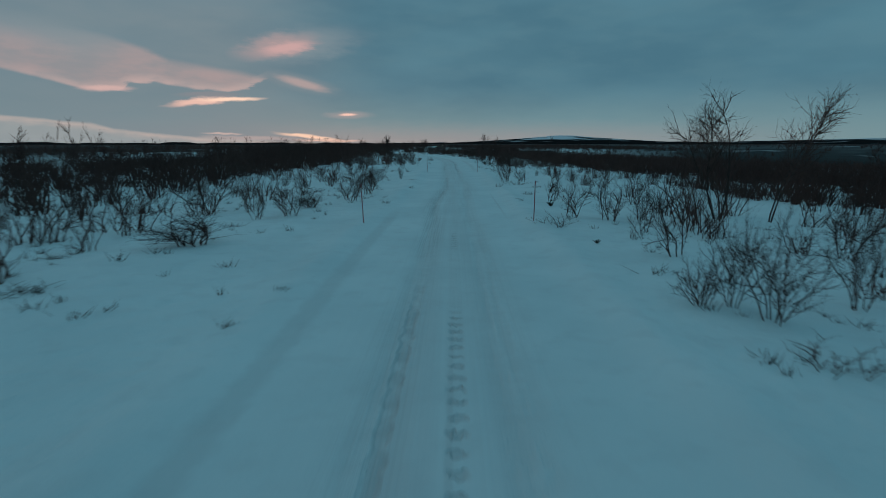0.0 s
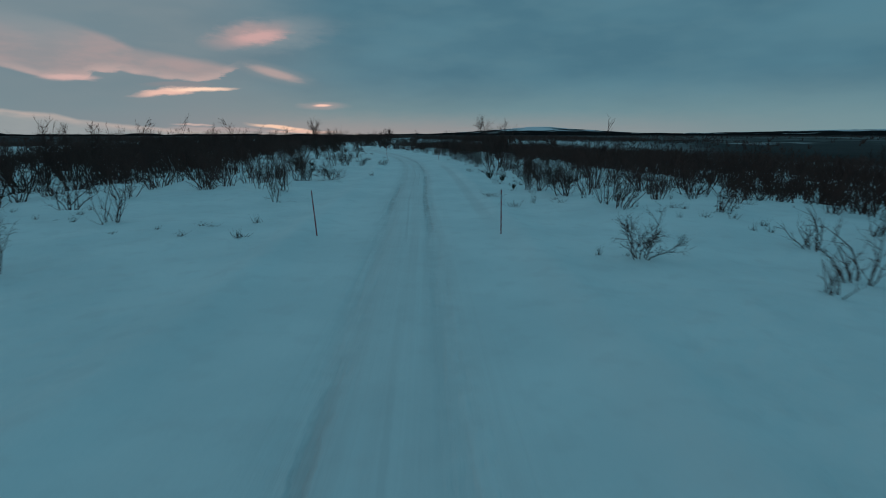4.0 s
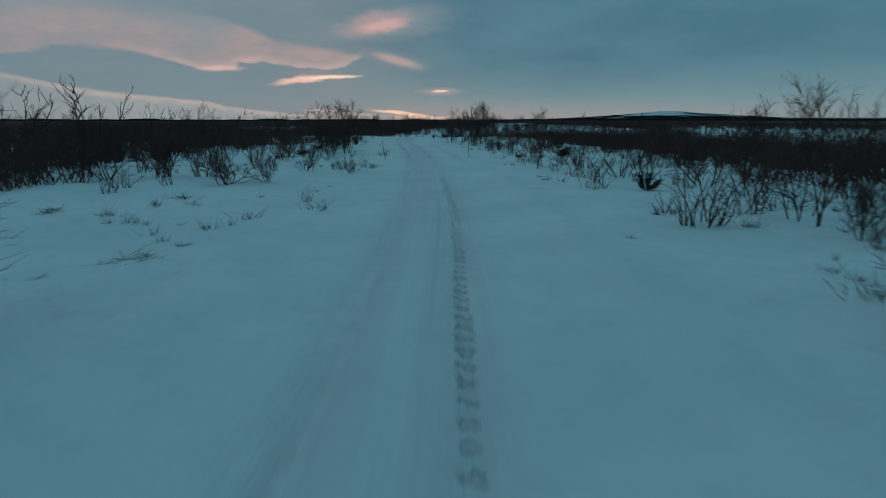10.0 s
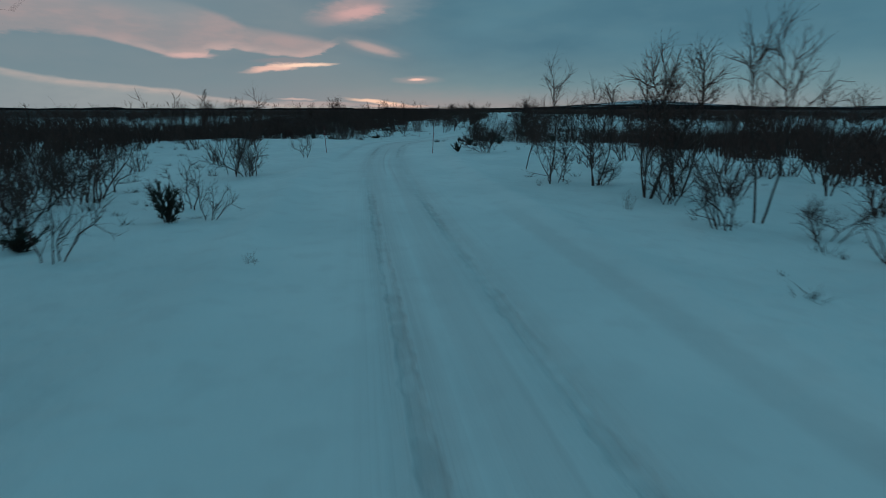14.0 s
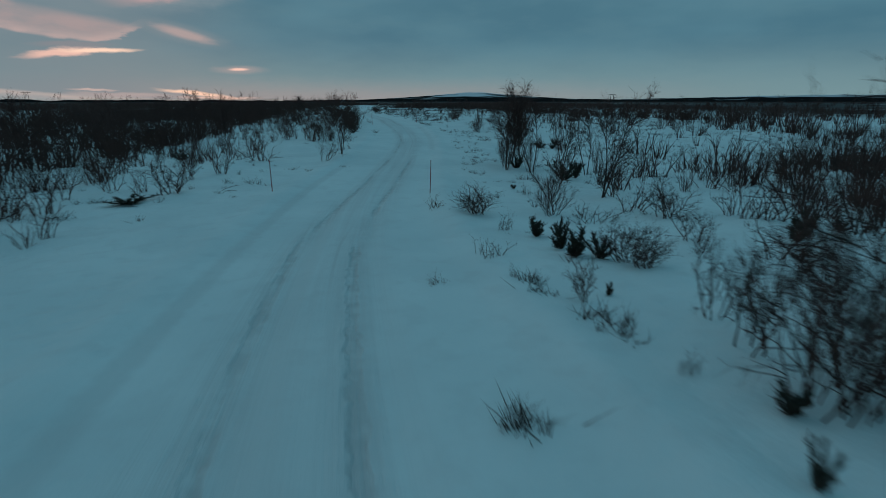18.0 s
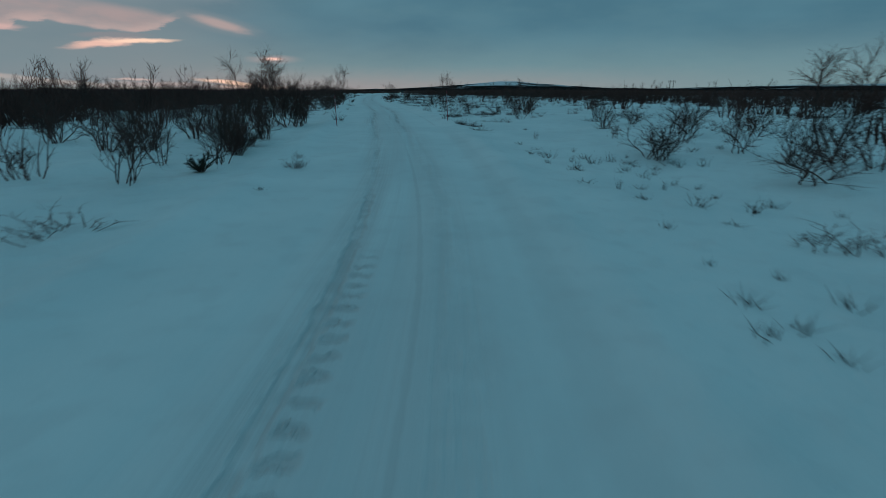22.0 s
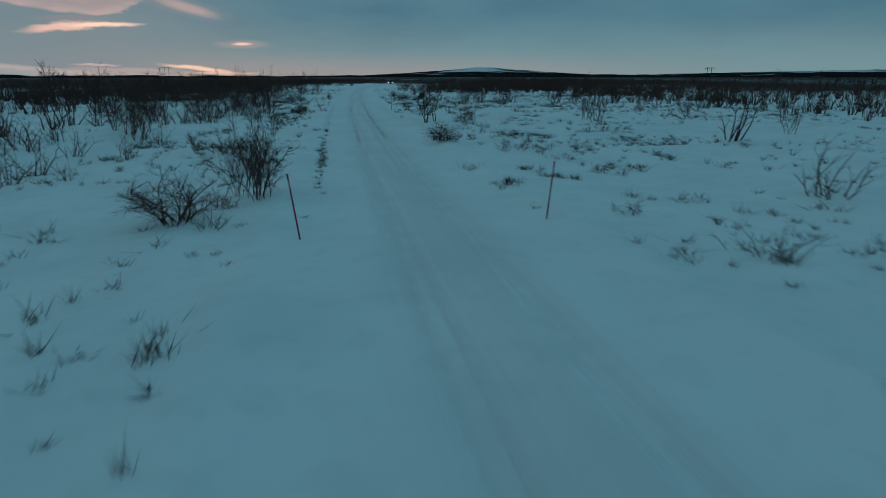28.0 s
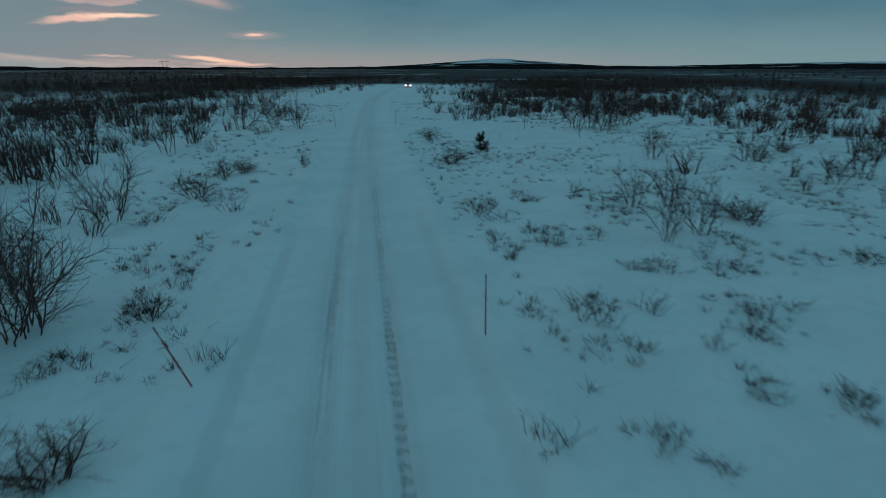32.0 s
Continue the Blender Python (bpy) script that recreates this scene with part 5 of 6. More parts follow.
low_shrub(-15.0, 199.3, 0.44, 0.20)
birch_shrub(-13.4, 199.6, 1.24, 0.69)
birch_shrub(-6.1, 199.9, 2.03, 1.66)
birch_shrub(-14.9, 200.8, 0.85, 0.35)
juniper(-14.3, 201.1, 0.27, 0.20)
juniper(-1.7, 202.3, 0.47, 1.60)
juniper(-7.2, 204.4, 0.52, 0.89)
juniper(-6.4, 205.0, 0.72, 0.93)
juniper(-5.2, 205.1, 0.51, 0.63)
birch_shrub(-32.3, 206.1, 1.64, 2.15)
birch_shrub(-29.6, 209.8, 1.92, 2.52)
birch_tree(-29.8, 209.8, 4.90, 2.24)
juniper(-31.2, 210.0, 0.42, 1.60)
birch_tree(-31.2, 210.0, 4.90, 2.24)
birch_shrub(-0.1, 210.3, 1.62, 1.10)
heath_tuft(-28.5, 212.2, 0.35, 1.13)
birch_shrub(4.4, 213.1, 2.25, 1.54)
birch_shrub(-10.6, 213.3, 1.20, 1.47)
birch_shrub(-1.6, 213.7, 1.85, 1.52)
low_shrub(-11.3, 214.2, 0.56, 0.56)
birch_shrub(-9.6, 215.2, 1.85, 1.01)
juniper(-11.5, 215.4, 0.23, 0.38)
birch_shrub(-30.0, 215.7, 2.15, 1.77)
birch_shrub(-5.7, 216.7, 1.07, 0.72)
juniper(-8.3, 217.4, 1.10, 1.45)
birch_shrub(3.8, 218.1, 2.09, 1.85)
juniper(-7.2, 218.4, 1.03, 0.81)
low_shrub(-23.2, 218.5, 0.37, 0.59)
birch_shrub(6.9, 219.1, 2.20, 1.95)
birch_tree(-6.1, 219.5, 3.73, 2.08)
birch_shrub(-26.2, 219.7, 1.78, 0.91)
heath_tuft(-12.2, 220.8, 0.25, 0.29)
birch_tree(-6.3, 222.4, 3.88, 1.71)
heath_tuft(-21.8, 223.6, 0.19, 0.56)
birch_tree(-8.5, 223.8, 4.36, 1.46)
low_shrub(-25.8, 224.1, 0.78, 0.59)
birch_tree(-8.7, 224.9, 5.11, 1.53)
juniper(-28.8, 227.8, 0.55, 1.35)
fallen_branch(-10.7, 228.7, 0.20, 0.40)
heath_tuft(-23.3, 229.2, 0.17, 1.14)
low_shrub(-25.3, 229.8, 0.75, 1.27)
low_shrub(-7.1, 230.8, 0.68, 1.45)
low_shrub(-25.1, 232.7, 0.51, 1.03)
low_shrub(-18.6, 233.7, 0.59, 0.29)
low_shrub(-19.0, 233.8, 0.34, 0.20)
heath_tuft(-19.2, 233.8, 0.20, 0.29)
juniper(-2.2, 234.2, 0.57, 0.86)
juniper(-1.0, 236.5, 0.66, 1.01)
low_shrub(-4.1, 236.7, 0.72, 1.63)
heath_tuft(-4.6, 238.0, 0.35, 1.05)
low_shrub(-18.5, 240.8, 0.66, 0.67)
low_shrub(-19.0, 240.9, 0.50, 0.34)
low_shrub(-20.2, 241.2, 0.99, 0.84)
birch_shrub(-21.0, 241.4, 1.47, 1.01)
birch_tree(4.8, 242.9, 3.05, 1.48)
birch_tree(11.0, 244.2, 5.60, 1.66)
heath_tuft(-7.6, 245.4, 0.19, 0.31)
birch_tree(2.3, 246.4, 3.89, 2.49)
heath_tuft(-16.0, 246.7, 0.13, 0.19)
birch_shrub(9.7, 248.1, 2.10, 1.88)
birch_shrub(0.1, 248.6, 1.70, 1.76)
birch_tree(-0.2, 248.7, 3.33, 2.05)
low_shrub(-15.7, 249.7, 0.29, 0.42)
birch_shrub(-22.9, 249.7, 0.60, 1.20)
low_shrub(-15.7, 250.0, 0.36, 0.83)
birch_shrub(-1.6, 250.9, 1.51, 1.56)
low_shrub(-8.0, 251.4, 0.18, 0.34)
birch_shrub(-18.3, 253.2, 1.51, 1.43)
birch_shrub(-18.3, 254.3, 1.49, 1.51)
birch_shrub(-24.7, 255.2, 1.58, 1.63)
birch_shrub(2.6, 255.6, 1.41, 1.70)
birch_shrub(-3.6, 255.7, 0.67, 0.55)
birch_shrub(-20.2, 255.9, 1.62, 1.42)
low_shrub(-6.7, 256.6, 0.49, 0.20)
birch_shrub(-18.1, 259.0, 1.60, 0.89)
heath_tuft(-8.5, 259.8, 0.23, 0.92)
heath_tuft(-2.2, 260.0, 0.31, 1.07)
heath_tuft(-6.0, 260.8, 0.16, 0.33)
low_shrub(-0.0, 261.5, 0.83, 1.01)
birch_shrub(-24.5, 261.6, 1.57, 1.79)
heath_tuft(-8.1, 262.0, 0.17, 0.51)
birch_shrub(-20.3, 262.4, 2.22, 1.66)
birch_shrub(-19.3, 262.4, 2.05, 1.66)
low_shrub(-8.5, 262.4, 0.29, 0.48)
birch_shrub(-17.5, 262.6, 2.14, 2.71)
low_shrub(-8.7, 262.9, 0.39, 0.37)
birch_shrub(-17.3, 263.1, 1.68, 1.25)
birch_shrub(-18.2, 263.5, 2.62, 2.35)
heath_tuft(-1.2, 263.8, 0.29, 0.96)
birch_shrub(-0.7, 264.5, 1.73, 0.99)
birch_shrub(-17.3, 264.6, 1.36, 0.94)
birch_tree(-19.9, 264.6, 3.80, 1.42)
low_shrub(-5.9, 264.7, 0.27, 0.52)
birch_shrub(-17.2, 264.8, 1.58, 0.53)
low_shrub(-6.3, 265.3, 0.34, 0.66)
heath_tuft(-6.9, 265.9, 0.16, 0.61)
birch_shrub(-25.1, 266.8, 1.80, 1.17)
birch_shrub(-4.4, 267.6, 0.91, 1.25)
birch_tree(-20.0, 270.4, 4.26, 1.34)
heath_tuft(-7.4, 270.8, 0.23, 0.91)
low_shrub(-4.1, 271.4, 0.31, 0.61)
birch_shrub(-21.9, 271.5, 1.77, 1.10)
birch_shrub(-19.7, 271.9, 1.86, 1.46)
birch_shrub(-27.5, 271.9, 2.08, 2.16)
heath_tuft(-8.9, 272.1, 0.14, 0.13)
birch_shrub(-18.4, 273.4, 1.43, 1.18)
low_shrub(-7.8, 273.9, 0.30, 0.49)
low_shrub(1.5, 274.2, 0.58, 1.19)
low_shrub(-4.9, 277.1, 0.34, 1.01)
birch_shrub(-1.3, 277.5, 2.21, 2.31)
birch_shrub(-36.6, 279.8, 2.77, 3.20)
birch_shrub(-20.7, 281.0, 1.68, 1.81)
birch_shrub(-32.3, 282.1, 2.64, 2.15)
low_shrub(-26.1, 282.5, 0.90, 0.92)
heath_tuft(-15.9, 283.8, 0.24, 0.30)
heath_tuft(-1.2, 284.3, 0.15, 0.92)
heath_tuft(-6.2, 285.7, 0.06, 0.53)
birch_shrub(-40.0, 287.0, 3.17, 3.34)
birch_shrub(-0.3, 288.1, 1.19, 1.33)
low_shrub(0.8, 288.5, 0.66, 1.13)
birch_shrub(-30.9, 290.0, 2.28, 1.85)
birch_shrub(0.6, 290.3, 0.95, 0.35)
low_shrub(-3.0, 291.2, 0.41, 1.17)
birch_shrub(-28.4, 291.6, 2.66, 2.39)
birch_tree(-17.8, 292.5, 3.19, 1.46)
birch_shrub(10.2, 292.8, 1.01, 1.04)
heath_tuft(-5.8, 293.3, 0.18, 1.11)
birch_shrub(-17.5, 294.1, 1.05, 1.07)
birch_shrub(-20.9, 295.1, 1.26, 1.11)
heath_tuft(-9.7, 296.3, 0.25, 0.32)
heath_tuft(-7.6, 296.6, 0.32, 1.20)
heath_tuft(-16.3, 296.8, 0.31, 0.83)
birch_shrub(-0.1, 296.8, 1.50, 1.09)
birch_tree(-26.6, 298.8, 3.82, 1.73)
heath_tuft(-4.2, 300.4, 0.30, 0.78)
birch_shrub(3.2, 300.9, 2.60, 2.18)
birch_shrub(-24.3, 301.6, 3.48, 2.22)
low_shrub(-9.9, 301.9, 0.52, 0.94)
birch_shrub(-2.7, 303.1, 1.12, 1.44)
birch_tree(-27.6, 303.2, 4.11, 2.33)
birch_shrub(4.9, 303.5, 2.86, 1.88)
low_shrub(10.5, 303.9, 0.91, 0.63)
birch_tree(-27.8, 304.6, 3.34, 1.64)
low_shrub(-8.3, 306.1, 0.61, 1.25)
birch_shrub(-29.5, 307.7, 3.48, 3.40)
birch_shrub(-28.0, 307.7, 3.60, 2.75)
# from here, tufts at x near -17 stand in for dark, shadowed snow clods
heath_tuft(-16.9, 310.2, 0.09, 0.12)
low_shrub(-6.7, 310.9, 0.34, 0.74)
heath_tuft(-7.6, 311.1, 0.22, 0.32)
heath_tuft(-8.0, 311.5, 0.34, 0.44)
heath_tuft(-16.6, 312.8, 0.14, 0.12)
heath_tuft(-16.8, 314.2, 0.25, 0.12)
heath_tuft(-8.9, 314.3, 0.15, 0.27)
heath_tuft(-9.5, 314.5, 0.20, 0.53)
low_shrub(-18.2, 315.4, 0.27, 0.20)
low_shrub(-6.1, 315.6, 0.34, 0.64)
heath_tuft(-16.8, 315.7, 0.17, 0.12)
low_shrub(-6.8, 316.0, 0.35, 0.66)
heath_tuft(-16.8, 316.3, 0.20, 0.15)
heath_tuft(-4.7, 316.9, 0.26, 0.61)
heath_tuft(-16.9, 317.3, 0.24, 0.16)
heath_tuft(-18.4, 318.0, 0.17, 0.32)
heath_tuft(-17.0, 318.3, 0.27, 0.20)
low_shrub(-7.2, 318.5, 0.28, 1.07)
heath_tuft(-19.0, 318.7, 0.18, 0.45)
heath_tuft(-16.9, 318.9, 0.23, 0.26)
heath_tuft(-17.0, 320.7, 0.26, 0.30)
low_shrub(-8.7, 320.8, 0.63, 1.39)
low_shrub(-5.2, 321.4, 0.34, 1.00)
low_shrub(-20.8, 321.4, 0.70, 1.64)
birch_shrub(-22.1, 321.4, 0.83, 0.54)
heath_tuft(-17.1, 321.9, 0.31, 0.27)
low_shrub(-20.5, 322.6, 0.54, 0.90)
low_shrub(-8.5, 322.7, 0.54, 0.31)
low_shrub(-9.6, 322.9, 0.23, 0.38)
low_shrub(-21.4, 323.0, 0.70, 1.36)
heath_tuft(-22.2, 323.1, 0.31, 0.60)
heath_tuft(-17.1, 323.7, 0.35, 0.27)
low_shrub(-7.5, 323.9, 0.21, 0.55)
birch_shrub(8.5, 324.2, 1.56, 1.07)
low_shrub(-1.0, 324.7, 0.42, 0.83)
heath_tuft(-17.1, 324.8, 0.23, 0.20)
low_shrub(-6.5, 324.9, 0.29, 0.31)
low_shrub(-8.5, 325.0, 0.23, 0.30)
heath_tuft(-7.2, 326.1, 0.25, 0.68)
heath_tuft(-5.4, 326.3, 0.20, 0.96)
low_shrub(-7.4, 326.4, 0.51, 1.04)
heath_tuft(-3.3, 326.6, 0.28, 0.26)
heath_tuft(-17.4, 326.9, 0.20, 0.28)
low_shrub(-8.3, 328.1, 0.70, 0.52)
heath_tuft(-7.4, 328.2, 0.22, 0.54)
low_shrub(-2.1, 328.3, 0.24, 1.18)
heath_tuft(-21.2, 328.4, 0.18, 0.31)
birch_shrub(-20.0, 328.9, 1.99, 0.96)
heath_tuft(-21.0, 329.0, 0.18, 0.33)
heath_tuft(-5.9, 329.4, 0.24, 0.75)
birch_tree(12.8, 329.8, 3.30, 1.74)
heath_tuft(-4.0, 330.2, 0.20, 0.65)
heath_tuft(2.0, 330.8, 0.28, 0.54)
birch_shrub(-28.9, 330.9, 2.07, 1.60)
heath_tuft(-17.8, 330.9, 0.29, 0.48)
heath_tuft(-10.3, 331.6, 0.26, 0.48)
heath_tuft(-2.1, 333.1, 0.30, 0.78)
heath_tuft(-4.0, 333.2, 0.35, 0.86)
heath_tuft(-20.5, 333.3, 0.33, 1.20)
low_shrub(-6.6, 333.7, 0.45, 0.76)
low_shrub(-8.1, 333.9, 0.44, 0.56)
birch_shrub(8.6, 334.0, 1.87, 1.93)
low_shrub(-7.0, 334.2, 0.35, 0.59)
low_shrub(-5.1, 334.6, 0.49, 0.75)
heath_tuft(-19.7, 335.7, 0.26, 0.25)
low_shrub(-7.2, 335.9, 0.77, 1.04)
low_shrub(-4.3, 335.9, 0.41, 0.74)
heath_tuft(-19.4, 336.2, 0.27, 0.18)
low_shrub(-8.2, 336.6, 0.54, 0.60)
low_shrub(-7.4, 336.7, 0.94, 1.23)
heath_tuft(-19.4, 336.9, 0.17, 0.19)
heath_tuft(-20.4, 337.1, 0.14, 0.19)
low_shrub(-3.5, 337.8, 0.39, 0.86)
heath_tuft(-1.3, 338.9, 0.26, 1.20)
low_shrub(-6.7, 339.3, 0.57, 1.06)
low_shrub(-20.7, 340.9, 0.59, 0.67)
low_shrub(-21.5, 341.0, 0.58, 1.06)
birch_shrub(-29.8, 341.0, 3.17, 2.53)
heath_tuft(-1.1, 341.8, 0.35, 0.94)
birch_shrub(-27.0, 342.2, 3.04, 3.00)
low_shrub(-4.7, 342.4, 0.39, 0.74)
low_shrub(-5.7, 342.9, 0.40, 0.94)
birch_shrub(-27.5, 343.7, 2.35, 2.43)
heath_tuft(-9.0, 344.2, 0.28, 0.56)
low_shrub(-9.7, 344.8, 0.47, 0.39)
low_shrub(-5.4, 345.0, 0.38, 0.42)
birch_shrub(17.3, 345.1, 2.44, 1.80)
heath_tuft(-10.2, 345.4, 0.10, 0.21)
low_shrub(-5.2, 345.5, 0.64, 0.67)
low_shrub(0.1, 345.5, 0.35, 0.69)
low_shrub(-7.0, 345.9, 0.39, 0.57)
heath_tuft(0.1, 346.9, 0.30, 0.97)
low_shrub(-8.9, 347.4, 0.29, 0.50)
birch_shrub(12.7, 347.5, 2.23, 1.86)
low_shrub(-6.7, 347.7, 0.59, 0.53)
low_shrub(-5.2, 347.7, 0.30, 0.54)
low_shrub(-8.3, 347.9, 0.37, 0.53)
low_shrub(-5.5, 348.1, 0.76, 0.69)
birch_shrub(-25.1, 348.4, 3.15, 2.38)
birch_shrub(-26.4, 348.4, 3.59, 3.40)
heath_tuft(-10.1, 348.6, 0.30, 0.27)
low_shrub(-18.2, 348.7, 0.56, 0.75)
low_shrub(-4.5, 349.1, 0.49, 0.90)
low_shrub(-22.0, 349.2, 0.42, 0.99)
low_shrub(-8.9, 349.3, 0.79, 1.01)
low_shrub(-3.4, 349.3, 0.34, 0.92)
low_shrub(-7.3, 349.6, 0.65, 0.90)
low_shrub(-21.4, 349.6, 0.44, 0.52)
low_shrub(-9.1, 350.3, 0.42, 0.93)
low_shrub(-20.4, 351.5, 0.81, 0.90)
low_shrub(1.7, 352.0, 0.60, 1.32)
low_shrub(-2.9, 352.2, 0.49, 0.73)
low_shrub(-5.3, 352.4, 0.58, 1.27)
birch_shrub(-38.8, 352.8, 3.58, 3.40)
low_shrub(-3.4, 353.3, 0.61, 0.58)
low_shrub(-20.1, 353.4, 0.27, 0.51)
low_shrub(-9.9, 354.3, 0.71, 0.58)
birch_shrub(18.4, 354.3, 2.80, 2.87)
birch_shrub(25.7, 354.8, 2.30, 2.86)
low_shrub(-21.9, 355.0, 0.58, 0.55)
low_shrub(-7.9, 355.2, 0.75, 0.82)
heath_tuft(-22.8, 355.7, 0.35, 0.75)
low_shrub(-5.7, 357.0, 0.35, 0.91)
low_shrub(-18.1, 358.4, 0.35, 0.22)
low_shrub(-9.1, 359.1, 0.50, 1.22)
birch_shrub(-0.9, 359.5, 2.14, 1.68)
birch_shrub(-2.6, 359.8, 2.14, 1.68)
low_shrub(-9.6, 360.3, 0.78, 1.53)
low_shrub(-3.2, 361.3, 0.56, 1.80)
low_shrub(-23.8, 361.3, 0.50, 1.46)
low_shrub(-20.7, 362.3, 0.79, 1.03)
heath_tuft(-6.6, 362.4, 0.35, 1.20)
heath_tuft(-18.2, 363.0, 0.33, 0.27)
birch_shrub(12.5, 364.4, 1.64, 1.98)
birch_shrub(14.9, 364.9, 3.60, 2.03)
low_shrub(-23.1, 365.4, 1.01, 1.80)
birch_shrub(13.6, 365.6, 1.87, 1.71)
birch_shrub(19.0, 365.6, 2.74, 2.84)
birch_shrub(24.2, 366.3, 2.85, 2.46)
birch_shrub(-37.7, 366.6, 3.60, 3.40)
heath_tuft(-20.9, 368.6, 0.35, 0.64)
birch_shrub(-33.6, 369.4, 3.60, 2.80)
birch_shrub(-32.4, 370.7, 3.60, 2.93)
low_shrub(12.8, 371.2, 1.18, 1.20)
birch_shrub(11.9, 371.4, 1.99, 1.54)
low_shrub(-23.1, 371.4, 1.04, 1.80)
low_shrub(-22.2, 372.2, 0.89, 1.42)
low_shrub(-18.5, 372.6, 0.91, 0.73)
birch_shrub(14.2, 372.8, 1.72, 1.25)
low_shrub(-8.7, 373.3, 0.96, 1.80)
birch_shrub(6.4, 373.9, 2.52, 1.67)
low_shrub(17.5, 374.5, 1.08, 1.76)
juniper(-5.2, 379.4, 0.90, 1.36)
birch_shrub(-29.6, 381.5, 3.60, 2.19)
birch_shrub(-36.6, 382.5, 3.60, 3.07)
juniper(-4.3, 384.4, 0.99, 1.60)
low_shrub(-8.8, 385.1, 0.99, 1.80)
birch_shrub(-28.8, 385.2, 3.23, 2.39)
birch_shrub(-29.1, 386.2, 3.60, 2.68)
birch_shrub(9.5, 388.9, 3.31, 3.40)
heath_tuft(-9.2, 390.4, 0.35, 1.20)
birch_shrub(11.7, 392.2, 3.60, 3.40)
birch_shrub(9.6, 392.5, 3.60, 3.05)
birch_shrub(8.1, 392.8, 3.60, 3.05)
birch_shrub(-37.1, 393.5, 3.60, 3.29)
birch_shrub(14.0, 393.6, 3.60, 3.14)
birch_shrub(-21.3, 396.1, 3.60, 2.99)
birch_shrub(-24.1, 399.3, 3.60, 3.40)
birch_shrub(-27.8, 399.8, 3.60, 3.40)
birch_tree(11.8, 22.3, 5.60, 2.50)
birch_tree(13.9, 22.0, 5.60, 2.70)


for kinds in (SHRUBS, TALL, SPARSE, BUSHY, TREES, SAPLINGS, LOWS, TUFTS, JUNIPERS, FALLEN):
    for k, src in enumerate(kinds):
        if src.name not in USED:
            plant([src], -30.0 - 3 * k, 90.0 + 11 * k, 1.2, 0.9)


# heath tufts put in for the shadowed snow clods on the left road edge
verge = random.Random(77)
for y in (313.6, 315.2, 316.4, 317.3, 317.9, 318.5, 319.0, 319.6, 320.2, 320.9, 321.5, 322.4, 323.6, 325.1, 326.4, 328.0, 330.4, 330.9, 331.3, 336.5):
    x = float(road_x(y)) - 2.48 + verge.gauss(0, 0.05)
    heath_tuft(x, y, verge.uniform(0.12, 0.26), verge.uniform(0.20, 0.34))
    if y > 317 and y < 323 or y > 330 and y < 332:
        heath_tuft(x + verge.gauss(0, 0.06), y + 0.2, verge.uniform(0.12, 0.28), verge.uniform(0.20, 0.32))


# ---- the thicket farther off ----
def wild_template(seed, stems, fat, steps=3, twigs=4):
    """A rough shrub for the thickets, of height 1."""
    rng = random.Random(seed)
    wood = Wood()
    for k in range(stems):
        a, lean = rng.uniform(0, 6.283), rng.uniform(0.0, 0.60)
        r = rng.uniform(0.02, 0.24)
        p = Vector((math.cos(a) * r, math.sin(a) * r, -0.08))
        main = grow(p, Vector((math.cos(a) * lean, math.sin(a) * lean, 1)), rng.uniform(0.5, 1.05), 0.22, steps, rng, 0.02)
        wood.limb(main, thin(0.0125 * fat, 0.0045 * fat, steps + 1))
        for _ in range(twigs):
            i = rng.randint(0, steps - 1)
            q = main[i].lerp(main[i + 1], 0.15 + 0.8 * rng.random())
            d = side_way((main[i + 1] - main[i]).normalized(), rng.uniform(0.7, 1.4), rng)
            e = q + (d + Vector((0, 0, 0.25))).normalized() * rng.uniform(0.14, 0.40)
            wood.limb([q, e], [0.0052 * fat, 0.0016 * fat])
            if steps > 2:
                for _ in range(2):
                    st = q.lerp(e, rng.uniform(0.3, 0.95))
                    wood.limb([st, st + (side_way(d, 0.9, rng) + Vector((0, 0, 0.2))).normalized() * rng.uniform(0.07, 0.17)], [0.0034 * fat, 0.001 * fat])
    v = np.array([tuple(p) for p in wood.v])
    tri = []
    for f in wood.f:
        tri.append(f[:3])
        if len(f) == 4:
            tri.append((f[0], f[2], f[3]))
    return v, np.array(tri)


def edge_of(x, y):
    """How far from the road's middle the scrub begins."""
    u = x - road_x(y)
    left = np.interp(y, [0, 30, 60, 92, 98, 118, 128, 150, 180, 215, 250, 300, 318, 345, 420], [10, 8.5, 8, 8.5, 13, 13, 8.5, 8, 8, 7.5, 7, 8, 10, 11, 8])
    right = np.interp(y, [0, 30, 60, 100, 130, 160, 200, 215, 240, 420], [7.5, 9.5, 7.5, 5.8, 6.2, 6.8, 8.0, 10, 12, 9])
    return np.where(u < 0, left, right)


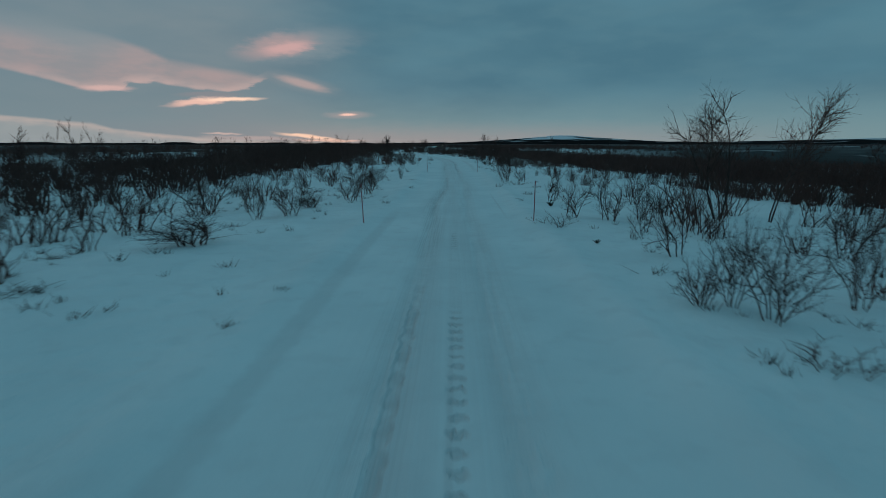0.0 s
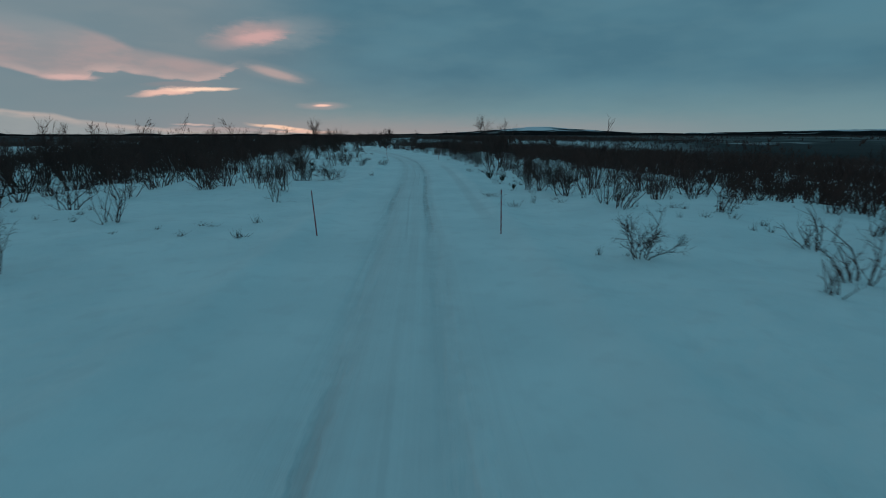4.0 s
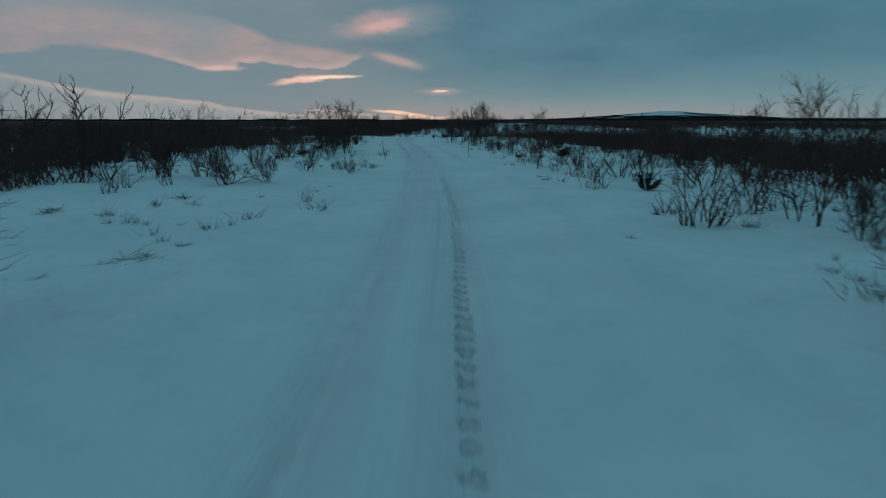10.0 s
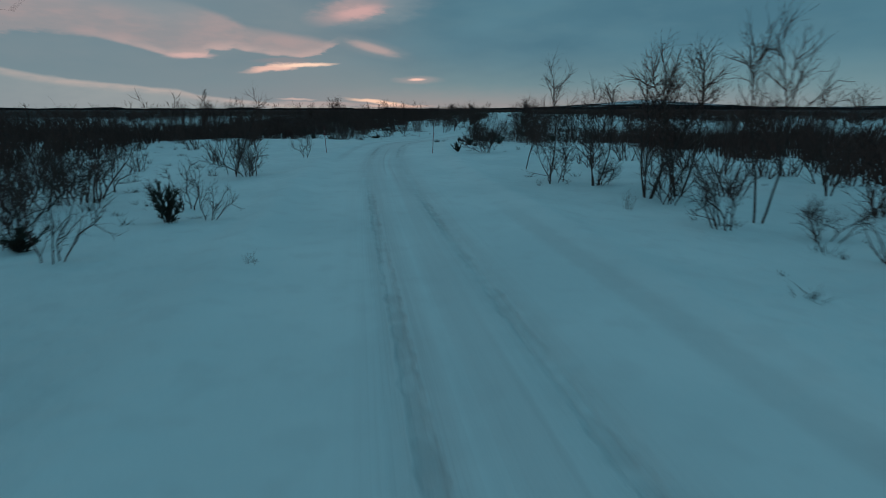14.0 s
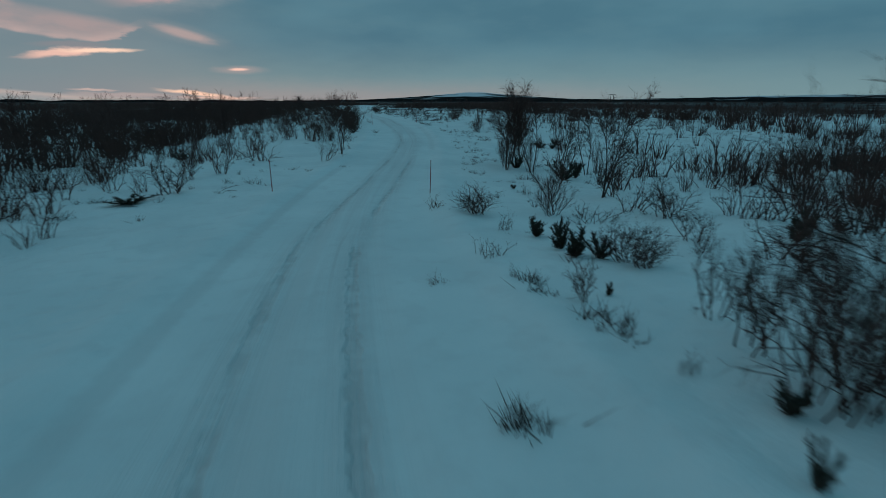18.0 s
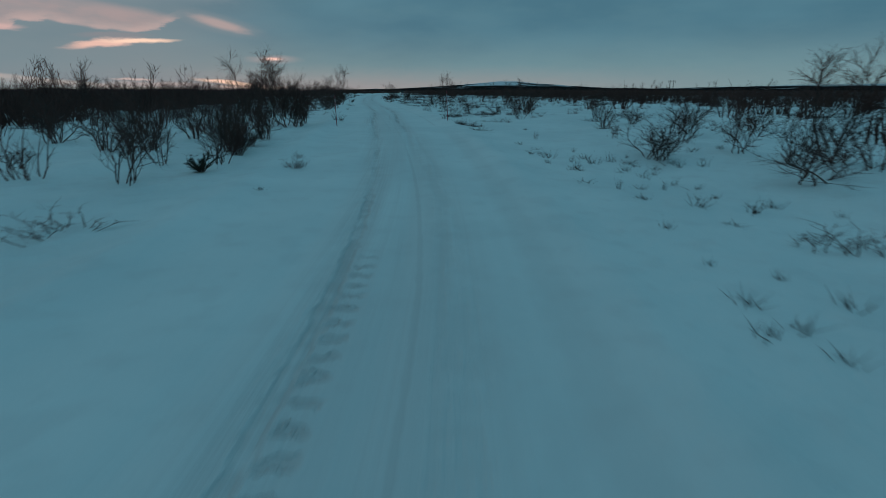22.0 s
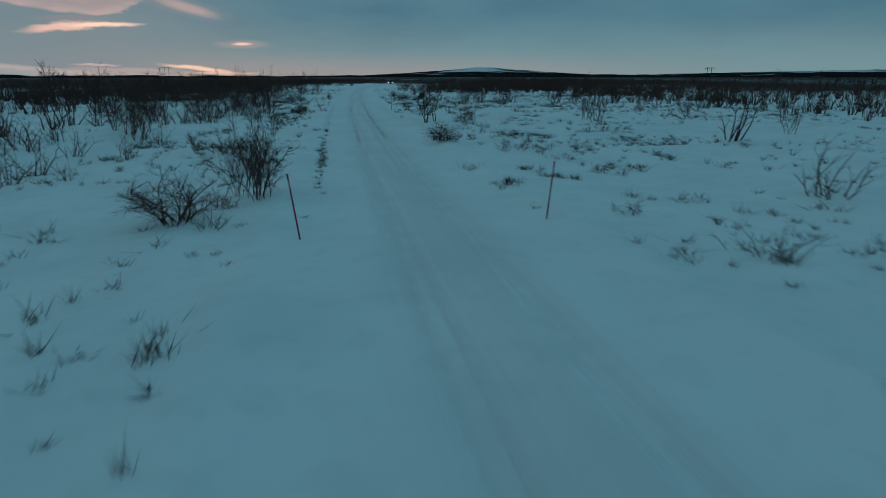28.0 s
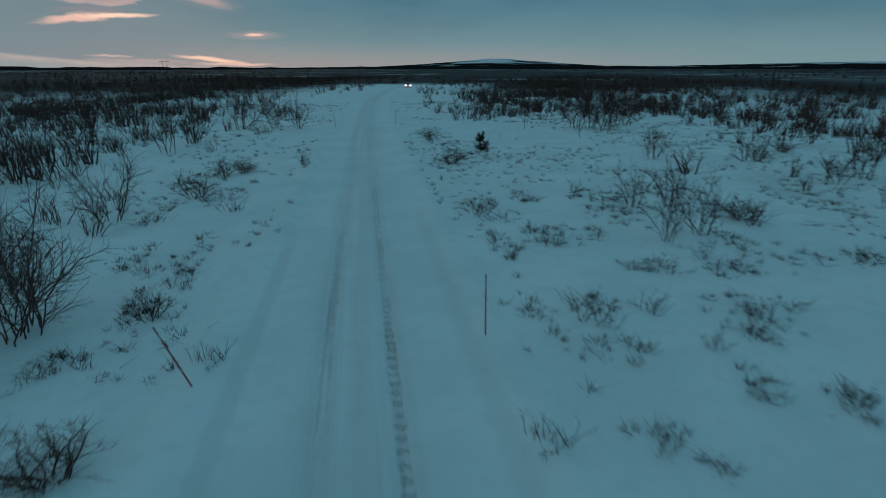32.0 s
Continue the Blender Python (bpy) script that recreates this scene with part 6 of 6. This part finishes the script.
def openness(x, y):
    """How thickly the scrub stands at x, y: 0 to 1."""
    u = x - road_x(y)
    clump = ramp(vnoise(x / 9.0, y / 11.0, 41) * 0.6 + vnoise(x / 30.0, y / 34.0, 42) * 0.5, 0.33, 0.60)
    left = np.where(y < 318, 1.0, 0.65 + 0.35 * ramp(-u, 30, 60))
    right = np.where(y < 222, 1.0, 0.07 + 0.93 * ramp(u, 33, 52))
    right = np.where(y > 405, np.maximum(right, 0.85), right)
    inner = np.where(u < 0, np.interp(y, [0, 60, 100, 122, 172, 190, 206, 224, 262, 318], [17, 13, 17, 8, 9, 13, 13, 9, 9, 14]), np.interp(y, [0, 45, 62, 168, 205, 240], [13, 13, 8, 8, 12, 14]))
    outer = inner + np.where(u < 0, 10.0, 7.0)
    late = y > 318
    dense = ramp(np.abs(u), np.where(late, 24.0, inner), np.where(late, 52.0, outer))
    return (0.14 + 0.42 * clump * (1 - dense) + 0.86 * dense).clip(0, 1) * np.where(u < 0, left, right)


def thicket(name, seed, templates, count, box, near, far, tall, label, fat=1.0):
    """count tries of a shrub inside box; kept between near and far from the road's middle, as thick as openness says."""
    rng = np.random.default_rng(seed)
    x, y = rng.uniform(box[0], box[1], count), rng.uniform(box[2], box[3], count)
    u = np.abs(x - road_x(y))
    keep = (u > np.maximum(near, edge_of(x, y))) & (u < far) & (rng.random(count) < openness(x, y))
    keep &= ~((x > road_x(y) + 160) & (x < road_x(y) + 420) & (vnoise(x / 60, y / 60, 48) < 0.42))
    keep &= ~((y > 370) & (y < 516) & (np.abs(x + 14.5 - (y - 335) * 0.083) < 2.4))
    x, y = x[keep], y[keep]
    spots = np.array([(p[0], p[1]) for p in PLACES])
    if near < 30 and len(x):
        free = np.ones(len(x), bool)
        for k in range(0, len(x), 400):
            d = (x[k:k + 400, None] - spots[:, 0]) ** 2 + (y[k:k + 400, None] - spots[:, 1]) ** 2
            free[k:k + 400] = d.min(1) > 0.9 ** 2
        x, y = x[free], y[free]
    z = ground_z(x, y)
    h = tall * rng.uniform(0.5, 1.2, len(x)) * (0.7 + 0.55 * vnoise(x / 12, y / 12, 44)) * (1 + 0.38 * ramp(vnoise(x / 19, y / 23, 47), 0.5, 0.85))
    big = rng.random(len(x)) < 0.06
    h = np.where(big, h * rng.uniform(1.1, 1.45, len(x)), h) if near < 40 else np.minimum(h, tall * 1.12)
    h = np.minimum(h, tall * rng.uniform(1.05, 1.4, len(x)))
    w = h * rng.uniform(0.7, 1.15, len(x)) * np.where(big, 0.75, 1.0)
    turn = rng.uniform(0, 6.283, len(x))
    V, T, base = [], [], 0
    which = rng.integers(0, len(templates), len(x))
    for k, (tv, tf) in enumerate(templates):
        idx = np.where(which == k)[0]
        if not len(idx):
            continue
        c, s = np.cos(turn[idx])[:, None], np.sin(turn[idx])[:, None]
        px = (tv[:, 0] * c - tv[:, 1] * s) * w[idx][:, None] + x[idx][:, None]
        py = (tv[:, 0] * s + tv[:, 1] * c) * w[idx][:, None] + y[idx][:, None]
        pz = tv[:, 2] * h[idx][:, None] + z[idx][:, None]
        V.append(np.stack([px, py, pz], -1).reshape(-1, 3))
        T.append((tf[None] + (np.arange(len(idx)) * len(tv))[:, None, None]).reshape(-1, 3) + base)
        base += len(idx) * len(tv)
    V, T = np.concatenate(V), np.concatenate(T)
    me = bpy.data.meshes.new(name)
    me.vertices.add(len(V))
    me.vertices.foreach_set("co", V.astype(np.float32).ravel())
    me.loops.add(len(T) * 3)
    me.loops.foreach_set("vertex_index", T.astype(np.int32).ravel())
    me.polygons.add(len(T))
    me.polygons.foreach_set("loop_start", np.arange(0, len(T) * 3, 3, dtype=np.int32))
    me.update(calc_edges=True)
    me.materials.append(TWIG)
    tagged(new(name, me), label, "scrub", kind="stuff")


WILD = [wild_template(s, 9, 1.0, 4, 5) for s in range(8)]
WILD_MID = [wild_template(20 + s, 8, 1.6, 2, 4) for s in range(7)]
WILD_FAR = [wild_template(30 + s, 8, 2.7, 1, 3) for s in range(5)]
WILD_FAINT = [wild_template(40 + s, 4, 10.0, 1, 2) for s in range(4)]
thicket("birch_thicket", 1, WILD, 9000, (-42, 30, 2, 420), 5, 20, 1.8, "bare birch thicket beside the road")
thicket("birch_scrub", 2, WILD_MID, 27000, (-68, 50, 10, 470), 18, 48, 2.1, "tall dark bare birch scrub on the snow plain")
thicket("far_birch_scrub", 5, WILD_FAR, 11500, (-180, 160, 20, 700), 44, 150, 2.2, "dark bare birch scrub across the snow plain")
thicket("distant_birch_scrub", 3, WILD_FAINT, 6500, (-1000, 1000, 120, 1500), 150, 1000, 2.9, "dark scrub on the distant plain")
thicket("scrub_beyond_the_bend", 4, WILD_MID, 4200, (-70, 70, 395, 700), 7, 80, 2.1, "dark bare birch scrub beyond the bend")


def lone_template(seed):
    """A rough birch for the skyline, of height 1."""
    rng = random.Random(seed)
    wood = Wood()
    for k in range(rng.randint(1, 3)):
        a, lean = rng.uniform(0, 6.283), rng.uniform(0.03, 0.3)
        main = grow(Vector((0, 0, -0.02)), Vector((math.cos(a) * lean, math.sin(a) * lean, 1)), rng.uniform(0.85, 1.0), 0.08, 6, rng, 0.03)
        wood.limb(main, thin(0.011, 0.003, 7))
        for _ in range(12):
            i = rng.randint(1, 5)
            br = grow(main[i].lerp(main[i + 1], rng.random()), side_way((main[i + 1] - main[i]).normalized(), rng.uniform(0.7, 1.3), rng), rng.uniform(0.16, 0.42) * (1.2 - i * 0.11), 0.14, 2, rng, 0.1)
            wood.limb(br, [0.0052, 0.004, 0.002])
            for _ in range(3):
                q = br[0].lerp(br[2], rng.uniform(0.2, 1.0))
                wood.limb([q, q + (side_way((br[2] - br[0]).normalized(), 0.8, rng) + Vector((0, 0, 0.3))).normalized() * rng.uniform(0.06, 0.15)], [0.0036, 0.001])
    v = np.array([tuple(p) for p in wood.v])
    tri = []
    for f in wood.f:
        tri.append(f[:3])
        if len(f) == 4:
            tri.append((f[0], f[2], f[3]))
    return v, np.array(tri)


LONE = [lone_template(300 + s) for s in range(6)]
thicket("scattered_birches", 6, LONE, 900, (-110, -6, 10, 620), 14, 95, 3.9, "bare birches scattered over the scrub plain")
thicket("birches_across_the_road", 7, LONE, 330, (-14, 130, 20, 620), 13, 120, 3.3, "bare birches scattered over the falling ground")


SPRIGS = []


def sprigs(x, y, rx, ry):
    """A patch of sprigs on the open snow."""
    SPRIGS.append((x, y, rx, ry))


sprigs(-8.7, 350.1, 0.7, 0.7)
sprigs(-5.7, 352.9, 0.8, 0.8)
sprigs(-4.9, 349.0, 1.2, 1.3)
sprigs(-9.3, 361.6, 0.8, 1.6)
sprigs(-3.1, 362.2, 1.7, 1.4)
sprigs(-6.7, 363.0, 0.9, 1.2)
sprigs(-6.6, 346.3, 0.6, 0.7)
sprigs(-9.4, 344.7, 0.5, 0.7)
sprigs(-5.1, 345.6, 0.5, 0.6)
sprigs(-7.3, 356.5, 2.0, 1.4)
sprigs(-4.1, 358.9, 1.1, 1.7)
sprigs(2.4, 352.7, 0.7, 0.8)
sprigs(-24.0, 369.8, 1.3, 3.4)
sprigs(-21.8, 365.2, 1.0, 2.6)
sprigs(-24.1, 363.3, 0.9, 2.2)
sprigs(-20.9, 352.1, 0.7, 1.0)
sprigs(-22.0, 349.8, 0.7, 0.7)
sprigs(-20.4, 354.3, 0.4, 1.0)
sprigs(-22.8, 356.8, 0.8, 1.3)
sprigs(-3.1, 352.2, 1.1, 0.9)
sprigs(-9.6, 355.5, 0.6, 1.9)
sprigs(-9.3, 348.1, 0.9, 0.6)
sprigs(-1.6, 354.9, 1.2, 1.2)
sprigs(-10.2, 350.0, 0.4, 1.0)
sprigs(-6.8, 379.6, 1.6, 5.0)
sprigs(-7.5, 391.4, 1.7, 5.0)
sprigs(1.0, 361.8, 1.7, 2.3)
sprigs(7.8, 360.8, 1.7, 3.3)
sprigs(-21.4, 323.3, 1.1, 1.2)
sprigs(-20.6, 338.5, 1.1, 3.6)
sprigs(-20.8, 354.0, 0.9, 5.0)
sprigs(-23.6, 331.4, 0.7, 2.8)
sprigs(-25.5, 326.7, 1.0, 1.7)
sprigs(-18.8, 318.9, 0.5, 0.7)
sprigs(-5.9, 316.8, 1.2, 1.0)
sprigs(-5.4, 320.2, 0.6, 0.7)
sprigs(-9.5, 315.7, 0.4, 0.5)
sprigs(-11.1, 313.2, 0.4, 0.3)
sprigs(-7.3, 321.8, 0.8, 1.2)
sprigs(-9.8, 326.4, 0.9, 1.5)
sprigs(-11.1, 324.8, 0.6, 1.2)
sprigs(-6.7, 325.8, 1.5, 1.9)
sprigs(-8.9, 314.5, 0.5, 0.5)
sprigs(-2.8, 318.6, 0.5, 1.2)
sprigs(-0.5, 329.8, 2.1, 2.9)
sprigs(0.4, 324.4, 1.7, 2.2)
sprigs(-15.0, 199.7, 0.4, 0.6)
sprigs(-15.4, 201.6, 0.3, 0.8)
sprigs(-17.1, 197.5, 0.2, 0.3)
sprigs(-8.7, 262.9, 0.5, 0.6)
sprigs(-8.4, 262.0, 0.3, 0.4)
sprigs(-8.3, 270.7, 0.6, 1.3)
sprigs(-5.4, 274.2, 1.1, 1.9)


def tussocks():
    """Heath stubble scattered over the open snow."""
    rng = np.random.default_rng(9)
    kinds = []
    for s in range(4):
        r = random.Random(200 + s)
        wood = Wood()
        for k in range(14):
            p = Vector((r.gauss(0, 0.3), r.gauss(0, 0.22), -0.15))
            wood.limb([p, p + Vector((r.gauss(0, 0.5), r.gauss(0, 0.5), 1)) * r.uniform(0.5, 1.2)], [0.026, 0.010])
        tri = []
        for f in wood.f:
            tri.append(f[:3])
            if len(f) == 4:
                tri.append((f[0], f[2], f[3]))
        kinds.append((np.array([tuple(p) for p in wood.v]), np.array(tri)))
    n = 66000
    x, y = rng.uniform(-60, 45, n), rng.uniform(0, 440, n)
    u = x - road_x(y)
    dens = np.where((u > 0) & (y > 215), 0.75, 0.30) * ramp(vnoise(x / 3.1, y / 3.6, 51) * 0.7 + vnoise(x / 11, y / 13, 52) * 0.4, 0.44, 0.78)
    dens = dens * np.where((u < 0) & (y > 250), 2.4, 1.0) * np.where((u > 0) & (y > 296), 1.7, 1.0)
    keep = (np.abs(u) > np.where(y > 290, 3.7, 4.6)) & (np.abs(u) < 42) & (rng.random(n) < dens)
    x, y = x[keep], y[keep]
    for sx_, sy_, rx_, ry_ in SPRIGS:
        m = int(min(60, 8 + 11 * rx_ * ry_))
        r_, a_ = np.sqrt(rng.random(m)), rng.uniform(0, 6.283, m)
        x, y = np.append(x, sx_ + rx_ * r_ * np.cos(a_)), np.append(y, sy_ + ry_ * r_ * np.sin(a_))
    V, F, base = [], [], 0
    for px, py in zip(x, y):
        tv, tf = kinds[rng.integers(4)]
        a, w, h = rng.uniform(0, 6.283), rng.uniform(0.14, 0.42), rng.uniform(0.08, 0.34)
        c, s = math.cos(a), math.sin(a)
        q = np.stack([(tv[:, 0] * c - tv[:, 1] * s) * w + px, (tv[:, 0] * s + tv[:, 1] * c) * w + py, tv[:, 2] * h + float(ground_z(px, py))], -1)
        V.append(q)
        F.append(tf + base)
        base += len(tv)
    ob = mesh_object("heath_stubble", np.concatenate(V).tolist(), np.concatenate(F).tolist(), HEATH, smooth=False)
    tagged(ob, "brown heath stubble poking through the snow", "heath", kind="stuff")


tussocks()


# ---- things along the road ----
def tube(radius, z0, z1, sides=10, r1=None):
    bm = bmesh.new()
    r1 = radius if r1 is None else r1
    rings = []
    for z, r in ((z0, radius), (z1, r1)):
        rings.append([bm.verts.new((r * math.cos(2 * math.pi * k / sides), r * math.sin(2 * math.pi * k / sides), z)) for k in range(sides)])
    for k in range(sides):
        bm.faces.new((rings[0][k], rings[0][(k + 1) % sides], rings[1][(k + 1) % sides], rings[1][k]))
    bm.faces.new(rings[1])
    bm.faces.new(rings[0][::-1])
    return bm


def solid(name, bm, mat, parent, label="", smooth=False):
    """Links a bmesh as one part."""
    me = bpy.data.meshes.new(name)
    bm.to_mesh(me)
    bm.free()
    me.materials.append(mat)
    if smooth:
        me.polygons.foreach_set("use_smooth", np.ones(len(me.polygons), bool))
    return part(name, me, parent, label)


def make_pole():
    base = tagged(new("snow_pole"), "thin red plastic snow pole stuck at the road's edge", "marker pole", "snow poles along the road")
    solid("shaft", tube(0.019, -0.25, 1.0, 10, 0.016), POLE_RED, base)
    solid("reflector_band", tube(0.0205, 0.80, 0.90, 10), POLE_BAND, base, "pale reflective band")
    solid("cap", tube(0.017, 1.0, 1.012, 10, 0.008), PLASTIC, base)
    return base


POLE = []


def snow_pole(x, y, lean, height):
    """A pole at x, y that leans to the right by so many degrees."""
    m = pose(x, y, float(ground_z(x, y)), 0, lean, 0) @ Matrix.Diagonal((1, 1, height, 1))
    if not POLE:
        POLE.append(make_pole())
        POLE[0].matrix_basis = m
        return
    copy_thing(POLE[0], pose(0, 0, 0)).matrix_basis = m


snow_pole(-3.01, 19.62, -2.4, 1.47)
snow_pole(3.49, 19.92, 0.5, 1.53)
snow_pole(-1.65, 57.40, -4.0, 1.30)
snow_pole(3.75, 57.40, -0.9, 1.30)
snow_pole(-2.27, 102.64, -2.9, 1.62)
snow_pole(3.63, 103.85, -5.5, 1.30)
snow_pole(-9.35, 141.31, -8.7, 1.36)
snow_pole(-4.20, 143.40, -3.2, 1.38)
snow_pole(-15.00, 180.00, 3.0, 1.45)
snow_pole(-21.00, 179.50, -3.0, 1.40)
snow_pole(-21.98, 215.95, -0.7, 1.30)
snow_pole(-15.46, 214.31, 1.9, 1.37)
snow_pole(-15.38, 262.66, -1.2, 1.49)
snow_pole(-9.39, 264.65, -2.3, 1.63)
snow_pole(-16.85, 308.43, -5.7, 1.32)
snow_pole(-11.45, 309.04, 4.4, 1.30)
snow_pole(-18.29, 347.75, -20.1, 1.45)
snow_pole(-11.90, 349.09, -1.1, 1.57)
snow_pole(-11.00, 398.00, 1.0, 1.50)
snow_pole(-17.60, 397.00, -3.0, 1.50)


def box(cx, cy, cz, sx_, sy_, sz_, bevel=0.0):
    bm = bmesh.new()
    bmesh.ops.create_cube(bm, size=1, matrix=Matrix.Translation((cx, cy, cz)) @ Matrix.Diagonal((sx_, sy_, sz_, 1)))
    if bevel:
        bmesh.ops.bevel(bm, geom=bm.edges[:], offset=bevel, segments=2, affect="EDGES")
    return bm


def make_car(x, y, turn):
    """A dark car far up the road with its headlights on, nose along -y before the turn."""
    base = tagged(new("car"), "dark car with headlights on, far up the road", "car")
    body = box(0, 0, 0.62, 1.78, 4.3, 0.62, 0.12)
    solid("body", body, CAR_PAINT, base)
    cab = box(0, 0.35, 1.15, 1.55, 2.3, 0.58, 0.05)
    for v in cab.verts:
        if v.co.z > 1.2:
            v.co.x *= 0.82
            v.co.y = 0.35 + (v.co.y - 0.35) * 0.68
    solid("cabin", cab, CAR_GLASS, base)
    solid("roof", box(0, 0.35, 1.455, 1.24, 1.5, 0.05, 0.02), CAR_PAINT, base)
    solid("front_bumper", box(0, -2.13, 0.42, 1.72, 0.14, 0.24, 0.04), PLASTIC, base)
    solid("grille", box(0, -2.16, 0.68, 0.8, 0.06, 0.16, 0.02), PLASTIC, base)
    for sxx in (-1, 1):
        solid("headlight", box(sxx * 0.72, -2.15, 0.74, 0.22, 0.08, 0.16, 0.03), HEADLIGHT, base, "lit white headlight")
        solid("mirror", box(sxx * 0.98, -0.62, 1.0, 0.18, 0.1, 0.13, 0.03), CAR_PAINT, base)
        for yy in (-1.35, 1.35):
            wheel = tube(0.33, -0.1, 0.1, 20)
            bmesh.ops.rotate(wheel, verts=wheel.verts[:], matrix=Matrix.Rotation(math.pi / 2, 3, "Y"))
            bmesh.ops.translate(wheel, verts=wheel.verts[:], vec=(sxx * 0.79, yy, 0.33))
            tyre = solid("wheel", wheel, RUBBER, base)
            rim = tube(0.2, -0.104, 0.104, 14)
            bmesh.ops.rotate(rim, verts=rim.verts[:], matrix=Matrix.Rotation(math.pi / 2, 3, "Y"))
            bmesh.ops.translate(rim, verts=rim.verts[:], vec=(sxx * 0.79, yy, 0.33))
            solid("rim", rim, STEEL, tyre)
    base.matrix_basis = pose(x, y, float(ground_z(x, y)), 0, 0, turn)


make_car(0.3, 514, -4)


def pylon(x, y, h, turn):
    """A wooden H-frame power-line pylon."""
    base = tagged(new("power_pylon"), "distant wooden power-line pylon with two poles", "pylon", "power pylons")
    for sxx in (-1, 1):
        post = tube(0.20, -0.5, h, 8, 0.13)
        bmesh.ops.translate(post, verts=post.verts[:], vec=(sxx * h * 0.13, 0, 0))
        solid("post", post, WOOD, base)
    solid("crossarm", box(0, 0, h * 0.93, h * 0.62, 0.2, 0.26), WOOD, base)
    for k in (-1, 0, 1):
        ins = tube(0.09, h * 0.80, h * 0.92, 8)
        bmesh.ops.translate(ins, verts=ins.verts[:], vec=(k * h * 0.27, 0, 0))
        solid("insulator", ins, STEEL, base)
    base.matrix_basis = pose(x, y, float(ground_z(x, y)), 0, 0, turn)


pylon(-190, 872, 13, 15)
pylon(-330, 800, 13, 15)
pylon(178, 570, 8, -30)
